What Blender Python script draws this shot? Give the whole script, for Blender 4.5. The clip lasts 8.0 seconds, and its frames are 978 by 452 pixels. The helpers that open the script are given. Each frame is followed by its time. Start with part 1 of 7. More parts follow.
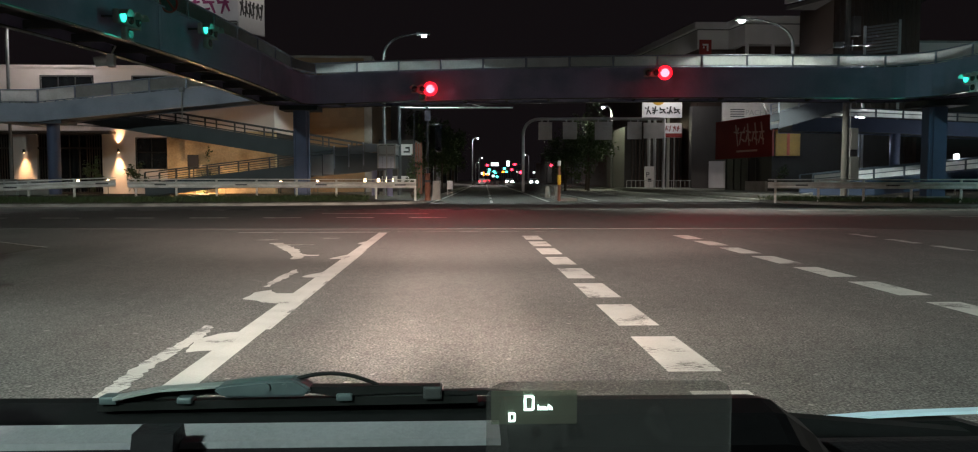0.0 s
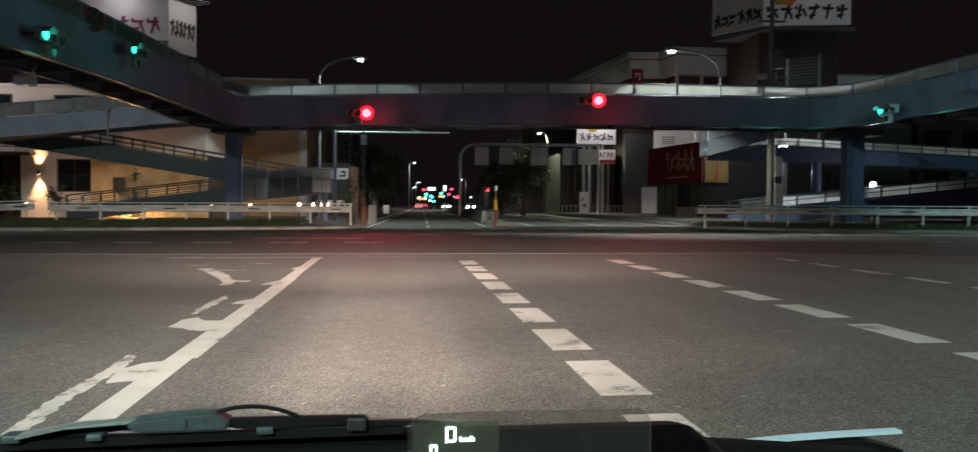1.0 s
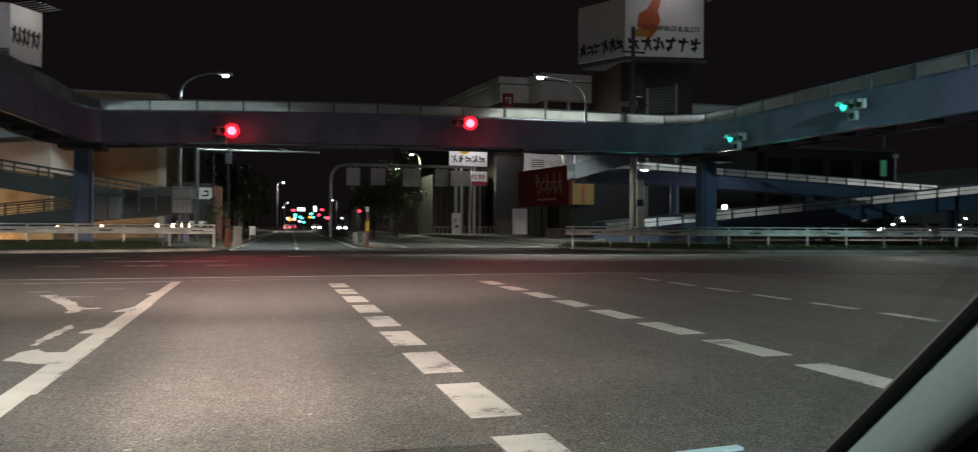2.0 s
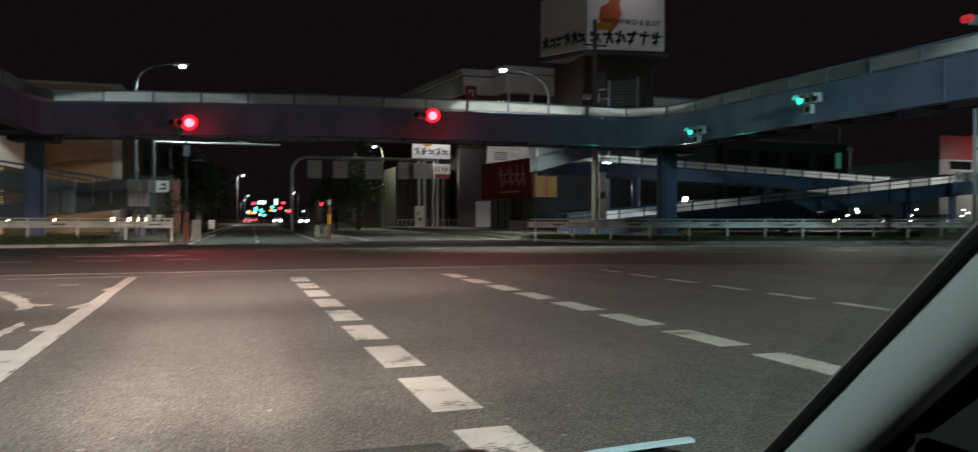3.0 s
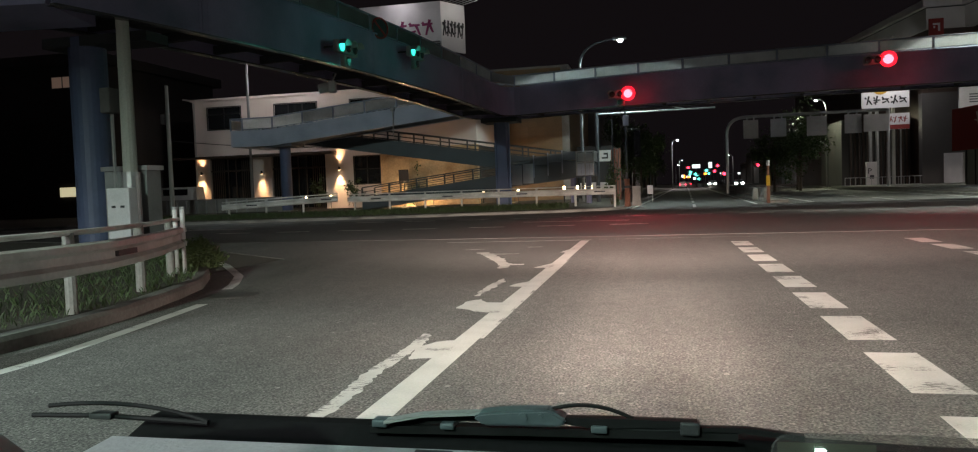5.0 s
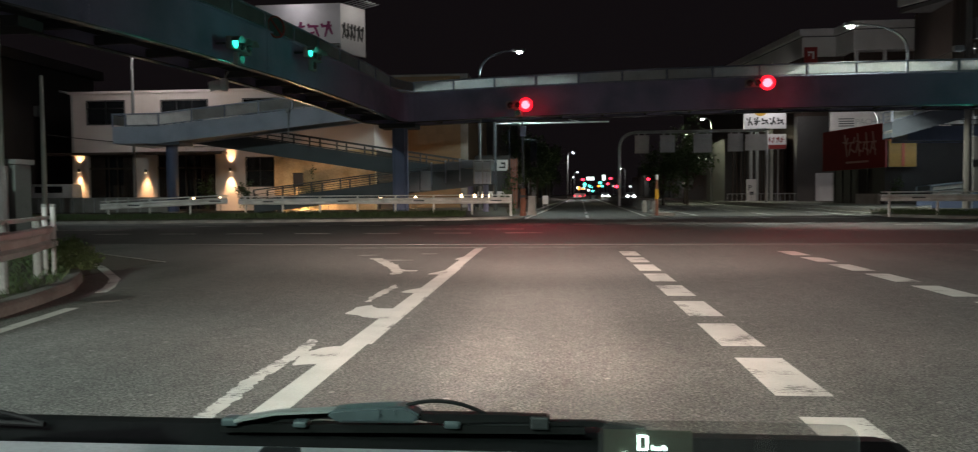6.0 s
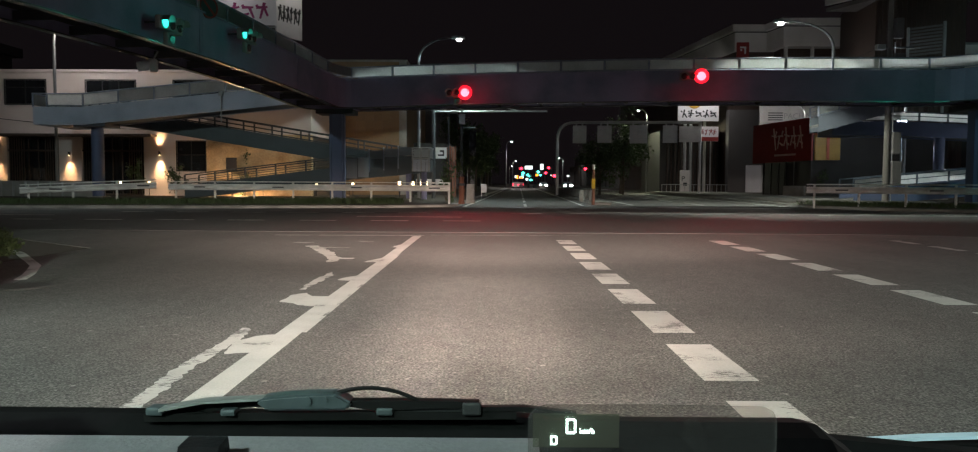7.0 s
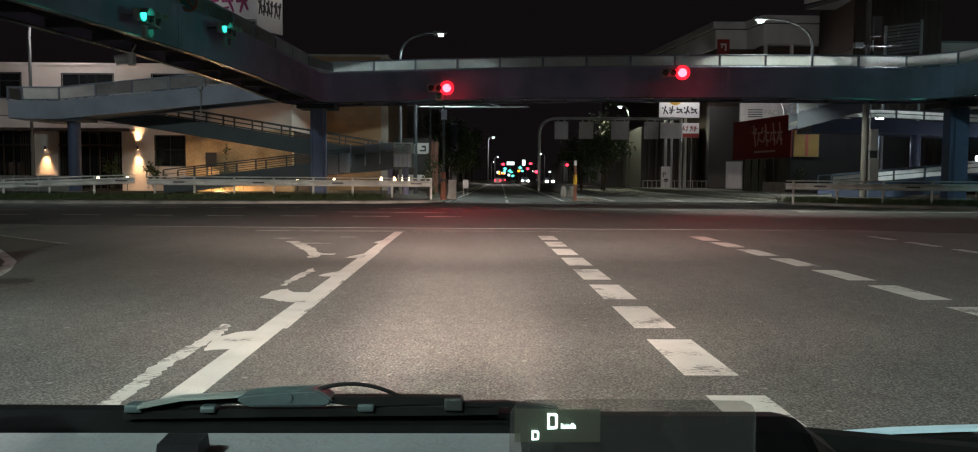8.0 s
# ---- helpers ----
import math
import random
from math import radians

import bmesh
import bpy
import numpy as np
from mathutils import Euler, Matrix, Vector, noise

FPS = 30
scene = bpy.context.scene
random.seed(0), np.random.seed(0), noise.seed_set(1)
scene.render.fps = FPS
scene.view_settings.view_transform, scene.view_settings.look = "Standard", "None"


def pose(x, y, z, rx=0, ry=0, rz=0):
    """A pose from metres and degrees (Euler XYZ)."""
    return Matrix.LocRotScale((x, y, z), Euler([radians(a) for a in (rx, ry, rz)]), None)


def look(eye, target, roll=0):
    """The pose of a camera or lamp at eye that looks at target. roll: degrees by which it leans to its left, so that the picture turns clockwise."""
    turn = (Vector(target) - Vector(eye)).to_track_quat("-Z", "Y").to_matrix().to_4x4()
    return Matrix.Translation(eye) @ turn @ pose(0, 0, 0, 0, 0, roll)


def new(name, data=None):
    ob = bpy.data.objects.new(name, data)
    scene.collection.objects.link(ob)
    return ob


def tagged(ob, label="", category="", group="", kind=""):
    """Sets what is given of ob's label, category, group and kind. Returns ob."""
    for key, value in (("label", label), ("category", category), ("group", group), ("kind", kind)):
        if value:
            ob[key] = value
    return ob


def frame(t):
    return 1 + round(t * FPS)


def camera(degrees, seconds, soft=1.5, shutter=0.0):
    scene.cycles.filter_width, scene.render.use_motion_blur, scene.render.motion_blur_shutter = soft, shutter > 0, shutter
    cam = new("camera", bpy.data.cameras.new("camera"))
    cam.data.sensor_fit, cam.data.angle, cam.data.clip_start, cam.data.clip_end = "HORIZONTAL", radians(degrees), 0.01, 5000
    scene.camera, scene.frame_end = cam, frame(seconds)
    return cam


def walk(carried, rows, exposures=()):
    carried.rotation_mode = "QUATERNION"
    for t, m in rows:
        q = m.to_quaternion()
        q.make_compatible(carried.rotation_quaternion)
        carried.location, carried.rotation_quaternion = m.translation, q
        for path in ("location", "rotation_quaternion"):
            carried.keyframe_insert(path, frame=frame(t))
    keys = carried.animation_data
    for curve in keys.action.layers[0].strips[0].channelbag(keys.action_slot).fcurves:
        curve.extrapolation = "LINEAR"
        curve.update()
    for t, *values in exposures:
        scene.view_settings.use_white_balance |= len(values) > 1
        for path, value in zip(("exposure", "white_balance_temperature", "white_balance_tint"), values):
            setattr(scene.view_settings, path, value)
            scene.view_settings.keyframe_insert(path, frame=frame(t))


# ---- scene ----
cam = camera(64.76, 8.0, soft=1.1, shutter=0.5)
PATH = [
    (0.0, pose(0.000, 0, 1.200, 86.58, -0.00, -2.00)),
    (0.5, pose(0.005, 0, 1.202, 87.03, -0.09, -3.33)),
    (1.0, pose(0.014, 0, 1.205, 88.42, -0.25, -6.68)),
    (1.5, pose(0.020, 0, 1.215, 89.645, -0.38, -11.51)),
    (1.7, pose(0.025, 0, 1.218, 89.86, -0.35, -13.51)),
    (2.25, pose(0.040, 0, 1.222, 90.15, -0.15, -18.40)),
    (2.55, pose(0.048, 0, 1.225, 90.30, 0.05, -20.10)),
    (2.8, pose(0.050, 0, 1.225, 90.17, 0.12, -20.01)),
    (3.0, pose(0.050, 0, 1.225, 89.48, -0.08, -18.83)),
    (3.5, pose(0.024, 0, 1.223, 87.54, 0.26, -9.42)),
    (4.0, pose(-0.030, 0, 1.230, 86.67, 1.25, 1.30)),
    (4.5, pose(-0.062, 0, 1.235, 86.79, 2.24, 8.86)),
    (4.7, pose(-0.070, 0, 1.235, 87.02, 2.30, 11.22)),
    (5.0, pose(-0.068, 0, 1.235, 87.30, 2.00, 12.60)),
    (5.3, pose(-0.058, 0, 1.232, 87.60, 1.55, 11.30)),
    (5.8, pose(-0.030, 0, 1.225, 87.72, 0.68, 6.58)),
    (6.0, pose(-0.015, 0, 1.220, 87.70, 0.45, 5.05)),
    (6.5, pose(-0.004, 0, 1.218, 87.21, 0.02, 2.10)),
    (7.0, pose(-0.009, 0, 1.218, 86.81, -0.23, 0.50)),
    (7.5, pose(-0.009, 0, 1.218, 86.62, -0.31, -0.42)),
    (8.0, pose(-0.009, 0, 1.218, 86.50, -0.35, -0.84)),
]
walk(cam, PATH, exposures=((0.0, 0.0), (1.0, -0.02), (3.0, -0.1), (4.5, -0.08), (6.0, -0.12), (8.0, -0.12)))

# ---- world and large lights ----
world = bpy.data.worlds.new("night_sky")
world.use_nodes = True
scene.world = world
world.node_tree.nodes["Background"].inputs[0].default_value = (1.0, 0.76, 0.88, 1)
world.node_tree.nodes["Background"].inputs[1].default_value = 0.0055


def lamp(name, kind, at, watts, colour, target=None, size=0.2, spot=None, blend=0.6):
    data = bpy.data.lights.new(name, kind)
    data.energy, data.color = watts, colour
    if kind == "AREA":
        data.size = size
    else:
        data.shadow_soft_size = size
    if spot:
        data.spot_size, data.spot_blend = radians(spot), blend
    ob = new(name, data)
    ob.matrix_world = look(at, target) if target else Matrix.Translation(at)
    return ob


COOL_LED = (0.8, 0.98, 0.95)
WARM, LED, HALOGEN = (1, 0.58, 0.27), (1.0, 0.95, 0.89), (1.0, 0.79, 0.67)
HEAD_W, STREET_W = 1.92, 3600
# low beams: flat fans of light, each lying farther out on the road
for hx in (-0.72, 0.52):
    for reach, spread, flat, watts in ((5, 112, 0.24, 270), (7, 104, 0.085, 1400), (10, 104, 0.25, 250), (17, 82, 0.1, 6600), (17.5, 66, 0.05, 30000)):
        beam = lamp("low_beam", "SPOT", (hx, 2.06, 0.60), HEAD_W * watts, HALOGEN, (hx * 1.2, reach, 0.0), 0.05, spread, 1.0)
        beam.matrix_world = beam.matrix_world @ Matrix.Diagonal((1, flat, 1, 1))
    # the hot core of each beam, which meets the other's along the middle of the lane
    for reach, spread, watts in ((6.0, 30, 150), (10.5, 22, 2000), (14.0, 13, 4200)):
        lamp("low_beam_core", "SPOT", (hx, 2.06, 0.60), HEAD_W * watts, HALOGEN, (-0.14 - 0.006 * reach, reach, 0.0), 0.05, spread, 1.0)

# ---- materials ----


def material(name, colour, rough=0.6, metal=0.0, scale=2.0, vary=0.25, fine=40.0, bump=0.1, dirt=None, dirt_amount=0.4, emit=0.0, piece=0.0, spec=0.5):
    """A surface with grain and stains at two scales."""
    m = bpy.data.materials.new(name)
    m.use_nodes = True
    nt = m.node_tree
    b = nt.nodes["Principled BSDF"]
    co = nt.nodes.new("ShaderNodeTexCoord")
    big, small = nt.nodes.new("ShaderNodeTexNoise"), nt.nodes.new("ShaderNodeTexNoise")
    big.inputs["Scale"].default_value, small.inputs["Scale"].default_value = scale, fine
    big.inputs["Detail"].default_value, small.inputs["Detail"].default_value = 5, 3
    nt.links.new(co.outputs["Object"], big.inputs["Vector"])
    nt.links.new(co.outputs["Object"], small.inputs["Vector"])
    mix = nt.nodes.new("ShaderNodeMix")
    mix.data_type = "RGBA"
    dark = dirt or tuple(c * 0.55 for c in colour)
    mix.inputs[6].default_value, mix.inputs[7].default_value = (*colour, 1), (*dark, 1)
    ramp = nt.nodes.new("ShaderNodeMapRange")
    ramp.inputs[1].default_value, ramp.inputs[2].default_value = 0.42, 0.75
    ramp.inputs[3].default_value, ramp.inputs[4].default_value = 0.0, dirt_amount
    nt.links.new(big.outputs[0], ramp.inputs[0])
    nt.links.new(ramp.outputs[0], mix.inputs[0])
    hue = nt.nodes.new("ShaderNodeHueSaturation")
    val = nt.nodes.new("ShaderNodeMapRange")
    val.inputs[1].default_value, val.inputs[2].default_value = 0.3, 0.7
    val.inputs[3].default_value, val.inputs[4].default_value = 1 - vary * 0.6, 1 + vary * 0.6
    nt.links.new(small.outputs[0], val.inputs[0])
    last = val.outputs[0]
    if piece:
        info, span, mul = nt.nodes.new("ShaderNodeObjectInfo"), nt.nodes.new("ShaderNodeMapRange"), nt.nodes.new("ShaderNodeMath")
        span.inputs[3].default_value, span.inputs[4].default_value = 1 - piece, 1 + piece
        mul.operation = "MULTIPLY"
        nt.links.new(info.outputs["Random"], span.inputs[0])
        nt.links.new(span.outputs[0], mul.inputs[0])
        nt.links.new(last, mul.inputs[1])
        last = mul.outputs[0]
    nt.links.new(last, hue.inputs["Value"])
    nt.links.new(mix.outputs[2], hue.inputs["Color"])
    nt.links.new(hue.outputs[0], b.inputs["Base Color"])
    b.inputs["Roughness"].default_value, b.inputs["Metallic"].default_value = rough, metal
    b.inputs["Specular IOR Level"].default_value = spec
    if bump:
        bp = nt.nodes.new("ShaderNodeBump")
        bp.inputs["Strength"].default_value, bp.inputs["Distance"].default_value = bump, 0.02
        nt.links.new(small.outputs[0], bp.inputs["Height"])
        nt.links.new(bp.outputs[0], b.inputs["Normal"])
    if emit:
        b.inputs["Emission Color"].default_value = (*colour, 1)
        b.inputs["Emission Strength"].default_value = emit
    return m


def glow(name, colour, strength):
    m = bpy.data.materials.new(name)
    m.use_nodes = True
    b = m.node_tree.nodes["Principled BSDF"]
    b.inputs["Base Color"].default_value = (*colour, 1)
    b.inputs["Emission Color"].default_value = (*colour, 1)
    b.inputs["Emission Strength"].default_value = strength
    return m


def worn_paint(name, colour, under, scale, amount):
    """Road paint rubbed through to the asphalt in patches."""
    m = material(name, colour, 0.55, 0, 3.0, 0.12, 60, 0.25)
    nt = m.node_tree
    b = nt.nodes["Principled BSDF"]
    src = b.inputs["Base Color"].links[0].from_socket
    co = nt.nodes.new("ShaderNodeTexCoord")
    patch, speck = nt.nodes.new("ShaderNodeTexNoise"), nt.nodes.new("ShaderNodeTexNoise")
    patch.inputs["Scale"].default_value, speck.inputs["Scale"].default_value = scale, 34
    patch.inputs["Detail"].default_value, speck.inputs["Detail"].default_value = 2, 4
    speck.inputs["Roughness"].default_value = 0.7
    turn = nt.nodes.new("ShaderNodeMapping")
    turn.inputs["Scale"].default_value = (0.4, 1.5, 1)
    nt.links.new(co.outputs["Object"], patch.inputs["Vector"])
    nt.links.new(co.outputs["Object"], turn.inputs["Vector"])
    nt.links.new(turn.outputs[0], speck.inputs["Vector"])
    add = nt.nodes.new("ShaderNodeMath")
    add.operation = "MULTIPLY_ADD"
    add.inputs[1].default_value = 0.9
    nt.links.new(speck.outputs[0], add.inputs[0])
    nt.links.new(patch.outputs[0], add.inputs[2])
    ramp = nt.nodes.new("ShaderNodeMapRange")
    ramp.inputs[1].default_value, ramp.inputs[2].default_value = amount, amount + 0.06
    nt.links.new(add.outputs[0], ramp.inputs[0])
    mix = nt.nodes.new("ShaderNodeMix")
    mix.data_type = "RGBA"
    mix.inputs[7].default_value = (*under, 1)
    nt.links.new(src, mix.inputs[6])
    nt.links.new(ramp.outputs[0], mix.inputs[0])
    nt.links.new(mix.outputs[2], b.inputs["Base Color"])
    return m


def translucent(name, colour, share=0.5):
    """A milky plastic panel that lets lamp light through."""
    m = material(name, colour, 0.45, 0, 1.2, 0.1, 14, 0.0, dirt=tuple(c * 0.6 for c in colour), dirt_amount=0.5, piece=0.2)
    nt = m.node_tree
    b = nt.nodes["Principled BSDF"]
    tr = nt.nodes.new("ShaderNodeBsdfTranslucent")
    nt.links.new(b.inputs["Base Color"].links[0].from_socket, tr.inputs["Color"])
    mx = nt.nodes.new("ShaderNodeMixShader")
    mx.inputs[0].default_value = share
    nt.links.new(b.outputs[0], mx.inputs[1])
    nt.links.new(tr.outputs[0], mx.inputs[2])
    nt.links.new(mx.outputs[0], nt.nodes["Material Output"].inputs["Surface"])
    return m


def clear_glass(name, tint, gloss=0.06, display=0.0):
    m = bpy.data.materials.new(name)
    m.use_nodes = True
    nt = m.node_tree
    t, g, mx = (nt.nodes.new(k) for k in ("ShaderNodeBsdfTransparent", "ShaderNodeBsdfGlossy", "ShaderNodeMixShader"))
    t.inputs[0].default_value = (*tint, 1)
    g.inputs["Roughness"].default_value = 0.03
    mx.inputs[0].default_value = 0.03
    nt.links.new(t.outputs[0], mx.inputs[1])
    nt.links.new(g.outputs[0], mx.inputs[2])
    film, mx2 = nt.nodes.new("ShaderNodeEmission" if display else "ShaderNodeBsdfDiffuse"), nt.nodes.new("ShaderNodeMixShader")
    film.inputs[0].default_value = (0.7, 0.75, 0.7, 1)
    if display:  # the faint glow of a lit display field
        film.inputs[0].default_value, film.inputs[1].default_value = (0.8, 0.95, 0.74, 1), display
    mx2.inputs[0].default_value = gloss
    nt.links.new(mx.outputs[0], mx2.inputs[1])
    nt.links.new(film.outputs[0], mx2.inputs[2])
    nt.links.new(mx2.outputs[0], nt.nodes["Material Output"].inputs["Surface"])
    return m


def asphalt_material(name, colour):
    """Worn asphalt: stone grains, pale and dark chips, blotches and long wheel tracks."""
    m = material(name, colour, 0.82, 0, 0.45, 1.3, 62, 0.12, dirt=tuple(c * 0.72 for c in colour), dirt_amount=0.7)
    nt = m.node_tree
    b = nt.nodes["Principled BSDF"]
    src = b.inputs["Base Color"].links[0].from_socket
    co = nt.nodes.new("ShaderNodeTexCoord")

    def node(kind, **values):
        n = nt.nodes.new(kind)
        for k, v in values.items():
            n.inputs[k].default_value = v
        return n

    def scaled(tex, low, high, to_low, to_high, out):
        r = nt.nodes.new("ShaderNodeMapRange")
        for i, v in enumerate((low, high, to_low, to_high)):
            r.inputs[i + 1].default_value = v
        nt.links.new(tex.outputs[out], r.inputs[0])
        return r.outputs[0]

    def toned(colour_socket, value_socket):
        h = nt.nodes.new("ShaderNodeHueSaturation")
        nt.links.new(colour_socket, h.inputs["Color"])
        nt.links.new(value_socket, h.inputs["Value"])
        return h.outputs[0]

    def chips(colour_socket, scale, low, amount, tint):
        v = node("ShaderNodeTexVoronoi", Scale=scale)
        nt.links.new(co.outputs["Object"], v.inputs["Vector"])
        mix = nt.nodes.new("ShaderNodeMix")
        mix.data_type = "RGBA"
        mix.inputs[7].default_value = (*tint, 1)
        nt.links.new(scaled(v, low, low + 0.05, 0.0, amount, "Color"), mix.inputs[0])
        nt.links.new(colour_socket, mix.inputs[6])
        return mix.outputs[2]

    grain = node("ShaderNodeTexVoronoi", Scale=85)
    nt.links.new(co.outputs["Object"], grain.inputs["Vector"])
    src = toned(src, scaled(grain, 0, 1, 0.25, 1.75, "Color"))
    blotch = node("ShaderNodeTexNoise", Scale=5.5, Detail=4, Roughness=0.65)
    nt.links.new(co.outputs["Object"], blotch.inputs["Vector"])
    src = toned(src, scaled(blotch, 0.3, 0.7, 0.84, 1.16, 0))
    long_way = nt.nodes.new("ShaderNodeMapping")
    long_way.inputs["Scale"].default_value = (1.1, 0.05, 1)
    nt.links.new(co.outputs["Object"], long_way.inputs["Vector"])
    track = node("ShaderNodeTexNoise", Scale=1.0, Detail=3)
    nt.links.new(long_way.outputs[0], track.inputs["Vector"])
    src = toned(src, scaled(track, 0.3, 0.7, 0.86, 1.14, 0))
    src = chips(src, 38, 0.92, 0.55, (0.4, 0.385, 0.36))
    src = chips(src, 31, 0.935, 0.75, tuple(c * 0.25 for c in colour))
    nt.links.new(src, b.inputs["Base Color"])
    return m


ASPHALT = asphalt_material("asphalt", (0.106, 0.102, 0.095))
DARK_ASPHALT = asphalt_material("dark_asphalt", (0.041, 0.04, 0.038))
EARTH = material("dry_earth", (0.06, 0.052, 0.04), 0.95, 0, 0.6, 0.35, 30, 0.5)
PAVING = material("paving", (0.16, 0.155, 0.145), 0.85, 0, 0.8, 0.25, 30, 0.3)
CONCRETE = material("concrete", (0.28, 0.275, 0.26), 0.85, 0, 0.9, 0.2, 25, 0.3, dirt=(0.12, 0.115, 0.1), dirt_amount=0.7)
KERB = material("kerb_concrete", (0.2, 0.195, 0.18), 0.85, 0, 1.2, 0.25, 25, 0.3, dirt=(0.07, 0.068, 0.06), dirt_amount=0.8)
PAINT = worn_paint("road_paint", (0.56, 0.55, 0.52), (0.1, 0.096, 0.088), 1.9, 1.05)
CLEAN_PAINT = worn_paint("scuffed_road_paint", (0.56, 0.55, 0.52), (0.18, 0.175, 0.16), 1.6, 1.2)
OLD_PAINT = worn_paint("old_road_paint", (0.54, 0.53, 0.5), (0.10, 0.097, 0.09), 3.0, 1.1)
FADED_PAINT = worn_paint("faded_road_paint", (0.42, 0.41, 0.39), (0.10, 0.097, 0.09), 3.0, 0.98)
STREAK_PAINT = worn_paint("streaked_road_paint", (0.55, 0.54, 0.51), (0.11, 0.107, 0.1), 2.5, 1.02)
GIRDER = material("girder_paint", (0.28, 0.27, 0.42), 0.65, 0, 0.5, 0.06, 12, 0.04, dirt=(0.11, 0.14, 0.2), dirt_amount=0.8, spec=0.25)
# darker girder colour, for ramp undersides and the upper right ramp
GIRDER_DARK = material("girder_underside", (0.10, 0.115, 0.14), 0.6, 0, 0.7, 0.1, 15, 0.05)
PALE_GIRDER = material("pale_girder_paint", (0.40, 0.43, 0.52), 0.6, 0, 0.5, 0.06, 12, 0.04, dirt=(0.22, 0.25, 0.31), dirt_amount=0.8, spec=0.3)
# girder paint darkened, putting the shade below the upper left ramp into colour
SHADED_GIRDER = material("shaded_girder_paint", (0.05, 0.068, 0.078), 0.5, 0, 0.5, 0.06, 12, 0.04, dirt=(0.035, 0.045, 0.05), dirt_amount=0.8)
FLANGE = material("glossy_flange_paint", (0.12, 0.125, 0.13), 0.22, 0.3, 1.0, 0.1, 6, 0.12, spec=0.8)
# bridge undersides coloured near black, far darker than the girder paint
SOFFIT = material("dark_underside", (0.03, 0.033, 0.036), 0.7, 0, 0.7, 0.15, 15, 0.05)
# girder colour of the right ramps, darker than the bridge's
LOWER_PAINT = material("dark_blue_girder_paint", (0.085, 0.115, 0.2), 0.6, 0, 0.5, 0.06, 12, 0.04, dirt=(0.055, 0.075, 0.125), dirt_amount=0.8)
COLUMN_PAINT = material("column_paint", (0.09, 0.115, 0.21), 0.55, 0, 0.5, 0.08, 12, 0.04, dirt=(0.06, 0.075, 0.12), dirt_amount=0.8)
DECK = material("deck_concrete", (0.18, 0.18, 0.18), 0.85, 0, 0.8, 0.2, 20, 0.2)
RAIL = material("rail_paint", (0.24, 0.27, 0.34), 0.45, 0.1, 2, 0.12, 30, 0.03)
DARK_RAIL = material("dark_rail_paint", (0.06, 0.075, 0.1), 0.5, 0.1, 2, 0.12, 30, 0.03)
PANEL = translucent("milky_panel", (0.62, 0.64, 0.64), 0.86)
END_PLATE = material("pale_corrugated_plate", (0.5, 0.54, 0.62), 0.5, 0, 1.5, 0.1, 16, 0.05)
END_PANE = translucent("pale_glazed_pane", (0.5, 0.54, 0.56), 0.4)
DIM_PANE = translucent("dim_glazed_pane", (0.2, 0.23, 0.26), 0.4)
GALV = material("galvanised_steel", (0.42, 0.43, 0.43), 0.45, 0.6, 3, 0.12, 30, 0.04)
WHITE_RAIL = material("white_rail_paint", (0.66, 0.65, 0.62), 0.5, 0, 1.5, 0.12, 20, 0.05, dirt=(0.3, 0.28, 0.25), dirt_amount=0.7)
RUST_RAIL = material("aged_rail_paint", (0.68, 0.66, 0.65), 0.55, 0, 1.5, 0.15, 20, 0.05, dirt=(0.25, 0.17, 0.12), dirt_amount=0.7)
LAMP_POLE = material("dull_pole_paint", (0.16, 0.165, 0.165), 0.6, 0, 2, 0.12, 30, 0.03)
STEEL_DARK = material("dark_steel", (0.05, 0.055, 0.06), 0.5, 0.2, 2, 0.15, 20, 0.05)
HOUSING = material("signal_housing", (0.24, 0.25, 0.25), 0.5, 0, 3, 0.1, 30, 0.03)
PALE_HOUSING = material("pale_signal_housing", (0.66, 0.66, 0.68), 0.5, 0, 3, 0.1, 30, 0.03)
LENS_OFF = material("unlit_lens", (0.03, 0.03, 0.03), 0.2, 0, 3, 0.05, 30, 0)
RED_LIT = glow("red_signal_light", (1.0, 0.075, 0.1), 9)
# glowing discs put round lit lenses, standing in for their glare
RED_HALO = glow("red_lens_halo", (1.0, 0.008, 0.02), 3.0)
GREEN_HALO = glow("green_lens_halo", (0.02, 1.0, 0.7), 0.25)
GREEN_LIT = glow("green_signal_light", (0.04, 1.0, 0.74), 3.0)
WHITE_LIT = glow("white_led_light", (0.9, 1.0, 0.98), 60)
FAR_WHITE = glow("far_white_light", (0.95, 1, 0.98), 30)
SHOP_WHITE = glow("shop_white_light", (0.9, 1.0, 0.98), 2)
FAR_RED = glow("far_red_light", (1, 0.02, 0.045), 14)
FAR_GREEN = glow("far_green_light", (0.09, 1, 0.8), 7)
FAR_AMBER = glow("far_amber_light", (1, 0.3, 0.03), 4)
WARM_LIT = glow("warm_bulb_light", (1, 0.7, 0.4), 14)
PLASTER = material("cream_plaster", (0.6, 0.53, 0.5), 0.85, 0, 0.5, 0.06, 18, 0.08, dirt=(0.5, 0.45, 0.4), dirt_amount=0.5)
OCHRE = material("ochre_render", (0.5, 0.37, 0.22), 0.85, 0, 0.9, 0.25, 9, 0.3, dirt=(0.2, 0.13, 0.06), dirt_amount=0.9)
TILE = material("beige_tile", (0.2, 0.125, 0.062), 0.6, 0, 0.7, 0.15, 12, 0.1, piece=0.07)
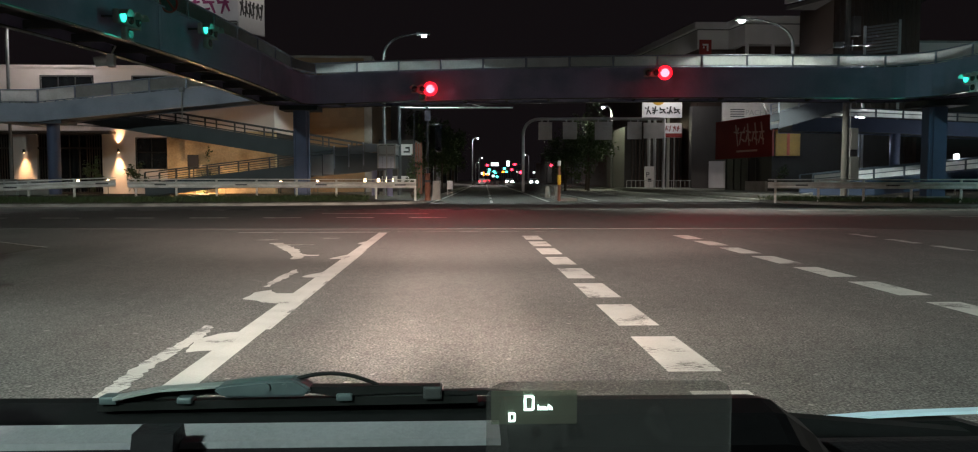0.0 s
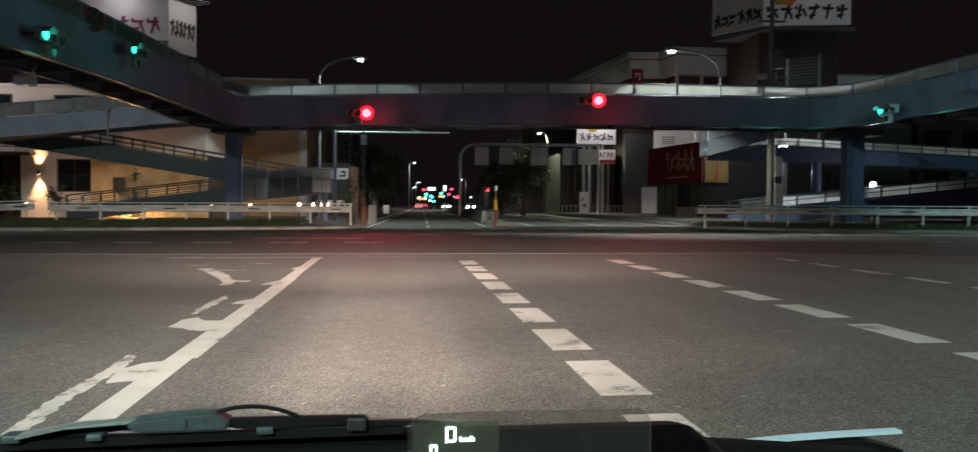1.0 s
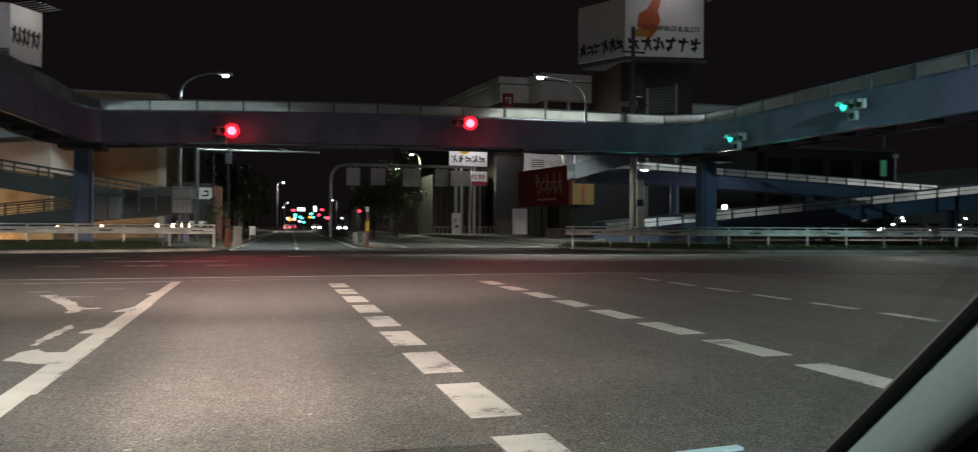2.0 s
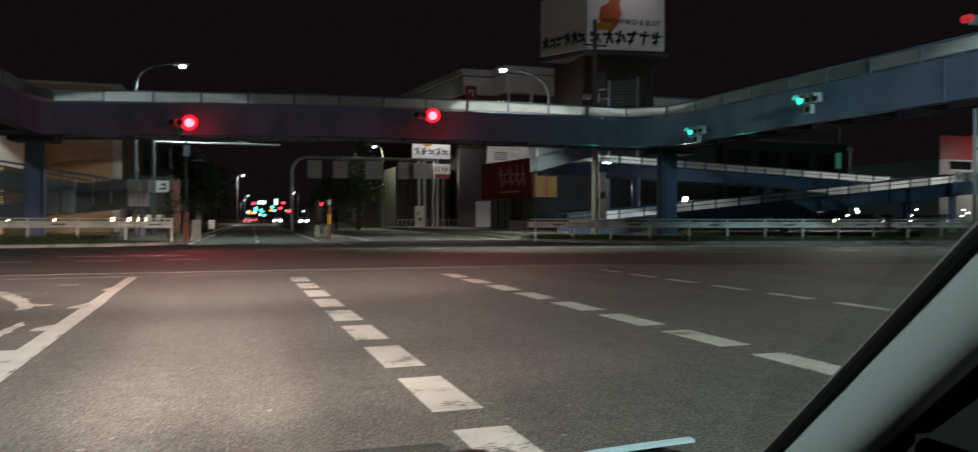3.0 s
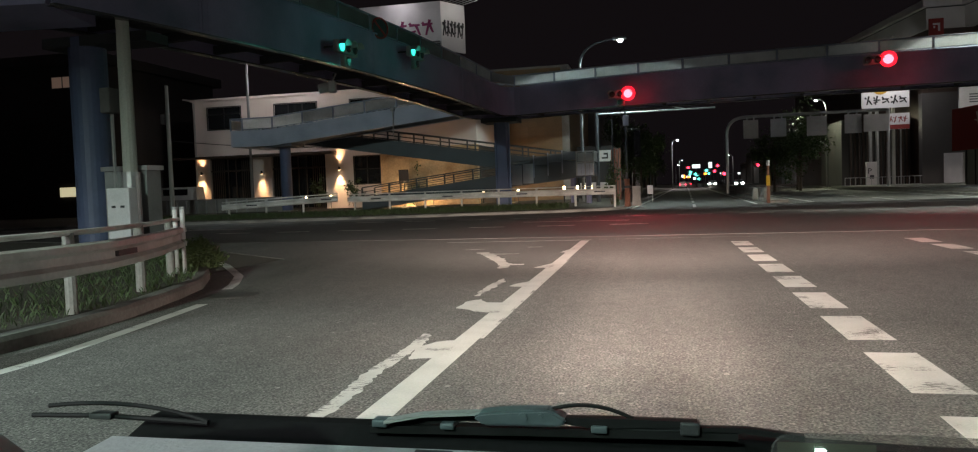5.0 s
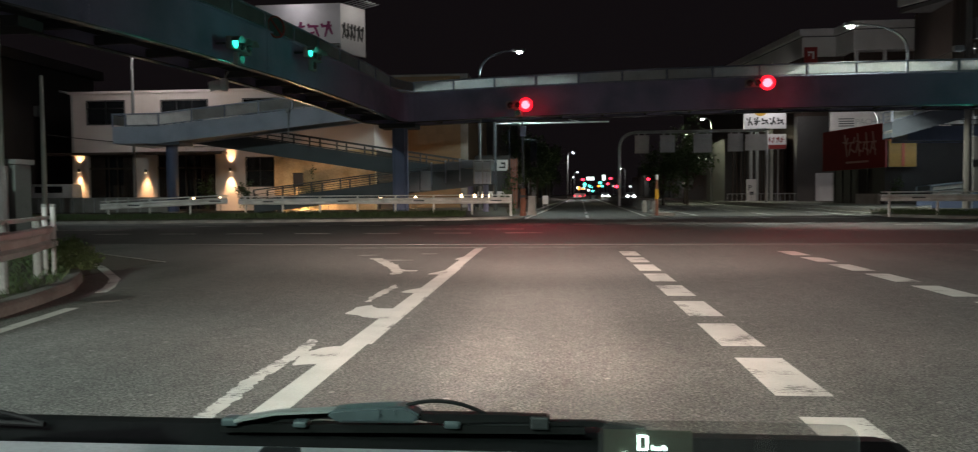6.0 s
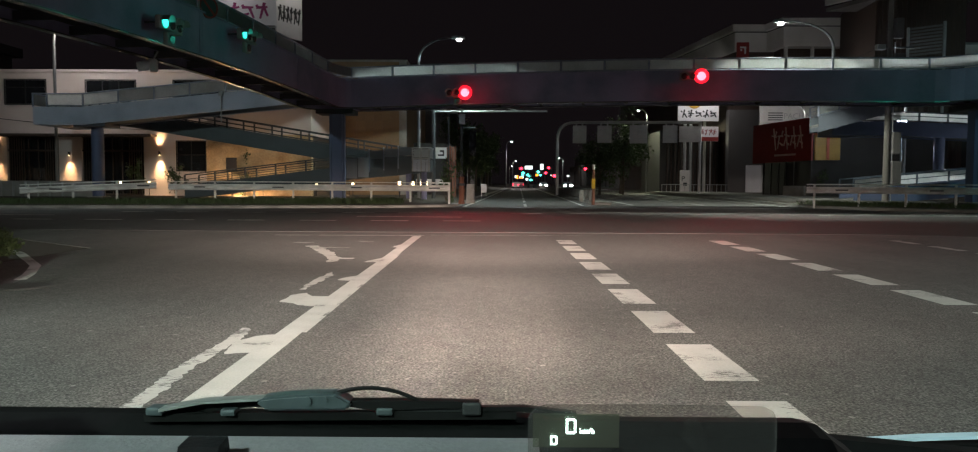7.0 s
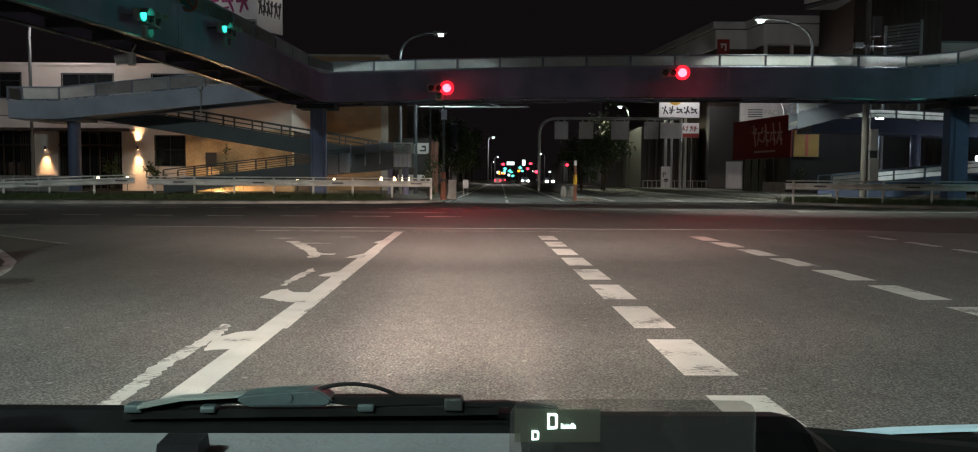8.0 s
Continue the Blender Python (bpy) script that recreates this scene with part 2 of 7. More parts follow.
DARK_WALL = material("dark_cladding", (0.03, 0.027, 0.025), 0.7, 0, 1, 0.15, 14, 0.1)
DARK_WOOD = material("dark_timber", (0.045, 0.032, 0.024), 0.6, 0, 1.5, 0.25, 18, 0.15)
BROWN_CLAD = material("brown_ribbed_cladding", (0.055, 0.034, 0.026), 0.6, 0, 0.6, 0.15, 10, 0.1)
GREY_WALL = material("grey_wall", (0.12, 0.112, 0.11), 0.85, 0, 0.4, 0.12, 14, 0.1)
WHITE_WALL = material("white_panel_wall", (0.62, 0.61, 0.6), 0.7, 0, 0.3, 0.06, 10, 0.05)
GLASS = material("dark_window_glass", (0.012, 0.014, 0.016), 0.08, 0, 1, 0.05, 5, 0)
FRAME = material("window_frame", (0.03, 0.028, 0.026), 0.4, 0.3, 3, 0.1, 20, 0)
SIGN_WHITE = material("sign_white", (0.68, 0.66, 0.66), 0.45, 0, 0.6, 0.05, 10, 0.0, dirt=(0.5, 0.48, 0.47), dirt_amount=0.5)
# lit copy of sign_white: paler, with a faint glow standing for lamplight
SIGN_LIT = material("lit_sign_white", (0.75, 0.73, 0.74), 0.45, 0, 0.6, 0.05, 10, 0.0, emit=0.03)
SIGN_RED = material("sign_red", (0.26, 0.02, 0.016), 0.5, 0, 0.6, 0.12, 10, 0.02)
SIGN_YELLOW = material("sign_yellow", (0.5, 0.28, 0.02), 0.5, 0, 0.8, 0.12, 10, 0.02)
SIGN_BLACK = material("sign_black", (0.02, 0.018, 0.02), 0.5, 0, 2, 0.1, 10, 0)
SIGN_GOLD = material("sign_pale_gold", (0.7, 0.5, 0.42), 0.5, 0, 2, 0.1, 10, 0)
FLAME = material("flame_orange", (0.6, 0.12, 0.03), 0.5, 0, 2, 0.15, 8, 0)
MAGENTA = material("sign_magenta", (0.28, 0.03, 0.13), 0.5, 0, 2, 0.1, 10, 0)
SIGN_BACK = material("sign_back_metal", (0.42, 0.41, 0.41), 0.55, 0.1, 1.5, 0.12, 14, 0.03)
YELLOW = material("yellow_post", (0.62, 0.36, 0.02), 0.5, 0, 3, 0.15, 20, 0.05)
BROWN_POST = material("brown_post", (0.16, 0.06, 0.035), 0.6, 0, 2, 0.2, 20, 0.1)
POLE_CONCRETE = material("pole_concrete", (0.42, 0.42, 0.38), 0.8, 0, 1.0, 0.15, 30, 0.15)
# pole_concrete darkened in colour, so the pole reads as standing in shade
SHADED_POLE = material("shaded_pole_concrete", (0.13, 0.12, 0.11), 0.85, 0, 1.0, 0.2, 30, 0.15)
LEAF = material("leaf_green", (0.035, 0.06, 0.014), 0.6, 0, 1.0, 0.3, 6, 0.0)
GRASS = material("grass_green", (0.035, 0.06, 0.016), 0.7, 0, 0.8, 0.35, 6, 0.0)
BARK = material("bark", (0.07, 0.055, 0.04), 0.9, 0, 3, 0.3, 20, 0.5)
CAR_WHITE = material("white_car_paint", (0.6, 0.6, 0.6), 0.25, 0, 1, 0.03, 8, 0)
CAR_SILVER = material("silver_car_paint", (0.35, 0.38, 0.42), 0.28, 0.5, 1, 0.03, 8, 0)
RUBBER = material("black_rubber", (0.008, 0.008, 0.0085), 0.7, 0, 8, 0.2, 60, 0.05, spec=0.15)
PLASTIC = material("black_plastic", (0.022, 0.023, 0.025), 0.55, 0, 6, 0.2, 120, 0.1)
WIPER = material("wiper_metal", (0.075, 0.095, 0.105), 0.35, 0.2, 6, 0.15, 60, 0.03)
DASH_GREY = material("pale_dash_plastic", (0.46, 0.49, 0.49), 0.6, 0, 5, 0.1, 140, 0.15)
DASH_DARK = material("dark_dash_plastic", (0.02, 0.019, 0.02), 0.6, 0, 5, 0.15, 140, 0.1, spec=0.15)
PILLAR_TRIM = material("pale_pillar_trim", (0.3, 0.325, 0.315), 0.8, 0, 2, 0.04, 200, 0.02)
COMBINER = clear_glass("combiner_glass", (0.84, 0.82, 0.81), 0.08)
FRIT = material("black_frit", (0.009, 0.009, 0.0095), 0.6, 0, 6, 0.2, 60, 0.0, spec=0.03)
HUD_LIT = glow("hud_light", (0.75, 1.0, 0.9), 5)
MANHOLE = material("cast_iron", (0.085, 0.082, 0.076), 0.55, 0.4, 4, 0.3, 40, 0.4)

# ---- mesh tools ----


def mesh_of(bm, name):
    me = bpy.data.meshes.new(name)
    bmesh.ops.recalc_face_normals(bm, faces=bm.faces)
    bm.to_mesh(me)
    bm.free()
    return me


def part(name, bm, mat, parent=None, label="", smooth=False):
    me = mesh_of(bm, name)
    me.materials.append(mat)
    if smooth:
        for p in me.polygons:
            p.use_smooth = True
    ob = new(name, me)
    if parent:
        ob.parent = parent
    if label:
        ob["label"] = label
    return ob


def thing(name, label, category, group="", at=None, kind=""):
    e = new(name)
    e.empty_display_size = 0.2
    if at is not None:
        e.matrix_world = at if isinstance(at, Matrix) else Matrix.Translation(at)
    return tagged(e, label, category, group, kind)


def box(bm, x0, x1, y0, y1, z0, z1, m=None):
    vs = [bm.verts.new((x, y, z)) for x in (x0, x1) for y in (y0, y1) for z in (z0, z1)]
    for f in ((0, 1, 3, 2), (4, 6, 7, 5), (0, 4, 5, 1), (2, 3, 7, 6), (0, 2, 6, 4), (1, 5, 7, 3)):
        bm.faces.new([vs[i] for i in f])
    if m is not None:
        bmesh.ops.transform(bm, matrix=m, verts=vs)
    return bm


def boxes(*dims):
    bm = bmesh.new()
    for d in dims:
        box(bm, *d)
    return bm


def rbox(x0, x1, y0, y1, z0, z1, r=0.02):
    bm = boxes((x0, x1, y0, y1, z0, z1))
    bmesh.ops.bevel(bm, geom=list(bm.edges), offset=r, segments=2, affect="EDGES", profile=0.6)
    return bm


def tube(bm, pts, r, n=8, r2=None):
    """A round bar along points; r2: the radius at its end."""
    pts = [Vector(p) for p in pts]
    rings = []
    for i, p in enumerate(pts):
        d = (pts[min(i + 1, len(pts) - 1)] - pts[max(i - 1, 0)]).normalized()
        q = d.to_track_quat("Z", "Y")
        rr = r + ((r2 if r2 is not None else r) - r) * i / max(1, len(pts) - 1)
        rings.append([bm.verts.new(p + q @ Vector((rr * math.cos(2 * math.pi * k / n), rr * math.sin(2 * math.pi * k / n), 0))) for k in range(n)])
    for a, b in zip(rings, rings[1:]):
        for k in range(n):
            bm.faces.new((a[k], a[(k + 1) % n], b[(k + 1) % n], b[k]))
    bm.faces.new(rings[0][::-1])
    bm.faces.new(rings[-1])
    return bm


def tubes(*args):
    bm = bmesh.new()
    for a in args:
        tube(bm, *a)
    return bm


def sweep(path, profile, bm=None):
    """Sweeps a closed profile of (offset to the right, height) along points (x, y, z), mitred."""
    bm = bm or bmesh.new()
    p = [Vector(q) for q in path]
    rings = []
    for i, q in enumerate(p):
        a = (p[i] - p[i - 1]).xy.normalized() if i else None
        b = (p[i + 1] - p[i]).xy.normalized() if i + 1 < len(p) else None
        a, b = a or b, b or a
        na, nb = Vector((a.y, -a.x)), Vector((b.y, -b.x))
        n = (na + nb).normalized()
        k = 1 / max(0.35, n.dot(na))
        rings.append([bm.verts.new((q.x + n.x * o * k, q.y + n.y * o * k, q.z + h)) for o, h in profile])
    m = len(profile)
    for a, b in zip(rings, rings[1:]):
        for k in range(m):
            bm.faces.new((a[k], a[(k + 1) % m], b[(k + 1) % m], b[k]))
    bm.faces.new(rings[0][::-1])
    bm.faces.new(rings[-1])
    return bm


def rect(o0, o1, h0, h1):
    return [(o0, h0), (o1, h0), (o1, h1), (o0, h1)]


def prism(points, z0, z1, bm=None):
    """A flat polygon in plan, thick from z0 to z1."""
    bm = bm or bmesh.new()
    lo, hi = [bm.verts.new((x, y, z0)) for x, y in points], [bm.verts.new((x, y, z1)) for x, y in points]
    n = len(points)
    bm.faces.new(lo[::-1])
    bm.faces.new(hi)
    for k in range(n):
        bm.faces.new((lo[k], lo[(k + 1) % n], hi[(k + 1) % n], hi[k]))
    return bm


def bezier(a, b, c, n=8):
    return [tuple((1 - t) ** 2 * u + 2 * t * (1 - t) * v + t * t * w for u, v, w in zip(a, b, c)) for t in (i / n for i in range(n + 1))]


def along(path, step, start=0.0):
    """Points every step metres along a path, with the heading there."""
    out, left = [], start
    p = [Vector(q) for q in path]
    for a, b in zip(p, p[1:]):
        d = (b - a).length
        while left <= d + 1e-6:
            out.append((a + (b - a) * (left / d), (b - a).normalized()))
            left += step
        left -= d
    return out


def lettering(words, size, mat, parent, m, name="lettering", label="", depth=0.01):
    cu = bpy.data.curves.new(name, "FONT")
    cu.body, cu.size, cu.extrude, cu.align_x, cu.align_y = words, size, depth, "CENTER", "CENTER"
    tmp = bpy.data.objects.new(name, cu)
    scene.collection.objects.link(tmp)
    me = bpy.data.meshes.new_from_object(tmp.evaluated_get(bpy.context.evaluated_depsgraph_get()))
    bpy.data.objects.remove(tmp)
    me.materials.clear()
    me.materials.append(mat)
    ob = new(name, me)
    ob.parent = parent
    ob.matrix_local = m
    if label:
        ob["label"] = label
    return ob


def upright(points, y0, y1):
    """A profile in x and z, thick from y0 to y1."""
    bm = prism(points, -y1, -y0)
    bmesh.ops.transform(bm, matrix=Matrix.Rotation(radians(90), 4, "X"), verts=bm.verts)
    return bm

# ---- ground, roads, kerbs ----
HEADING = 0.03  # the far road bends slightly to the right


def far_x(x, y):
    return x + HEADING * max(0.0, y - 40)


tagged(part("ground", prism([(-700, -300), (700, -300), (700, 1500), (-700, 1500)], -0.6, -0.012), EARTH), "dark ground reaching out to the night horizon", "ground", kind="structure")
road_outline = [(-7.4, -60), (16, -60), (16, 8), (300, -6), (300, 10), (36, 31), (19, 38.5), (19, 60), (far_x(19, 600), 600), (far_x(-2.6, 600), 600), (-2.6, 43), (-4, 40), (-26, 38.5), (-300, 15), (-300, -2), (-16, 21), (-7.4, 14)]
tagged(part("road", prism(road_outline, -0.3, 0.0), ASPHALT), "worn dark asphalt of a wide road crossing at night", "road", kind="structure")
tagged(part("road_crossing", prism([(-90, 13.5), (-40, 17.2), (-14.5, 19.6), (-6, 19.0), (9, 18.8), (24, 15.0), (60, 11.0), (60, 20.5), (36, 24.3), (21, 29.0), (12, 31.4), (-16, 32.4), (-40, 30.2), (-90, 25.5)], -0.05, 0.004), DARK_ASPHALT), "band of darker asphalt across the crossing", "road", kind="structure")

KERB_NL = [(-5.45, -60, 0), (-5.5, 6.0, 0), (-5.62, 7.1, 0), (-5.98, 8.5, 0), (-6.3, 9.5, 0), (-6.95, 10.7, 0), (-8.05, 12.3, 0), (-9.8, 14.6, 0), (-13.5, 17.8, 0), (-19, 19.8, 0), (-60, 17, 0), (-300, -1.5, 0)]
KERB_FL = [(-300, 10, 0), (-60, 29.5, 0), (-26, 33.6, 0), (-12, 35.6, 0), (-4.6, 37.2, 0), (-2.6, 38.6, 0), (-1.9, 40.6, 0), (-1.82, 46, 0), (far_x(-1.82, 600), 600, 0)]
KERB_FR = [(far_x(17.2, 600), 600, 0), (17.6, 60, 0), (16.6, 44, 0), (16.2, 39.5, 0), (17.4, 36.3, 0), (22, 32.6, 0), (28.3, 30.8, 0), (36.7, 29.3, 0), (80, 25, 0), (300, 8, 0)]
KERB_NR = [(300, -5, 0), (60, 7.5, 0), (22, 8.6, 0), (17.5, 6.5, 0), (15.6, 2, 0), (15.6, -60, 0)]
for name, path, label in (("kerb_near_left", KERB_NL, "weathered concrete kerb curving round a grassy corner"), ("kerb_far_left", KERB_FL, "weathered concrete kerb along a dark grass verge"),
                          ("kerb_far_right", KERB_FR, "weathered concrete kerb beside a guard rail"), ("kerb_near_right", KERB_NR, "weathered concrete kerb")):
    tagged(part(name, sweep(path, [(-0.2, -0.1), (0, -0.1), (0, 0.1), (-0.03, 0.14), (-0.2, 0.14)]), KERB), label, "kerb", kind="structure")


def verge(name, path, outer, mat, label, h):
    """Earth or paving behind a kerb, rising to a bank."""
    bm = bmesh.new()
    inner = sweep(path, rect(-0.2, -0.19, 0, 0.1))
    inner.verts.ensure_lookup_table()
    edge = [inner.verts[i * 4].co.xy.copy() for i in range(len(path))]
    inner.free()
    bank = sweep(path, rect(-3.2, -3.19, 0, 0.1))
    bank.verts.ensure_lookup_table()
    back = [bank.verts[i * 4].co.xy.copy() for i in range(len(path))]
    bank.free()
    a = [bm.verts.new((q.x, q.y, 0.13)) for q in edge]
    b = [bm.verts.new((q.x, q.y, h)) for q in back]
    for k in range(len(a) - 1):
        bm.faces.new((a[k], a[k + 1], b[k + 1], b[k]))
    c = [bm.verts.new((x, y, h)) for x, y in outer]
    bm.faces.new(b + c)
    bmesh.ops.triangulate(bm, faces=[f for f in bm.faces if len(f.verts) > 4])
    return tagged(part(name, bm, mat), label, "verge", kind="structure")


verge("verge_far_left", KERB_FL, [(-120, 600), (-300, 300)], EARTH, "dark earth verge behind the kerb", 0.3)
verge("verge_far_right", KERB_FR, [(300, 300), (120, 600)], EARTH, "dark earth verge behind the kerb", 0.3)
verge("verge_near_left", KERB_NL, [(-300, -60)], EARTH, "grassy corner verge behind the kerb", 0.22)
verge("verge_near_right", KERB_NR, [(300, -60)], PAVING, "paved corner behind the kerb", 0.16)
tagged(part("pavement_driveway", prism([(17.8, 45), (24.5, 44.8), (24.2, 90), (17.9, 90)], 0.1, 0.34), PAVING), "pale paved forecourt beside the far road", "pavement", kind="structure")

# median of the far road
median = thing("median", "low concrete median island with a kerbed nose", "median", kind="structure")
part("island", prism([(far_x(5.5, 44), 43.6), (far_x(6.4, 44), 43.6), (far_x(6.7, 90), 90), (far_x(6.7, 400), 400), (far_x(5.5, 400), 400)], -0.1, 0.16), KERB, median)
part("barrier", sweep([(far_x(6.1, 54), 54, 0.14), (far_x(6.1, 400), 400, 0.14)], [(-0.25, 0), (0.25, 0), (0.12, 0.35), (0.1, 0.6), (-0.1, 0.6), (-0.12, 0.35)]), KERB, median)


# ---- road markings ----


def marking(points, mat, name="road_marking", label="white painted line on the asphalt", h=0.0013):
    h += 0.004 if min(p[1] for p in points) > 19 else 0
    cx, cy = sum(p[0] for p in points) / len(points), sum(p[1] for p in points) / len(points)
    bm = prism(points, -0.0004, h)
    for v in list(bm.verts)[:len(points)]:  # feathered edge
        d = Vector((v.co.x - cx, v.co.y - cy, 0))
        v.co += d.normalized() * 0.025
    return tagged(part(name, bm, mat), label, "road marking", "road markings", "structure")


def strip(path, w, mat, label="white painted line on the asphalt"):
    lift = 0.004 if min(y for x, y in path) > 19 else 0
    return tagged(part("road_marking", sweep([(x, y, lift) for x, y in path], [(-w / 2 - 0.01, -0.0004), (w / 2 + 0.01, -0.0004), (w / 2, 0.0013), (-w / 2, 0.0013)]), mat), label, "road marking", "road markings", "structure")


def dash_row(x, y0, count, pitch, length, width, mat, slope=0.0, label="short white dash of a broken lane line"):
    for k in range(count):
        y = y0 + k * pitch
        marking([(x + slope * y - width / 2, y), (x + slope * y + width / 2, y), (x + slope * (y + length) + width / 2, y + length), (x + slope * (y + length) - width / 2, y + length)], mat, label=label)


strip([(-1.62, -8), (-1.65, 4), (-1.72, 10), (-1.80, 17.6)], 0.18, CLEAN_PAINT, "solid white lane line, slightly scuffed")
strip([(-1.561, 6.2), (-1.61, 10), (-1.645, 13.2)], 0.02, STREAK_PAINT, "frayed sliver of older paint along the lane line")


def ragged(points, amp, step=0.07, seed=1):
    """A painted patch with frayed edges."""
    rng, out = random.Random(seed), []
    for a, b in zip(points, points[1:] + points[:1]):
        n = max(1, int(math.hypot(b[0] - a[0], b[1] - a[1]) / step))
        for k in range(n):
            j = amp if k else amp * 0.4
            out.append((a[0] + (b[0] - a[0]) * k / n + rng.uniform(-j, j), a[1] + (b[1] - a[1]) * k / n + rng.uniform(-j, j) * 2))
    return out


HATCH = "worn white hatch bar beside the lane line"
marking(ragged([(-1.88, -2), (-1.93, 4.3), (-1.99, 5.0), (-1.98, 5.8), (-2.02, 6.28), (-2.12, 6.36), (-2.09, 5.8), (-2.1, 4.9), (-2.04, 4.27), (-1.98, -2)], 0.016, 0.045, 3), STREAK_PAINT, label="worn white edge line of a hatched zone", h=0.0018)
marking(ragged([(-1.71, 5.48), (-1.71, 6.15), (-1.9, 6.02), (-1.99, 5.8), (-1.92, 5.41)], 0.012, 0.06, 4), OLD_PAINT, label=HATCH, h=0.0024)
marking(ragged([(-1.7, 7.53), (-1.7, 8.2), (-1.97, 8.19), (-2.08, 8.41), (-2.2, 8.26), (-2.19, 7.8), (-2.03, 7.72), (-1.97, 7.61)], 0.014, 0.07, 5), OLD_PAINT, label=HATCH, h=0.0024)
marking(ragged([(-2.17, 8.71), (-2.17, 9.62), (-2.14, 10.06), (-2.24, 10.39), (-2.27, 9.6), (-2.24, 8.71)], 0.022, 0.08, 6), STREAK_PAINT, label="broken, badly worn white edge line", h=0.0018)
for k, (by, bw, left) in enumerate(((9.54, 0.6, -1.98), (11.75, 0.8, -2.02), (14.5, 0.85, -1.97))):
    marking(ragged([(-1.77, by), (-1.78, by + bw), (-1.9, by + bw * 0.6), (left, by + 0.05)], 0.012, 0.07, 7 + k), OLD_PAINT, label=HATCH, h=0.0024)
marking(ragged([(-2.6, 11.75), (-2.46, 11.9), (-2.5, 12.35), (-2.9, 13.5), (-3.42, 14.8), (-3.66, 14.75), (-3.4, 14.2), (-2.84, 12.75), (-2.66, 12.2)], 0.02, 0.09, 11), OLD_PAINT, label="worn curved white line of a hatched zone", h=0.0018)
marking(ragged([(-3.4, 14.3), (-2.84, 14.3), (-2.84, 14.42), (-3.4, 14.5)], 0.015, 0.08, 15), FADED_PAINT, label="leftover streak of worn white paint", h=0.0018)
marking(ragged([(-2.52, 12.25), (-2.3, 12.27), (-2.3, 12.4), (-2.5, 12.45)], 0.015, 0.08, 16), OLD_PAINT, label="leftover streak of worn white paint", h=0.0018)
for k, (x0, x1, y0, w) in enumerate(((-3.22, -2.77, 14.3, 0.14), (-2.83, -2.55, 15.9, 0.1), (-2.55, -2.38, 12.35, 0.09), (-4.1, -3.7, 15.5, 0.14))):
    marking(ragged([(x0, y0), (x1, y0 + 0.03), (x1, y0 + w), (x0, y0 + w * 0.7)], 0.015, 0.08, 20 + k), FADED_PAINT, label="leftover streak of worn white paint", h=0.0018)
strip([(-5.1, 17.75), (-1.66, 17.8)], 0.075, OLD_PAINT, "thin worn white line across the road")
strip([(-1.5, 17.9), (2.2, 17.95)], 0.045, FADED_PAINT, "faded line across the road")
dash_row(1.46, 3.22, 9, 1.53, 1.05, 0.33, PAINT)
dash_row(4.73, 3.25, 9, 1.53, 1.05, 0.34, PAINT)
dash_row(8.47, 5.0, 8, 1.55, 1.0, 0.2, FADED_PAINT, 0.012, "faded white dash of a broken lane line")
for k in range(11):
    marking([(-15.2 + 2.25 * k, 31.1 - 0.02 * k), (-13.9 + 2.25 * k, 31.1 - 0.02 * k), (-13.9 + 2.25 * k, 31.3 - 0.02 * k), (-15.2 + 2.25 * k, 31.3 - 0.02 * k)], FADED_PAINT, label="white dash of the cross road's lane line")
for k in range(7):
    marking([(-15.5 + 2.3 * k, 24.5), (-14.3 + 2.3 * k, 24.5), (-14.3 + 2.3 * k, 24.75), (-15.5 + 2.3 * k, 24.75)], FADED_PAINT, label="faded white dash of the cross road's lane line")
marking([(-5.0, 27.6), (-1.2, 27.3), (-1.2, 27.5), (-5.0, 27.8)], FADED_PAINT)
strip([(-200, 22.5), (-40, 34.0), (-22.5, 35.0), (-15, 36.4)], 0.18, OLD_PAINT, "white edge line beside the far kerb")
strip([(-70, 24.6), (-22, 27.8), (-16, 27.8)], 0.15, FADED_PAINT, "faded white line of the cross road")
strip([(-4.85, -20), (-4.93, 5.07), (-5.09, 6.25), (-5.4, 8.1)], 0.13, OLD_PAINT, "white edge line beside the near kerb")
strip([(-5.9, 9.45), (-6.12, 10.0), (-6.66, 11.05), (-7.1, 11.65), (-8.1, 13.0), (-9.0, 13.95), (-12, 16.3)], 0.13, PAINT, "curved white edge line round the corner")
strip([(-1.62, 39.9), (far_x(-1.45, 60), 60), (far_x(-1.45, 400), 400)], 0.16, PAINT, "white edge line of the far road")
strip([(4.75, 42.3), (far_x(4.75, 60), 60), (far_x(4.75, 400), 400)], 0.16, PAINT, "white edge line of the far road")
strip([(4.75, 42.3), (6.3, 41.6), (7.7, 43.4), (far_x(7.6, 60), 60), (far_x(7.6, 400), 400)], 0.15, OLD_PAINT, "white edge line round the median nose")
for k in range(22):
    y = 40 + 9.0 * k
    marking([(far_x(1.46, y), y), (far_x(1.62, y), y), (far_x(1.62, y + 5), y + 5), (far_x(1.46, y + 5), y + 5)], PAINT, label="white dash of the far road's lane line")
for k in range(14):
    y = 44 + 9.0 * k
    marking([(far_x(11.6, y), y), (far_x(11.76, y), y), (far_x(11.76, y + 5), y + 5), (far_x(11.6, y + 5), y + 5)], OLD_PAINT, label="white dash of the far road's lane line")
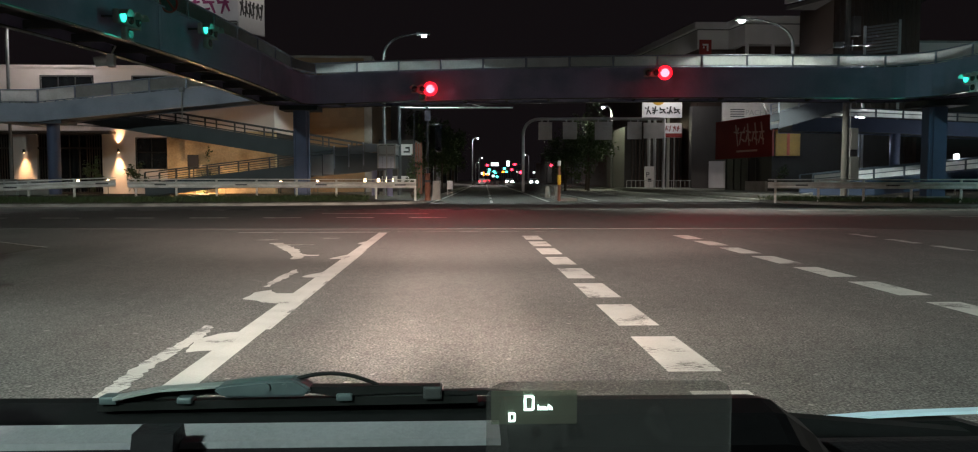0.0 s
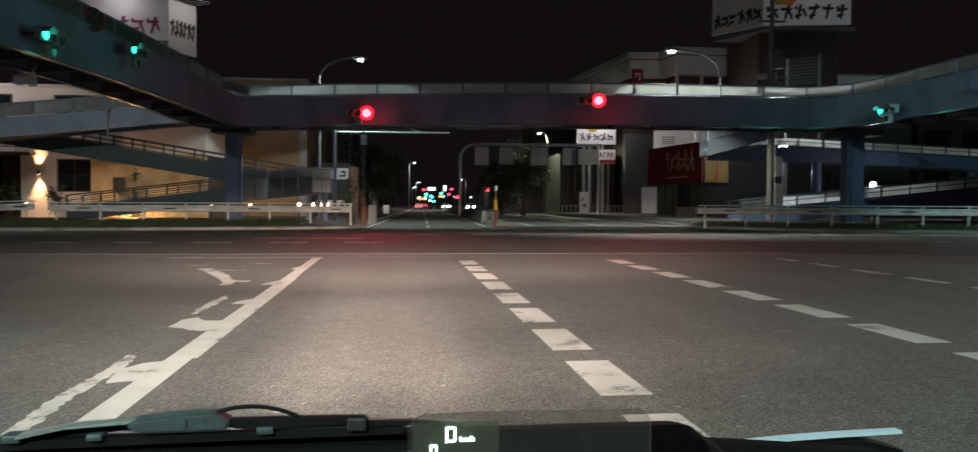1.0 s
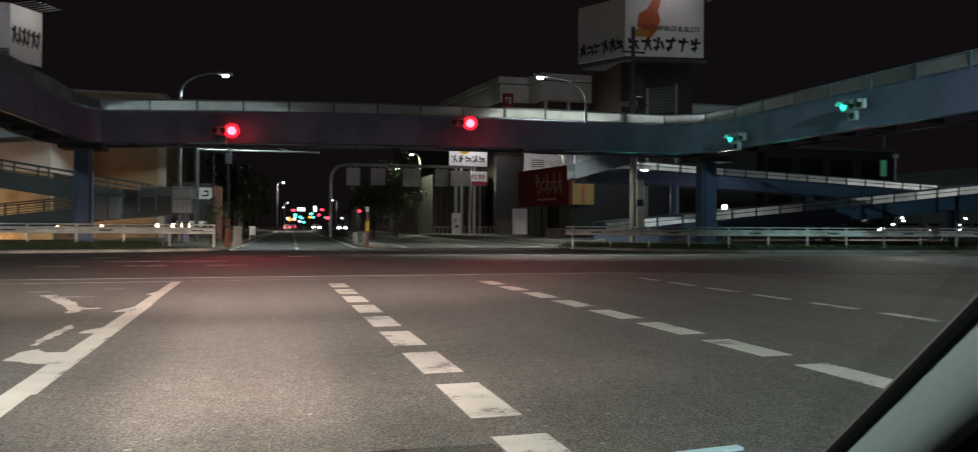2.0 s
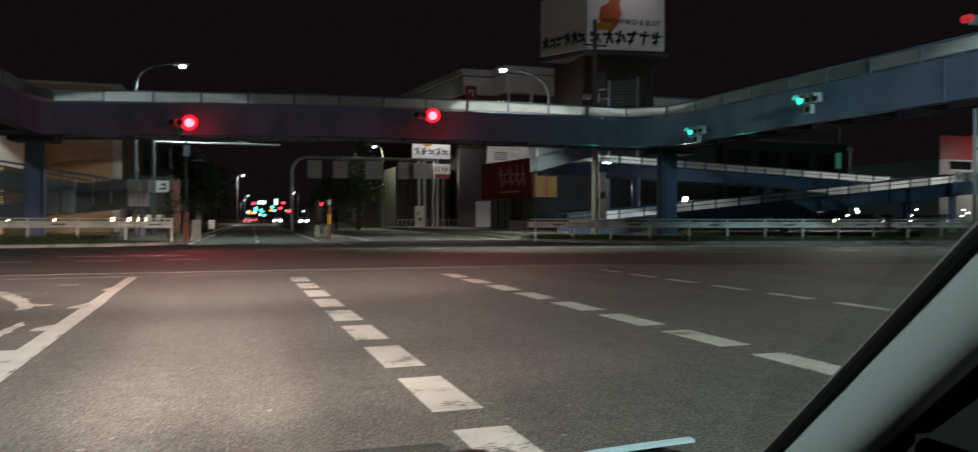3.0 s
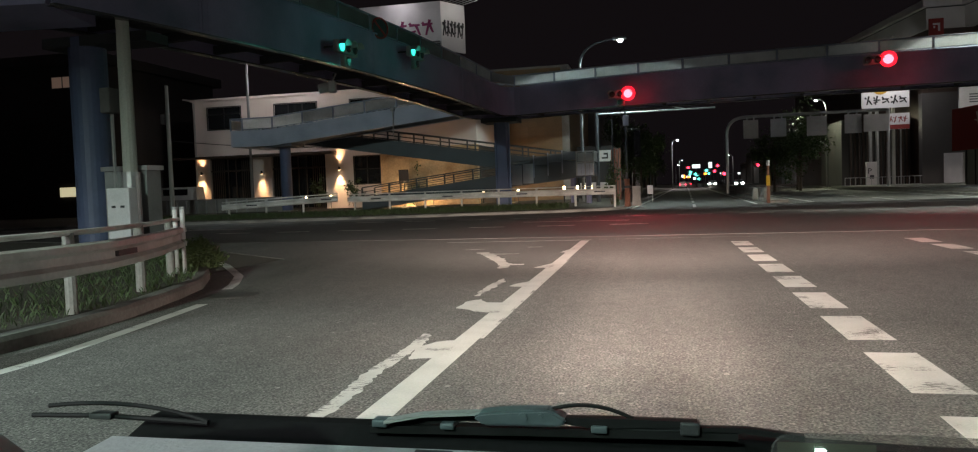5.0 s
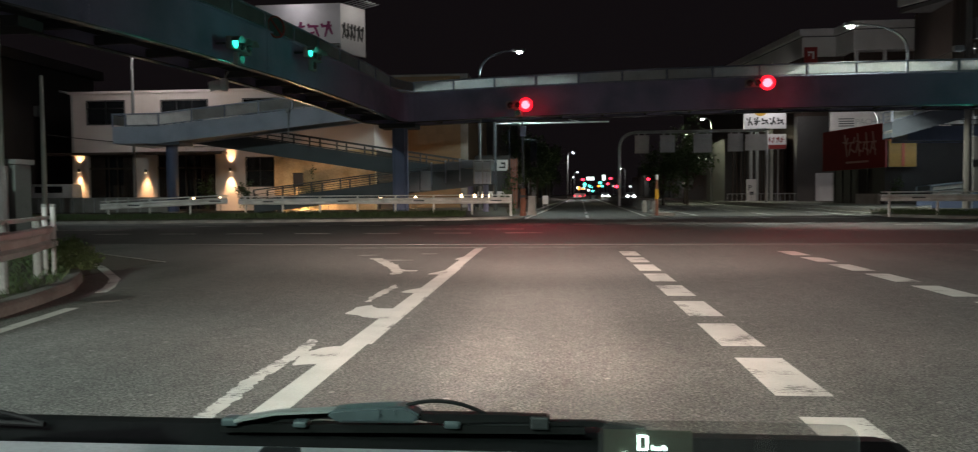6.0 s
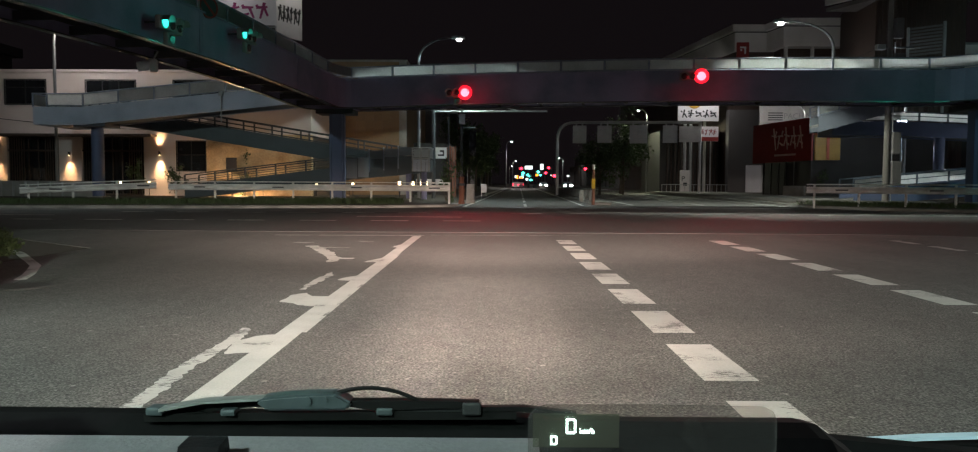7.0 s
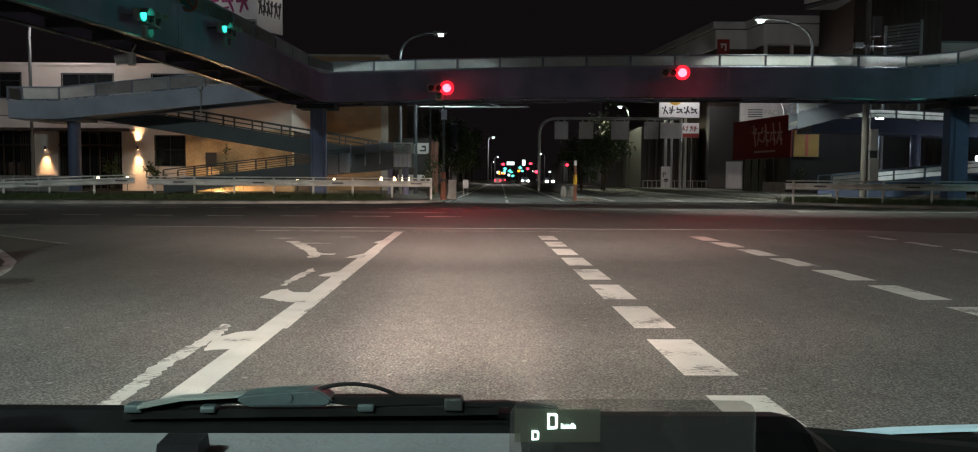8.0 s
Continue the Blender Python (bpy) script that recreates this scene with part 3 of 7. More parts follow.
strip([(8.2, 39.4), (14.8, 38.6)], 0.35, OLD_PAINT, "worn white stop line")
strip([(15.6, 40), (16.4, 60), (far_x(15.9, 200), 200)], 0.15, OLD_PAINT, "white edge line of the far road")
strip([(12.5, 30.0), (21, 30.2), (40, 27.0), (120, 19.5)], 0.16, OLD_PAINT, "white edge line of the cross road")
for k in range(6):
    x, y = 16 + 5.5 * k, 24.6
    marking([(x, y - 0.09 * (x - 16)), (x + 2.8, y - 0.09 * (x - 13.2)), (x + 2.8, y + 0.14 - 0.09 * (x - 13.2)), (x, y + 0.14 - 0.09 * (x - 16))], FADED_PAINT, label="faded white dash of the cross road's lane line")
manhole = thing("manhole_cover", "round dark cast-iron manhole cover in the asphalt", "manhole", at=(-5.5, 8.85, 0))
part("cover", tubes(([(0, 0, -0.02), (0, 0, 0.006)], 0.31, 24)), MANHOLE, manhole)
part("ring", tubes(([(0, 0, -0.02), (0, 0, 0.003)], 0.37, 24)), MANHOLE, manhole)

# ---- footbridge over the crossing ----


def railing(parent, path, girder_h, side, step, open_rail=False, h=0.6, paint=None, mid=False):
    """Posts, rails and milky panels on top of a girder along a path. side: offset to the right of the path."""
    top, paint = girder_h + h, paint or RAIL
    part("top_rail", sweep(path, [(side - 0.05, top - 0.07), (side + 0.05, top - 0.07), (side + 0.05, top - 0.02), (side + 0.03, top), (side - 0.03, top), (side - 0.05, top - 0.02)]), paint, parent)
    part("lower_rail", sweep(path, rect(side - 0.03, side + 0.03, girder_h + 0.05, girder_h + 0.09)), paint, parent)
    spots = along(path, step)
    for i, (p, d) in enumerate(spots):
        n = Vector((d.y, -d.x, 0)).normalized()
        c = p + n * side
        m = Matrix.Translation((c.x, c.y, p.z + girder_h)) @ Matrix.Rotation(math.atan2(d.y, d.x), 4, "Z")
        part("rail_post", box(bmesh.new(), -0.04, 0.04, -0.055, 0.055, 0, h - 0.05, m), paint, parent)
        if i + 1 < len(spots):
            q, e = spots[i + 1]
            n2 = Vector((e.y, -e.x, 0)).normalized()
            c2 = q + n2 * side
            u = (c2 - c).normalized() * 0.06
            a3, b3 = Vector((c.x, c.y, p.z)) + u, Vector((c2.x, c2.y, q.z)) - u
            if open_rail:
                part("mid_rail", sweep([a3, b3], rect(-0.02, 0.02, girder_h + h * 0.48, girder_h + h * 0.48 + 0.04)), paint, parent)
            else:
                part("panel", sweep([a3, b3], rect(-0.012, 0.012, girder_h + 0.1, top - 0.08)), PANEL, parent)
                if mid:
                    part("mid_rail", sweep([a3, b3], rect(-0.03, 0.03, girder_h + h * 0.52, girder_h + h * 0.52 + 0.05)), paint, parent)


def column(parent, x, y, r, z0, z1, square=True, cap=1.6, turn=0.0):
    rot = Matrix.Translation((x, y, 0)) @ Matrix.Rotation(radians(turn), 4, "Z")
    if square:
        bm = boxes((-r, r, -r, r, z0, z1))
        bmesh.ops.bevel(bm, geom=[e for e in bm.edges if abs(e.verts[0].co.z - e.verts[1].co.z) > 1], offset=r * 0.35, segments=3, affect="EDGES")
        bmesh.ops.transform(bm, matrix=rot, verts=bm.verts)
        part("column", bm, COLUMN_PAINT, parent)
    else:
        part("column", tubes(([(x, y, z0), (x, y, z1)], r, 24)), COLUMN_PAINT, parent, smooth=False)
    part("column_foot", box(bmesh.new(), -r - 0.12, r + 0.12, -r - 0.12, r + 0.12, z0 - 0.05, z0 + 0.12, rot), CONCRETE, parent)
    if cap:
        bm = bmesh.new()
        box(bm, -cap, cap, -r * 0.8, r * 0.8, z1 - 0.02, z1 + 0.22, rot)
        part("column_cap", bm, GIRDER_DARK, parent)


GH = 1.54


def camber(a, b, za, zb, rise, n=12):
    return [(a[0] + (b[0] - a[0]) * t, a[1] + (b[1] - a[1]) * t, za + (zb - za) * t + rise * 4 * t * (1 - t)) for t in (i / n for i in range(n + 1))]


bridge = thing("footbridge", "blue-grey steel pedestrian bridge round the crossing, with milky panels", "footbridge")
left_arm = camber((-11.55, 13.0), (-8.42, 40.5), 5.14, 5.19, 0.32, 14)
corner_l = [(x, y, 5.185) for x, y in bezier((-8.42, 40.5), (-8.3, 41.42), (-7.4, 41.3), 5)][1:-1]
front = camber((-7.4, 41.3), (20.5, 37.9), 5.19, 5.22, 0.17, 14)
corner_r = [(x, y, 5.215) for x, y in bezier((20.5, 37.9), (22.75, 37.6), (22.9, 35.3), 6)][1:-1]
right_arm = camber((22.9, 35.3), (24.0, 3.0), 5.21, 5.16, 0.06, 10)
RING = left_arm + corner_l + front + corner_r + right_arm
# the path runs clockwise seen from above, so the deck lies to its left
DW = -2.1
for o, s in ((0.0, -1), (DW, 1)):
    part("girder", sweep(RING, [(o, 0.02), (o + s * 0.03, 0.02), (o + s * 0.03, GH - 0.03), (o + s * 0.1, GH - 0.03), (o + s * 0.1, GH), (o - s * 0.03, GH), (o - s * 0.03, GH - 0.05), (o, GH - 0.05)]), GIRDER, bridge)
    part("bottom_flange", sweep(RING, rect(min(o - s * 0.07, o + s * 0.16), max(o - s * 0.07, o + s * 0.16), -0.025, 0.02)), FLANGE, bridge, "glossy worn bottom flange")
part("deck_slab", sweep(RING, rect(DW + 0.04, -0.04, 0.76, 0.9)), DECK, bridge)
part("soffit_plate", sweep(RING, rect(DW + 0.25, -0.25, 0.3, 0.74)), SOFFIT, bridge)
part("drain_pipe", sweep(RING, [(-0.4 + 0.05 * math.cos(a), 0.1 + 0.05 * math.sin(a)) for a in (i * math.pi / 3 for i in range(6))]), STEEL_DARK, bridge)
for p, d in along(RING, 2.25, 0.6):
    n = Vector((d.y, -d.x, 0)).normalized()
    c = p + n * DW / 2
    m = Matrix.Translation((c.x, c.y, p.z)) @ Matrix.Rotation(math.atan2(d.y, d.x), 4, "Z")
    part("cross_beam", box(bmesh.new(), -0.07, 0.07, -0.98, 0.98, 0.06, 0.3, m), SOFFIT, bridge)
for p, d in along(RING, 9.0, 4.4):
    n = Vector((d.y, -d.x, 0)).normalized()
    q = p + n * 0.008
    m = Matrix.Translation((q.x, q.y, p.z)) @ Matrix.Rotation(math.atan2(d.y, d.x), 4, "Z")
    part("splice_plate", box(bmesh.new(), -0.05, 0.05, -0.012, 0.012, 0.03, GH - 0.07, m), GIRDER, bridge)
    for k in range(12):
        for bx in (-0.17, 0.17):
            part("bolt_head", box(bmesh.new(), bx - 0.014, bx + 0.014, -0.014, 0.006, 0.13 + 0.11 * k, 0.158 + 0.11 * k, m), GIRDER, bridge)
railing(bridge, RING, GH, -0.06, 2.22, h=0.63)
railing(bridge, RING, GH, DW + 0.06, 2.22, open_rail=True, h=0.63)
column(bridge, -8.68, 42.35, 0.41, 0.25, 5.1, True, 0.0, 6)
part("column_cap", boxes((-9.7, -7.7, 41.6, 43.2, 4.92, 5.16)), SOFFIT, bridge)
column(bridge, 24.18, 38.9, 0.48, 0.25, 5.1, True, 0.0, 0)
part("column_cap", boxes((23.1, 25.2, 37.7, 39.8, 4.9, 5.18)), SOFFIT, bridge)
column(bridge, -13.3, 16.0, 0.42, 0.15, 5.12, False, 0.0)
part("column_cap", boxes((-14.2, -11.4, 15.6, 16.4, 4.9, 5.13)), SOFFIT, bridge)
column(bridge, 25.0, 7.2, 0.45, 0.1, 5.14, False, 0.0)
# stair head where the bridge meets the near corner
part("stair_flight", sweep([(-11.6, 12.95, 5.12), (-15.5, 11.9, 5.0), (-26, 9.6, 2.6), (-36, 8.0, 0.3)], rect(-0.1, 2.0, 0.0, 0.95)), GIRDER, bridge)


# ---- ramps behind the bridge ----


def ramp(name, path, width, gh, deck_h, step, label, open_rail=False, rails=(True, True), columns=(), paint=GIRDER, h=0.62, rail_paint=None, mid=False):
    """A walkway ramp; the path is its front girder's bottom edge and the deck lies to the right of it."""
    r = thing(name, label, "ramp", "bridge ramps")
    way = 1 if width > 0 else -1
    for o, s in ((0.0, way), (width, -way)):
        part("girder", sweep(path, [(o, 0), (o + s * 0.12, 0), (o + s * 0.12, 0.03), (o + s * 0.03, 0.03), (o + s * 0.03, gh), (o - s * 0.02, gh), (o - s * 0.02, gh - 0.05), (o, gh - 0.05)]), paint, r)
    part("deck_slab", sweep(path, rect(0.03 * way, width - 0.03 * way, deck_h - 0.12, deck_h)), DECK, r)
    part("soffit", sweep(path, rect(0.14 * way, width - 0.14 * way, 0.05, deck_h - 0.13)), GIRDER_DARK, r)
    if rails[0]:
        railing(r, path, gh, 0.05 * way, step, open_rail=open_rail, h=h, paint=rail_paint, mid=mid)
    if rails[1]:
        railing(r, path, gh, width - 0.05 * way, step, open_rail=True, h=h, paint=rail_paint)
    for x, y, z1, rad in columns:
        column(r, x, y, rad, 0.25, z1, False, 0.0)
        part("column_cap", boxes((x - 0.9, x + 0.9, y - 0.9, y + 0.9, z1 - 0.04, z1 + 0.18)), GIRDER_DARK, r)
    return r


# left side: a front lane down to the left, a back lane down to the right, and a last one to the ground
ramp("ramp_upper_left", [(-25.6, 44.0, 4.43), (-23.6, 44.0, 4.44), (-11.0, 44.0, 5.72), (-9.3, 43.9, 5.8)], -2.2, 1.02, 0.45, 2.05, "blue-grey steel bridge ramp with a milky panelled railing", paint=PALE_GIRDER, columns=((-23.3, 45.1, 4.4, 0.34),), h=0.78)
ramp("ramp_middle_left", [(-25.6, 46.5, 4.72), (-23.3, 46.5, 4.7), (-5.6, 46.5, 1.84)], -2.2, 0.93, 0.4, 1.75, "blue-grey steel bridge ramp, darkened in colour as shaded, with an open bar railing", open_rail=True, paint=SHADED_GIRDER, rail_paint=STEEL_DARK)
ramp("ramp_lower_left", [(-17.8, 44.0, 0.28), (-8.5, 44.0, 1.4), (-3.8, 44.0, 1.84)], -2.2, 0.75, 0.3, 1.75, "dark blue-grey steel bridge ramp reaching the ground", open_rail=True, paint=SHADED_GIRDER, rail_paint=STEEL_DARK)
pipe = thing("drain_pipe", "thin grey drain pipe with a small box on the ramp girder", "pipe", at=(-15.6, 43.9, 0))
part("pipe", tubes(([(0, 0, 4.6), (0, 0, 6.2), (0.25, 0, 6.35)], 0.035, 8)), GALV, pipe)
part("junction_box", rbox(-0.12, 0.12, -0.1, 0.05, 6.1, 6.35, 0.02), HOUSING, pipe)
landing = thing("landing_left", "pale steel landing between two bridge ramps, with milky side panels", "landing")
part("platform", boxes((-5.2, -3.78, 43.97, 46.1, 1.9, 2.58)), SHADED_GIRDER, landing)
for i in range(4):
    part("side_plate", boxes((-4.72 + 0.24 * i, -4.5 + 0.24 * i, 43.9 - 0.02 * (i % 2), 43.95, 1.86, 2.54)), END_PLATE, landing, "pale corrugated end plate")
for i in range(2):
    part("pane", boxes((-4.68 + 0.46 * i, -4.28 + 0.46 * i, 43.91, 43.94, 2.66, 3.12)), END_PANE, landing, "pale glazed pane")
for x, z in ((-4.74, 3.2), (-4.25, 3.2), (-3.8, 3.24)):
    part("panel_post", boxes((x - 0.035, x + 0.035, 43.87, 43.96, 1.86, z)), GALV, landing)
part("top_rail", boxes((-4.78, -3.72, 43.86, 43.97, 3.16, 3.24), (-3.8, -3.72, 43.97, 46.1, 3.16, 3.24)), GALV, landing)
part("middle_rail", boxes((-4.78, -3.72, 43.87, 43.96, 2.56, 2.64)), GALV, landing)
part("end_panel", boxes((-3.78, -3.75, 44.0, 46.1, 2.64, 3.14)), PANEL, landing)
for i in range(3):
    x, z = -7.2 + 0.82 * i, 2.62 + 0.1 * i
    part("panel", boxes((x + 0.06, x + 0.76, 43.9, 43.93, z - 0.06, z + 0.42)), DIM_PANE, landing)
    part("panel_post", boxes((x - 0.035, x + 0.035, 43.87, 43.96, z - 0.8, z + 0.5)), RAIL, landing)
    part("lower_plate", boxes((x + 0.04, x + 0.78, 43.9, 43.96, 1.78 + 0.05 * i, z - 0.1)), SHADED_GIRDER, landing)
for i in range(2):
    part("pale_panel", boxes((-8.5 + 0.66 * i, -7.9 + 0.66 * i, 43.9, 43.93, 1.45 + 0.06 * i, 2.58 + 0.06 * i)), END_PANE, landing)
for x in (-4.2, -5.1):
    part("column", tubes(([(x, 45.2, 0.2), (x, 45.2, 1.95)], 0.16, 12)), GIRDER, landing)
far_turn = thing("landing_upper_left", "blue-grey steel landing where two bridge ramps turn", "landing")
part("platform", boxes((-26.4, -25.6, 44.0, 48.7, 4.45, 5.46)), PALE_GIRDER, far_turn)
part("top_rail", boxes((-26.45, -26.35, 44.0, 48.7, 6.17, 6.24), (-26.4, -25.6, 44.0, 44.08, 6.17, 6.24)), RAIL, far_turn)
part("panel", boxes((-26.41, -26.39, 44.1, 48.6, 5.55, 6.14)), PANEL, far_turn)
for y in (44.05, 46.3, 48.6):
    part("rail_post", boxes((-26.45, -26.36, y - 0.04, y + 0.04, 5.44, 6.18)), RAIL, far_turn)
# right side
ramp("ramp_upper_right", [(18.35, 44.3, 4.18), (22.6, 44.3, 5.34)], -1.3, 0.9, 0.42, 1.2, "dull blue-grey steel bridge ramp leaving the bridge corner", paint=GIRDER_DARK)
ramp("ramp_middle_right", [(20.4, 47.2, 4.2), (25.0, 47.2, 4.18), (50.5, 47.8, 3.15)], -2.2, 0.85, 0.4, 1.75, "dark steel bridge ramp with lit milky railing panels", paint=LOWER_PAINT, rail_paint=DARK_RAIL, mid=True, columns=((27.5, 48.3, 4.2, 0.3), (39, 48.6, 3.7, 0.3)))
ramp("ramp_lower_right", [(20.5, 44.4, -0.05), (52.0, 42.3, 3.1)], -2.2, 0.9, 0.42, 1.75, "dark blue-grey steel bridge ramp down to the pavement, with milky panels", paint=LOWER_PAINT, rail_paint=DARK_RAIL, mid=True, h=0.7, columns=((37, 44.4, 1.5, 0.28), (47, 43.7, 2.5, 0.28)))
landing_r = thing("landing_right", "steel landing with lit milky panels where two bridge ramps turn", "landing")
part("platform", boxes((50.4, 53.4, 42.2, 49.6, 3.12, 4.0)), GIRDER, landing_r)
for i in range(3):
    part("panel", boxes((50.45 + i, 51.35 + i, 42.16, 42.19, 4.1, 4.58)), PANEL, landing_r)
    part("rail_post", boxes((50.36 + i, 50.44 + i, 42.14, 42.22, 4.0, 4.66)), RAIL, landing_r)
part("top_rail", boxes((50.4, 53.45, 42.13, 42.23, 4.62, 4.7), (53.37, 53.45, 42.2, 49.6, 4.62, 4.7)), RAIL, landing_r)
part("end_panel", boxes((53.4, 53.43, 42.3, 49.5, 4.1, 4.58)), PANEL, landing_r)
for x, y in ((51.2, 43.2), (52.6, 48.5)):
    part("column", tubes(([(x, y, 0.2), (x, y, 3.14)], 0.25, 14)), GIRDER, landing_r)


# ---- guard rails ----


def guard_rail(path, post_step, label, mat, base, pipe=True, beam=True, post_mat=None):
    g = thing("guard_rail", label, "guard rail", "guard rails")
    w = [(0.0, 0.5), (0.05, 0.52), (0.06, 0.58), (0.0, 0.62), (0.0, 0.70), (0.06, 0.74), (0.05, 0.80), (0.0, 0.82), (-0.012, 0.82), (0.04, 0.79), (0.045, 0.75), (-0.012, 0.705), (-0.012, 0.615), (0.045, 0.575), (0.04, 0.53), (-0.012, 0.5)]
    if beam:
        part("beam", sweep(path, w), mat, g)
        for p, d in along(path, 4.0, 1.6):
            n = Vector((d.y, -d.x, 0)).normalized() * 0.02
            m = Matrix.Translation((p.x + n.x, p.y + n.y, p.z + 0.66)) @ Matrix.Rotation(math.atan2(d.y, d.x), 4, "Z")
            part("reflector", box(bmesh.new(), -0.28, 0.28, -0.02, 0.02, -0.03, 0.03, m), STEEL_DARK, g)
    if pipe:
        part("top_pipe", sweep(path, [(-0.06 + 0.03 * math.cos(a), 0.93 + 0.03 * math.sin(a)) for a in (i * math.pi / 4 for i in range(8))]), mat, g)
    for p, d in along(path, post_step, 0.35):
        n = Vector((d.y, -d.x, 0)).normalized() * -0.08
        part("post", tubes(([(p.x + n.x, p.y + n.y, p.z - 0.25), (p.x + n.x, p.y + n.y, p.z + (0.93 if pipe else 0.8))], 0.057, 10)), post_mat or mat, g)
    return g


guard_rail([(-16.75, 39.35, 0.3), (-10, 39.45, 0.3), (-2.35, 39.65, 0.28)], 2.0, "white steel guard rail with a corrugated beam and top pipe", WHITE_RAIL, 0.3)
guard_rail([(-23.2, 37.4, 0.1), (-20, 38.2, 0.25), (-17.2, 39.0, 0.38)], 2.0, "white steel guard rail with a corrugated beam, sloping with the verge", WHITE_RAIL, 0.3)
guard_rail([(15.4, 38.4, 0.28), (18, 36.9, 0.28), (22.4, 33.9, 0.28), (29, 32.2, 0.28), (37, 30.9, 0.28), (60, 28.5, 0.28)], 2.0, "aged pinkish-white guard rail with a top pipe", RUST_RAIL, 0.3)
guard_rail([(-5.72, -6, 0.02), (-5.74, 6.1, 0.02), (-5.84, 7.1, 0.02), (-6.1, 7.9, 0.02), (-6.45, 8.8, 0.02), (-7.25, 10.5, 0.02)], 1.75, "aged pale guard rail curving along the near kerb", WHITE_RAIL, 0.2, post_mat=CONCRETE)
rail_end = thing("rail_end_marker", "pair of short white reflector posts at the rail end", "marker post", at=(-7.2, 10.25, 0.1))
for k in range(2):
    part("post", tubes(([(0.09 * k, 0.05 * k, 0.55), (0.09 * k, 0.05 * k, 1.0)], 0.035, 10)), SIGN_WHITE, rail_end)
    part("foot", tubes(([(0.09 * k, 0.05 * k, 0.0), (0.09 * k, 0.05 * k, 0.55)], 0.03, 10)), CONCRETE, rail_end)
    part("cap", tubes(([(0.09 * k, 0.05 * k, 1.0), (0.09 * k, 0.05 * k, 1.04)], 0.04, 10)), GALV, rail_end)

# ---- signals and lamps ----


def signal_head(name, at, turn, lit, mat_lit, label, arrow=True, housing=HOUSING, lens_r=0.15):
    """Three lenses side by side under visors, with an arrow box below; it faces -y before turning."""
    s = thing(name, label, "traffic light", "traffic lights", pose(*at, 0, 0, turn))
    part("housing", rbox(-0.63, 0.63, -0.1, 0.1, -0.2, 0.2, 0.06), housing, s)
    for k in range(3):
        x = -0.41 + 0.41 * k
        bm = bmesh.new()
        # the lit red lens is drawn half again as large, like its glare
        bmesh.ops.create_uvsphere(bm, u_segments=20, v_segments=10, radius=lens_r * (1.5 if k == lit and mat_lit is RED_LIT else 1))
        bmesh.ops.transform(bm, matrix=Matrix.Translation((x, -0.115, 0)) @ Matrix.Diagonal((1, 0.35, 1, 1)), verts=bm.verts)
        part("lens", bm, mat_lit if k == lit else LENS_OFF, s, smooth=True)
        if k == lit:
            part("lens_halo", tubes(([(x, -0.1, 0), (x, -0.12, 0)], 0.36 if mat_lit is RED_LIT else 0.18, 24)), RED_HALO if mat_lit is RED_LIT else GREEN_HALO, s)
        bm = bmesh.new()
        ring = []
        for j in range(13):
            a = radians(10 + 160 * j / 12)
            ring.append([bm.verts.new((x + rr * math.cos(a), yy, rr * math.sin(a))) for rr, yy in ((0.21, -0.1), (0.21, -0.36), (0.195, -0.36), (0.195, -0.1))])
        for u, v in zip(ring, ring[1:]):
            for q in range(4):
                bm.faces.new((u[q], u[(q + 1) % 4], v[(q + 1) % 4], v[q]))
        part("visor", bm, housing, s)
    if arrow:
        part("arrow_housing", rbox(-0.22, 0.22, -0.09, 0.09, -0.62, -0.22, 0.05), housing, s)
        part("arrow_lens", tubes(([(0, -0.09, -0.42), (0, -0.11, -0.42)], 0.14, 18)), LENS_OFF, s)
        part("arrow_visor", sweep([(-0.16, -0.22, -0.3), (0.16, -0.22, -0.3)], rect(-0.13, 0.13, 0, 0.02)), housing, s)
    for bx in (-0.48, 0.48):
        part("bracket", boxes((bx - 0.025, bx + 0.025, 0.1, 0.5, -0.03, 0.03)), STEEL_DARK, s)
    # lamps added off the lit lens, tinting girder and road round it
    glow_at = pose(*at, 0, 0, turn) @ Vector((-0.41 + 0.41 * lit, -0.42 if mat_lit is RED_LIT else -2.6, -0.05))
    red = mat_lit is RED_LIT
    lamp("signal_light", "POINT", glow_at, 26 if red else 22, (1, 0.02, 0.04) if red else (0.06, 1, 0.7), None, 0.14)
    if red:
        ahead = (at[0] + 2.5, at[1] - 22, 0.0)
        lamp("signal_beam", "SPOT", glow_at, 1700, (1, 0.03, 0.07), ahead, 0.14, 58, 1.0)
    return s


signal_head("traffic_light", (-2.02, 40.45, 5.9), -8, 2, RED_LIT, "horizontal traffic light showing red, with an arrow box", True)
signal_head("traffic_light", (9.75, 38.75, 6.55), -8, 2, RED_LIT, "horizontal traffic light showing red, fixed to the bridge girder", False)
signal_head("traffic_light", (-9.85, 23.4, 5.92), 83, 0, GREEN_LIT, "traffic light seen from its side, showing green, on the bridge girder")
signal_head("traffic_light", (-9.25, 28.8, 6.6), 83, 0, GREEN_LIT, "traffic light seen from its side, showing green, on the bridge girder")
signal_head("traffic_light", (22.5, 33.4, 5.68), -88, 0, GREEN_LIT, "traffic light seen from its side, showing green, on the bridge girder", True, PALE_HOUSING)
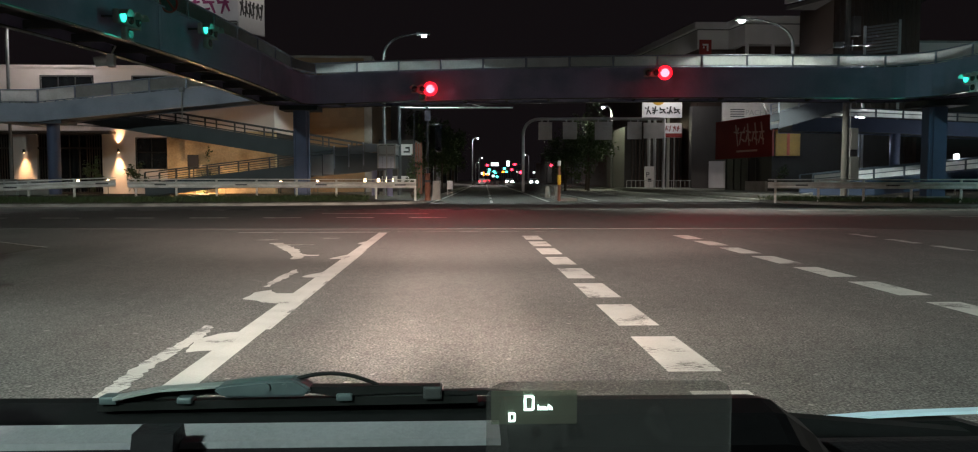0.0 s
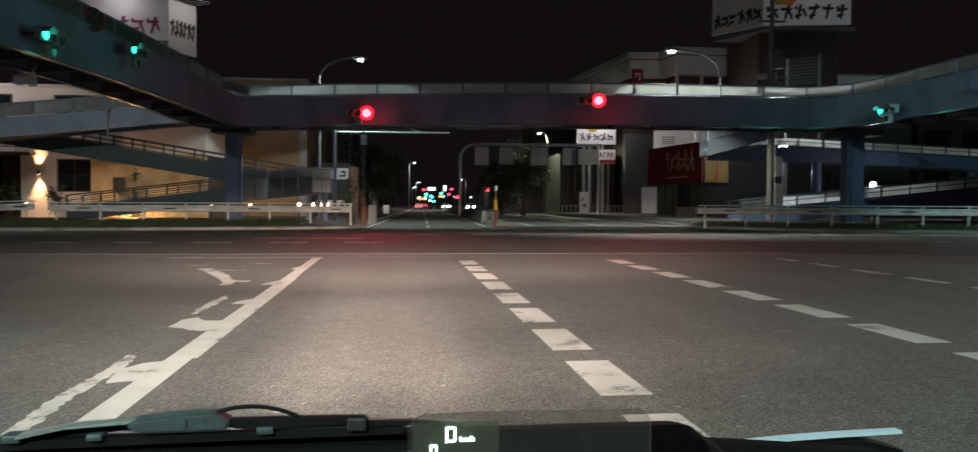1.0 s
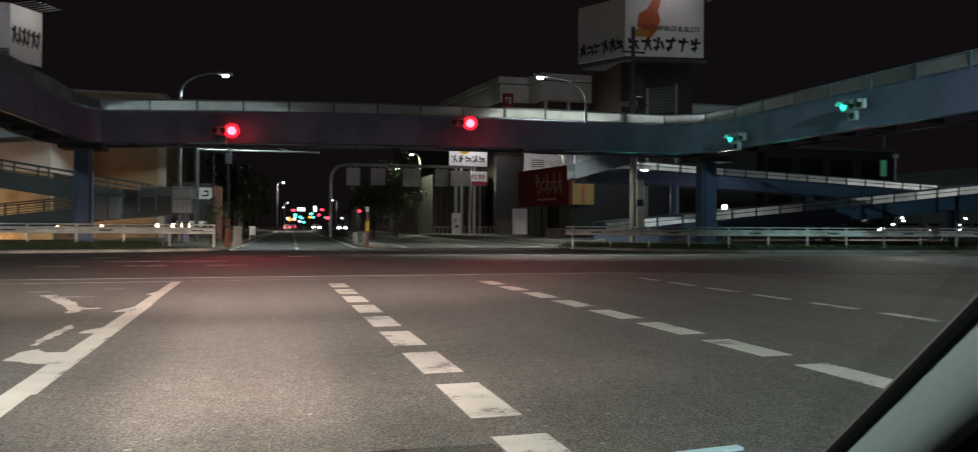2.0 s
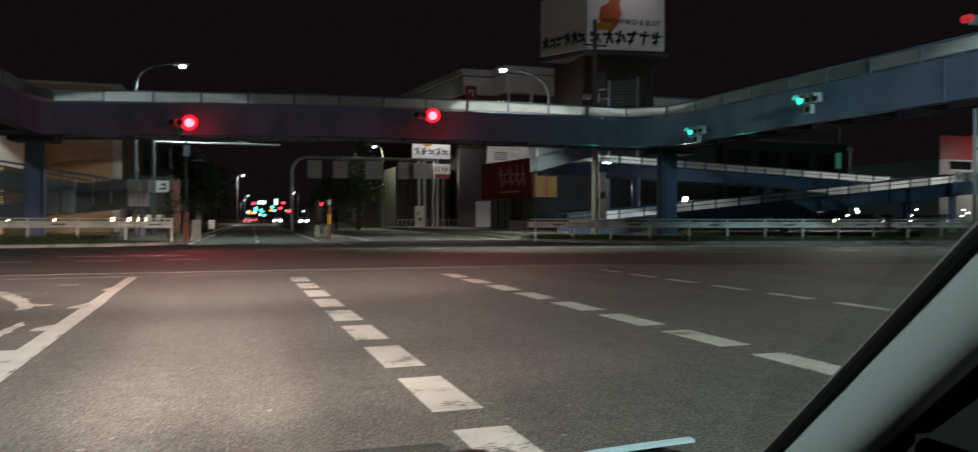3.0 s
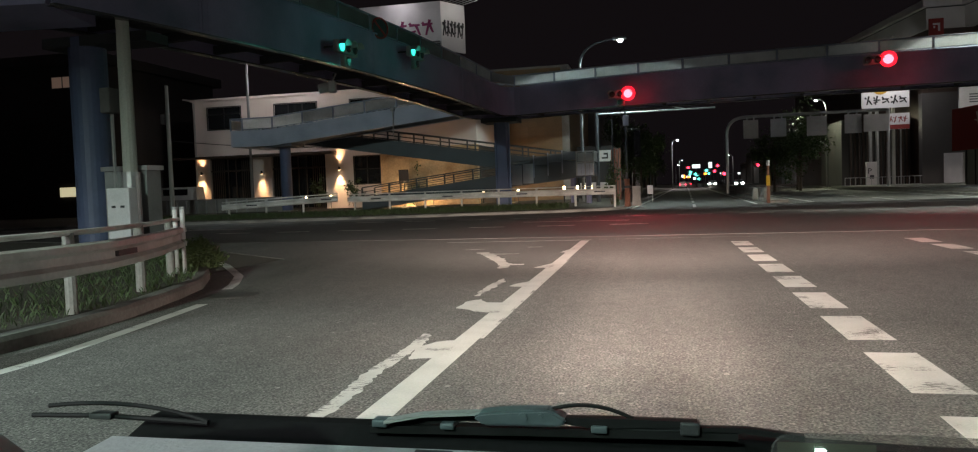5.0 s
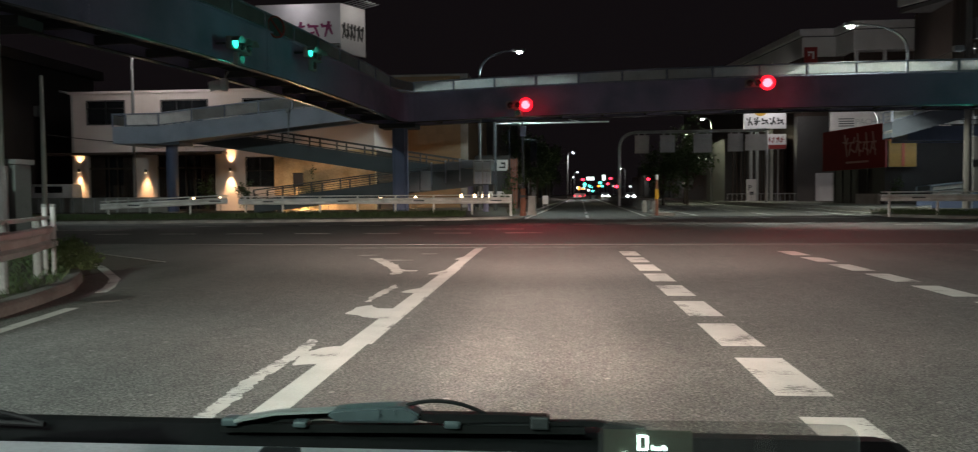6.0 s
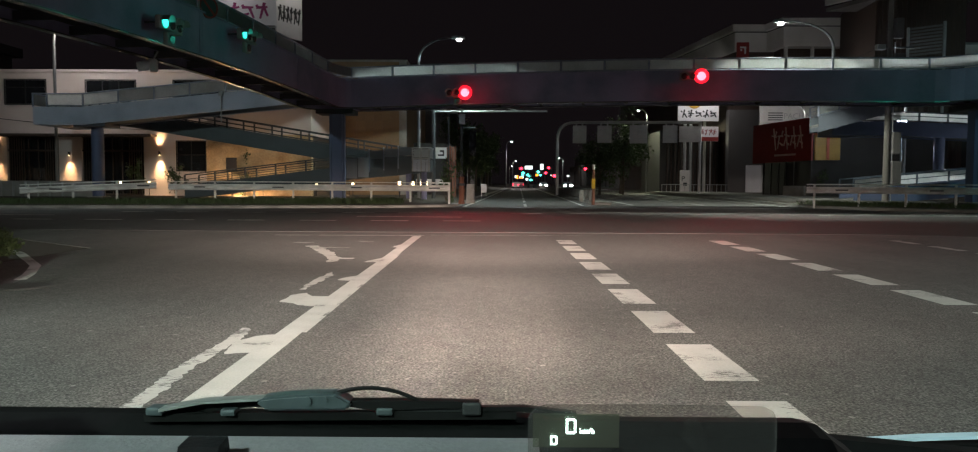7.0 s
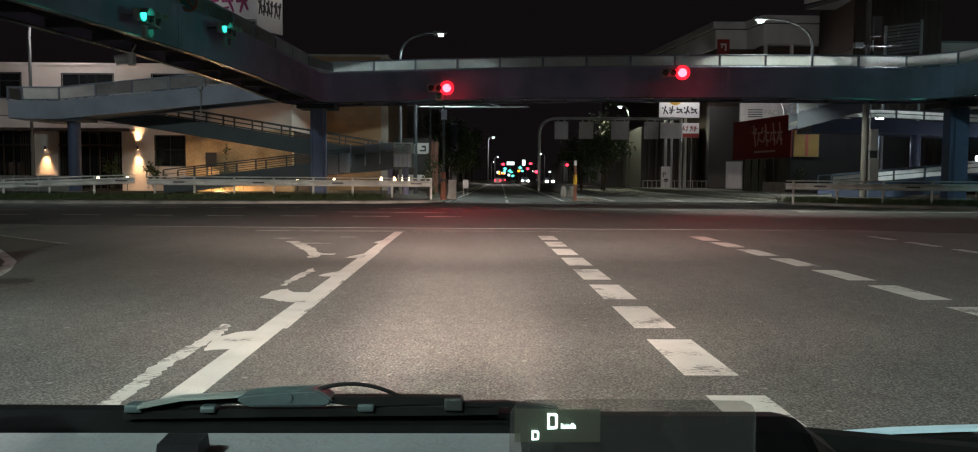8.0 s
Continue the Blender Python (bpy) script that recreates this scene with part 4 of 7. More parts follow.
signal_head("traffic_light", (22.75, 25.8, 6.17), -88, 0, GREEN_LIT, "traffic light seen from its side, showing green, on the bridge girder", True, PALE_HOUSING)


def mast(name, label, category, group, pts, r, r2, mat=GALV, n=10):
    m = thing(name, label, category, group)
    part("pole", tubes((pts, r, n, r2)), mat, m)
    return m


def street_lamp(base, height, reach, side, label, watts=None, cone=166, tint=LED, blend=0.25, throw=None):
    """A tapered mast that curves over into an arm with an LED head. side: +1 the arm goes to +x; throw: where its optics send the light."""
    x, y, z = base
    top = [(x, y, z), (x, y, z + height - 1.4)] + bezier((x, y, z + height - 1.3), (x, y, z + height), (x + side * reach, y, z + height + 0.15), 8)
    s = mast("street_lamp", label, "street lamp", "street lamps", top, 0.095, 0.035, LAMP_POLE)
    hx, hz = x + side * reach, z + height + 0.15
    part("lamp_head", rbox(hx - 0.1 if side > 0 else hx - 0.7, hx + 0.7 if side > 0 else hx + 0.1, y - 0.16, y + 0.16, hz - 0.09, hz + 0.07, 0.04), GALV, s)
    cx = hx + side * 0.35
    part("diffuser", rbox(cx - 0.14, cx + 0.14, y - 0.12, y + 0.12, hz - 0.21, hz - 0.088, 0.05), WHITE_LIT, s)
    if watts:
        if cone > 180:
            lamp("street_lamp_light", "POINT", (cx, y, hz - 0.32), watts, tint, None, 0.12)
        else:
            lamp("street_lamp_light", "SPOT", (cx, y, hz - 0.25), watts, tint, throw or (cx, y, 0), 0.12, cone, blend)
    return s


street_lamp((-4.64, 46.4, 0.3), 9.4, 2.06, 1, "grey street lamp with a lit LED head on a curved arm", STREET_W * 1.15, 143, COOL_LED, 0.08)
street_lamp((17.35, 40.3, 6.15), 3.3, 2.4, -1, "grey lamp with a lit LED head standing on the bridge deck", STREET_W * 1.9, 122, (0.95, 1.0, 0.86))
# lamp head added to this pole, hidden by the bridge, to brighten the facade
street_lamp((-27.15, 47.6, 0.3), 10.6, 0.8, 1, "grey pole in front of the restaurant with an added lamp head", STREET_W * 0.22, 168, (1, 0.9, 0.86))
street_lamp((17.9, 92, 0.2), 9.6, 0.7, -1, "grey street lamp far along the road", STREET_W * 1.2, 172, (0.95, 1, 0.7))
street_lamp((27.0, 68, 0.2), 8.0, 1.0, -1, "small lamp on a post behind the restaurant", 800, 360)
street_lamp((2.2, 165, 0.1), 9.9, 0.8, 1, "grey street lamp far along the road", STREET_W * 2.0)
street_lamp((6.6, 300, 0.1), 9.6, 0.8, 1, "grey street lamp far along the road", STREET_W * 0.7)
street_lamp((6.9, 390, 0.1), 9.6, 0.8, 1, "grey street lamp far along the road", STREET_W * 0.7)
street_lamp((22.5, 260, 0.2), 9.4, 0.9, -1, "grey street lamp far along the road", STREET_W * 0.7)
# unseen lamps added round the near corners, behind the camera's view, as fill
street_lamp((-22.5, 17.0, 0.2), 11.5, 2.2, 1, "unseen grey street lamp with a lit LED head beside the cross road", STREET_W * 1.6, 60, COOL_LED, 0.7, (-18.0, 44.0, 2.0))
street_lamp((-9.6, -12.0, 0.2), 10.5, 2.4, 1, "unseen grey street lamp with a lit LED head, added behind the near kerb", STREET_W * 4.3, 160, (0.72, 1.0, 0.84))
# aimed at the car to brighten its pillar and dash
street_lamp((-16.5, -3.0, 0.2), 10.5, 2.4, 1, "unseen grey street lamp with a lit LED head, added behind the near kerb", STREET_W * 3.0, 60, COOL_LED, 0.5, (0.0, 1.0, 0.5))
# thrown at the right rail, arm and ramps to brighten them
street_lamp((19.0, -6.0, 0.2), 10.5, 2.4, -1, "unseen grey street lamp with a lit LED head, added at the near corner", STREET_W * 5.4, 42, (0.5, 0.95, 0.95), 0.5, (36.0, 33.0, 2.5))
# far back and very strong, filling girders and facades but hardly the road
street_lamp((-11.5, -44.0, 0.2), 10.5, 2.4, 1, "unseen grey street lamp with a lit LED head, added beside the near road", STREET_W * 50, 168, (1, 0.88, 0.92))
street_lamp((20.0, -47.0, 0.2), 10.5, 2.4, -1, "unseen grey street lamp with a lit LED head, added beside the near road", STREET_W * 0.8, 168, (1, 0.93, 0.95))
street_lamp((31.5, 16.0, 0.2), 10.5, 2.2, -1, "unseen grey street lamp with a lit LED head beside the cross road", STREET_W * 0.9, 132, COOL_LED)


# ---- buildings ----


def window(parent, x0, x1, z0, z1, y, mullions=1, transom=0.0, depth=0.12, lit=None):
    """A framed window set into a wall that faces -y: frame, panes and sill."""
    w = part("window", boxes((x0, x1, y - 0.03, y + 0.02, z0, z0 + 0.07), (x0, x1, y - 0.03, y + 0.02, z1 - 0.07, z1), (x0, x0 + 0.07, y - 0.03, y + 0.02, z0, z1), (x1 - 0.07, x1, y - 0.03, y + 0.02, z0, z1)), FRAME, parent)
    n = mullions + 1
    for k in range(n):
        a, b = x0 + 0.07 + (x1 - x0 - 0.14) * k / n, x0 + 0.07 + (x1 - x0 - 0.14) * (k + 1) / n
        part("pane", boxes((a + 0.03, b - 0.03, y - 0.004, y + 0.006, z0 + 0.08, z1 - 0.08)), lit or GLASS, w)
        if k:
            part("mullion", boxes((a - 0.03, a + 0.03, y - 0.025, y + 0.015, z0 + 0.07, z1 - 0.07)), FRAME, w)
    if transom:
        part("transom", boxes((x0 + 0.07, x1 - 0.07, y - 0.028, y + 0.012, transom - 0.03, transom + 0.03)), FRAME, w)
    return w


def brush(parent, to_world, u0, u1, h0, h1, count, mat, seed, thick=0.16, lift=0.02, name="sign_stroke"):
    """Plain tapered strokes, several a letter space, in place of lettering. to_world(u, h, out) gives a place on the board."""
    rnd = random.Random(seed)
    w = (u1 - u0) / count
    for k in range(count):
        a, hh = u0 + w * k, h1 - h0
        bm = bmesh.new()
        mid = h0 + hh * rnd.uniform(0.5, 0.75)
        kinds = [(a + w * 0.1, mid, a + w * 0.9, mid + hh * rnd.uniform(0.0, 0.12)),
                 (a + w * rnd.uniform(0.5, 0.7), h1, a + w * rnd.uniform(0.15, 0.4), h0),
                 (a + w * rnd.uniform(0.55, 0.7), mid, a + w * 0.92, h0 + hh * rnd.uniform(0.0, 0.2)),
                 (a + w * 0.12, h0 + hh * 0.2, a + w * 0.6, h0 + hh * 0.32),
                 (a + w * 0.1, h0 + hh * 0.85, a + w * 0.28, h0 + hh * 0.66)]
        lines = rnd.sample(kinds, rnd.choice((3, 4, 4)))
        for j, (ua, ha, ub, hb) in enumerate(lines):
            n = Vector((-(hb - ha), ub - ua)).normalized() * thick / 2
            q = [(ua + n.x, ha + n.y), (ub + n.x * 0.6, hb + n.y * 0.6), (ub - n.x * 0.6, hb - n.y * 0.6), (ua - n.x, ha - n.y)]
            lo, hi = [bm.verts.new(to_world(u, h, 0.0)) for u, h in q], [bm.verts.new(to_world(u, h, lift + 0.003 * j)) for u, h in q]
            bm.faces.new(hi)
            bm.faces.new(lo[::-1])
            for i in range(4):
                bm.faces.new((lo[i], lo[(i + 1) % 4], hi[(i + 1) % 4], hi[i]))
        part(name, bm, mat, parent)


FY = 51.0
eat = thing("restaurant_building", "two-storey cream rendered restaurant with dark timber ground floor, lit by wall lamps", "building")
eat["label"] = "two-storey cream rendered restaurant with warm wall lamps"
part("upper_wall", boxes((-33.6, -12.2, FY, 66, 4.35, 8.4)), PLASTER, eat)
part("parapet", boxes((-33.75, -12.1, FY - 0.12, 66.1, 8.4, 8.56)), PLASTER, eat)
part("rainwater_gutter", tubes(([(-34.3, FY - 0.1, 8.62), (-33.7, FY - 0.1, 8.5)], 0.07, 8), ([(-33.45, FY - 0.07, 8.3), (-33.45, FY - 0.07, 0.3)], 0.05, 8)), GALV, eat)
part("back_room", boxes((-33.3, -12.3, FY + 0.5, 65.9, 0.25, 4.35)), DARK_WALL, eat)
part("canopy", boxes((-35.0, -22.4, FY - 0.9, FY + 0.1, 4.16, 4.32)), DARK_WOOD, eat)
for x0, x1 in ((-33.6, -32.4), (-28.95, -27.45), (-23.3, -21.2), (-19.15, -12.2)):
    part("ground_floor_wall", boxes((x0, x1, FY + 0.01, FY + 0.55, 0.2, 4.35)), OCHRE if x0 > -20 else PLASTER, eat)
part("wall_below_window", boxes((-21.2, -19.15, FY + 0.01, FY + 0.55, 0.2, 1.9)), PLASTER, eat)
part("wall_above_window", boxes((-21.2, -19.15, FY + 0.01, FY + 0.55, 3.95, 4.35)), PLASTER, eat)
window(eat, -32.45, -29.65, 6.25, 7.95, FY - 0.01, 1, 7.4)
window(eat, -27.1, -23.7, 6.6, 7.92, FY - 0.01, 2)
window(eat, -21.3, -18.0, 6.6, 7.92, FY - 0.01, 2)
window(eat, -21.2, -19.15, 1.9, 3.95, FY + 0.1, 1, 3.0)
# timber lattice doors and dark glazing
for x0, x1 in ((-32.4, -28.95), (-27.45, -23.3)):
    n = int((x1 - x0) / 0.16)
    for z0, z1 in ((0.2, 0.42), (3.2, 3.32), (4.1, 4.34)):
        part("lattice_rail", boxes((x0, x1, FY + 0.1, FY + 0.3, z0, z1)), DARK_WOOD, eat)
    for k in range(n):
        x = x0 + 0.08 + k * 0.16
        if 6 < k < n - 6 and k % 4:
            continue
        part("lattice_slat", boxes((x - 0.03, x + 0.03, FY + 0.14, FY + 0.2, 0.4, 4.12)), DARK_WOOD, eat)
    part("shop_glass", boxes((x0, x1, FY + 0.3, FY + 0.32, 0.4, 4.1)), GLASS, eat)


def wall_lamp(x, z, up, watts, y=FY):
    w = thing("wall_lamp", "small black wall lamp throwing warm light on the render", "wall lamp", "wall lamps", (x, y, z))
    part("body", tubes(([(0, -0.14, -0.12), (0, -0.14, 0.12)], 0.07, 12)), SIGN_BLACK, w)
    part("bracket", boxes((-0.05, 0.05, -0.1, 0.0, -0.05, 0.05)), SIGN_BLACK, w)
    part("bulb", tubes(([(0, -0.14, -0.135), (0, -0.14, -0.121)], 0.05, 10)), WARM_LIT, w)
    for way, share in ((-1, 1.0), (1, 0.6 if up else 0.0)):
        if share:
            lamp("wall_lamp_light", "SPOT", (x, y - 0.21, z + 0.14 * way), watts * 4.2 * share, WARM, (x, y - 0.02, z + 1.6 * way), 0.05, 56, 1.0)


wall_lamp(-33.05, 3.15, True, 260)
wall_lamp(-28.2, 3.05, False, 220)
wall_lamp(-22.2, 3.1, True, 300)
for x in (-30.6, -24.2, -22.35, -16.9, -15.0, -9.2, -25.9):
    g = thing("garden_light", "small lit garden light on a short stake", "garden light", "garden lights", (x, 49.6, 0.28))
    part("stake", tubes(([(0, 0, 0), (0, 0, 0.75)], 0.02, 6)), SIGN_BLACK, g)
    part("globe", tubes(([(0, 0, 0.75), (0, 0, 0.8), (0, 0, 0.9), (0, 0, 0.95)], 0.09, 10, 0.05)), WARM_LIT, g)
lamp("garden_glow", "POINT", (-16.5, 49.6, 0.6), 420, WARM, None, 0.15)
# assumed fixture, added for the point lamp that warms the tiled wall
g = thing("garden_light", "small lit garden light added below the tiled wall for its warm fill", "garden light", "garden lights", (-10.5, 55.15, 0.28))
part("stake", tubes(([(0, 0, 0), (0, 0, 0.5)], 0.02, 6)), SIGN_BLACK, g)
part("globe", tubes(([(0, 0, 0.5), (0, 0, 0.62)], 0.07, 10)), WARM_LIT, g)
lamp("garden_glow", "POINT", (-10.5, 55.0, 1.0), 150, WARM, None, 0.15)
post = thing("menu_post", "slim dark post with a small framed board", "post")
part("pole", tubes(([(-17.2, 50.2, 0.2), (-17.2, 50.2, 2.1)], 0.04, 8)), SIGN_BLACK, post)
part("board", boxes((-17.55, -16.85, 50.12, 50.18, 1.9, 2.8)), SIGN_BLACK, post)

# tiled building: courses of large tiles on the front
TY = 58.0
tiled = thing("tiled_building", "beige tiled building with a darker corner strip, lit from below", "building")
part("wall", boxes((-13.7, -6.75, TY, 74, 0.2, 10.2)), TILE, tiled)
part("corner_strip", boxes((-7.25, -6.7, TY - 0.06, TY + 0.3, 0.2, 10.25)), CONCRETE, tiled)
part("roof_edge", boxes((-13.8, -6.65, TY - 0.1, 74.1, 10.2, 10.35)), CONCRETE, tiled)
tile_mesh = mesh_of(boxes((0.012, 0.638, -0.022, 0.0, 0.012, 0.398)), "tile")
tile_mesh.materials.append(TILE)
for r in range(25):
    for k in range(10):
        t_ob = new("tile", tile_mesh)
        t_ob.parent = tiled
        t_ob.location = (-13.7 + 0.65 * k, TY - 0.002, 0.25 + 0.4 * r)
# glowing strip in place of warm light on the wall's left edge
part("glowing_wall_strip", boxes((-14.3, -13.75, TY - 4, TY - 3.9, 4.6, 6.8)), glow("warm_wall_glow", (1, 0.75, 0.45), 0.25), tiled)

# rooftop box sign above the restaurant
roof_sign = thing("rooftop_sign", "white box sign with dark strokes on a roof frame", "billboard")
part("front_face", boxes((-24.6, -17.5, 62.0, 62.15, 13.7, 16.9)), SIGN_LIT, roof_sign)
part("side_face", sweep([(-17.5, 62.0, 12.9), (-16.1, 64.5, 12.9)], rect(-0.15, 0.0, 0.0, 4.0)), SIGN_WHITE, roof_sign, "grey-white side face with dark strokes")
part("box_body", prism([(-24.6, 62.15), (-17.6, 62.15), (-16.25, 64.45), (-23, 64.45)], 12.9, 16.85), GREY_WALL, roof_sign)
part("lower_trim", boxes((-24.6, -17.5, 61.95, 62.1, 12.9, 13.0), (-24.6, -17.5, 61.95, 62.1, 13.2, 13.3), (-24.6, -17.5, 61.95, 62.1, 13.5, 13.58)), GALV, roof_sign)
brush(roof_sign, lambda u, h, out: Vector((-24.6 + u, 62.0 - out, 13.7 + h)), 0.9, 6.5, 0.5, 1.75, 5, MAGENTA, 21, 0.24, 0.04)
side_dir = Vector((1.4, 2.5)).normalized()
brush(roof_sign, lambda u, h, out: Vector((-17.5 + side_dir.x * u + side_dir.y * out, 62.0 + side_dir.y * u - side_dir.x * out, 12.9 + h)), 0.15, 2.75, 1.2, 2.5, 6, SIGN_BLACK, 23, 0.17, 0.03)
for k in range(6):
    q = Vector((-17.3, 62.2)) + side_dir * 0.45 * k
    part("lamp_arm", tubes(([(q.x, q.y, 16.9), (q.x + 1.6, q.y - 0.9, 17.0)], 0.03, 6)), GALV, roof_sign)
for x in (-23.8, -20.5, -17.9):
    part("support", tubes(([(x, 62.8, 8.5), (x, 62.8, 13.0)], 0.12, 8), ([(x, 62.8, 8.6), (x, 65.8, 12.8)], 0.06, 6)), STEEL_DARK, roof_sign)
lamp("rooftop_sign_lamp", "AREA", (-21, 60.2, 17.2), 30, (1, 0.93, 0.97), (-21, 62.0, 15.0), 1.2)
lamp("rooftop_sign_lamp", "AREA", (-14.8, 62.0, 17.1), 40, LED, (-16.8, 63.2, 15.0), 1.0)

# small shop beside the far road
shop = thing("corner_shop", "small dark shop with a white sign panel over its front", "building")
part("wall", boxes((-6.4, -3.6, 60, 68, 0.2, 4.3)), DARK_WALL, shop)
part("sign_panel", boxes((-4.9, -3.75, 59.9, 59.98, 3.1, 3.95)), SIGN_WHITE, shop)
part("sign_stroke", boxes((-4.5, -4.1, 59.86, 59.9, 3.3, 3.42), (-4.35, -4.05, 59.86, 59.9, 3.6, 3.74), (-4.12, -4.02, 59.86, 59.9, 3.3, 3.74)), SIGN_BLACK, shop)
part("lower_band", boxes((-6.2, -3.7, 59.92, 59.99, 0.9, 1.5)), SIGN_WHITE, shop)
fence = thing("timber_screen", "reddish-brown upright timber screen beside the road", "screen")
for k in range(4):
    part("board", boxes((-3.5 + 0.18 * k, -3.36 + 0.18 * k, 55.0, 55.08, 0.2, 3.75 + 0.08 * (k % 2))), BROWN_POST, fence)
for k, x in enumerate((-11.5, -5.7, -4.9, -4.5, -4.1)):
    g = thing("path_light", "small lit bollard light at the path edge", "garden light", "path lights", (x * 1.05, 47.9 + 4 * (k == 0), 0.3))
    part("post", tubes(([(0, 0, 0), (0, 0, 0.72)], 0.05, 8)), SIGN_BLACK, g)
    part("light", tubes(([(0, 0, 0.72), (0, 0, 0.98)], 0.075, 10)), WARM_LIT, g)

# ---- right side: restaurant with a red board ----
red = thing("red_sign_restaurant", "dark single-storey restaurant under a long red board", "building")
part("body", prism([(23.7, 58.4), (34, 58.4), (34, 70), (22.85, 66.3)], 0.2, 3.2), DARK_WALL, red)
part("upper_body", prism([(23.9, 58.6), (34, 58.6), (34, 70), (22.85, 66.2)], 3.2, 5.6), DARK_WALL, red)
rb0, rb1 = Vector((23.5, 57.9)), Vector((21.9, 66.2))
rd = (rb1 - rb0).normalized()
part("red_board", sweep([(rb0.x, rb0.y, 3.0), (rb1.x, rb1.y, 2.95)], rect(0.0, 0.14, 0.0, 3.2)), SIGN_RED, red)
rn = Vector((rd.y, -rd.x))


def on_red(u, h, out):
    p = rb0 + rd * u - rn * out
    return Vector((p.x, p.y, 3.0 + h))


brush(red, on_red, 1.0, 5.6, 0.95, 2.7, 5, SIGN_GOLD, 4, 0.15, 0.03)
a, b = rb0 + rd * 2.0 - rn * 0.02, rb0 + rd * 5.0 - rn * 0.02
part("sign_stroke", sweep([(a.x, a.y, 3.0), (b.x, b.y, 3.0)], rect(-0.03, 0.0, 0.45, 0.6)), SIGN_GOLD, red)
part("yellow_board", boxes((23.75, 25.62, 57.85, 58.0, 3.02, 4.9)), SIGN_YELLOW, red)
part("yellow_board_trim", boxes((24.6, 24.8, 57.8, 57.85, 3.05, 4.9), (23.7, 25.7, 57.8, 58.02, 4.9, 5.0)), FLAME, red)
for k in range(7):
    a = rb0 + rd * (0.6 + 1.15 * k) + rn * 0.5
    part("glazing_post", boxes((a.x - 0.06, a.x + 0.06, a.y - 0.06, a.y + 0.06, 0.2, 3.0)), FRAME, red)
part("low_wall", sweep([(rb0.x - 0.5, rb0.y, 0.2), (rb0.x - 1.0, rb0.y + 2.8, 0.2)], rect(0, 0.2, 0, 0.9)), CONCRETE, red)
back_board = thing("white_store_board", "wide white shop board with faint grey strokes, behind the restaurant", "billboard")
part("board", boxes((25.4, 33.0, 75, 75.25, 5.6, 8.75)), SIGN_BACK, back_board)
for k in range(4):
    part("sign_stroke", boxes((26.2, 27.6, 74.96, 75.0, 7.35 + 0.22 * k, 7.45 + 0.22 * k)), STEEL_DARK, back_board)
lettering("PACHINKO", 0.75, HOUSING, back_board, pose(29.6, 74.98, 7.75, 90), label="grey raised letters")
for k in range(6):
    part("sign_stroke", boxes((25.9 + 0.9 * k, 26.5 + 0.9 * k, 74.96, 75.0, 6.5 + 0.12 * (k % 2), 6.72 + 0.12 * (k % 2)), (26.2 + 0.9 * k, 26.36 + 0.9 * k, 74.955, 75.0, 6.1, 6.9)), SIGN_BLACK, back_board)
for x in (26.5, 32):
    part("support", tubes(([(x, 75.5, 0.2), (x, 75.5, 8.0)], 0.15, 8)), STEEL_DARK, back_board)

# big hall with a white roof parapet
arcade = thing("amusement_hall", "large grey hall with a white stepped parapet band", "building")
part("main_wall", prism([(26.35, 86.2), (30.6, 86.2), (30.6, 84), (46, 84), (46, 130), (20.8, 130)], 0.2, 15.75), BROWN_CLAD, arcade)
part("parapet", prism([(26.2, 86), (29.7, 86), (30.3, 82.6), (37.4, 82.6), (37.4, 86), (46, 86), (46, 131), (20.6, 131)], 15.75, 17.82), WHITE_WALL, arcade, "white panelled parapet band")
part("parapet_trim", prism([(26.3, 86.1), (29.8, 86.1), (30.4, 82.7), (37.3, 82.7), (37.3, 86.1), (46, 86.1), (46, 131), (20.7, 131)], 17.82, 17.95), STEEL_DARK, arcade)
part("parapet_cap", prism([(25.85, 85.65), (29.35, 85.65), (29.95, 82.2), (37.75, 82.2), (37.75, 85.65), (46.3, 85.65), (46.3, 131.2), (20.2, 131.2)], 17.95, 18.65), WHITE_WALL, arcade)
for px, py in ((30.7, 83.0), (33.5, 83.0), (37.0, 83.0)):
    part("terrace_post", boxes((px - 0.15, px + 0.15, py - 0.15, py + 0.15, 13.4, 15.75)), WHITE_WALL, arcade)
part("terrace_wall", boxes((30.4, 37.3, 82.8, 83.9, 12.2, 13.6)), WHITE_WALL, arcade)
part("hanging_banner", boxes((26.4, 27.75, 85.85, 86.0, 14.9, 16.75)), SIGN_RED, arcade, "small red hanging banner")
part("banner_stroke", boxes((26.75, 27.4, 85.8, 85.85, 16.1, 16.28), (27.22, 27.4, 85.8, 85.85, 15.5, 16.2), (26.8, 26.95, 85.8, 85.85, 15.8, 16.0)), SIGN_WHITE, arcade)
part("pilaster", boxes((25.7, 29.7, 85.8, 86.9, 0.2, 9.4)), GREY_WALL, arcade)
part("lit_door", boxes((27.65, 29.3, 85.72, 85.8, 0.25, 3.3)), SIGN_LIT, arcade, "pale door panel with a faint glow put in")
part("door_frame", boxes((29.3, 29.6, 85.66, 85.72, 0.25, 3.32)), SIGN_WHITE, arcade)
for k in range(14):
    part("facade_rib", boxes((19.6 + 0.42 * k, 19.75 + 0.42 * k, 88.8, 89.0, 0.2, 7.2)), BROWN_CLAD, arcade)
part("low_annex", boxes((18.8, 25.5, 89.0, 100, 0.2, 7.3)), DARK_WALL, arcade)

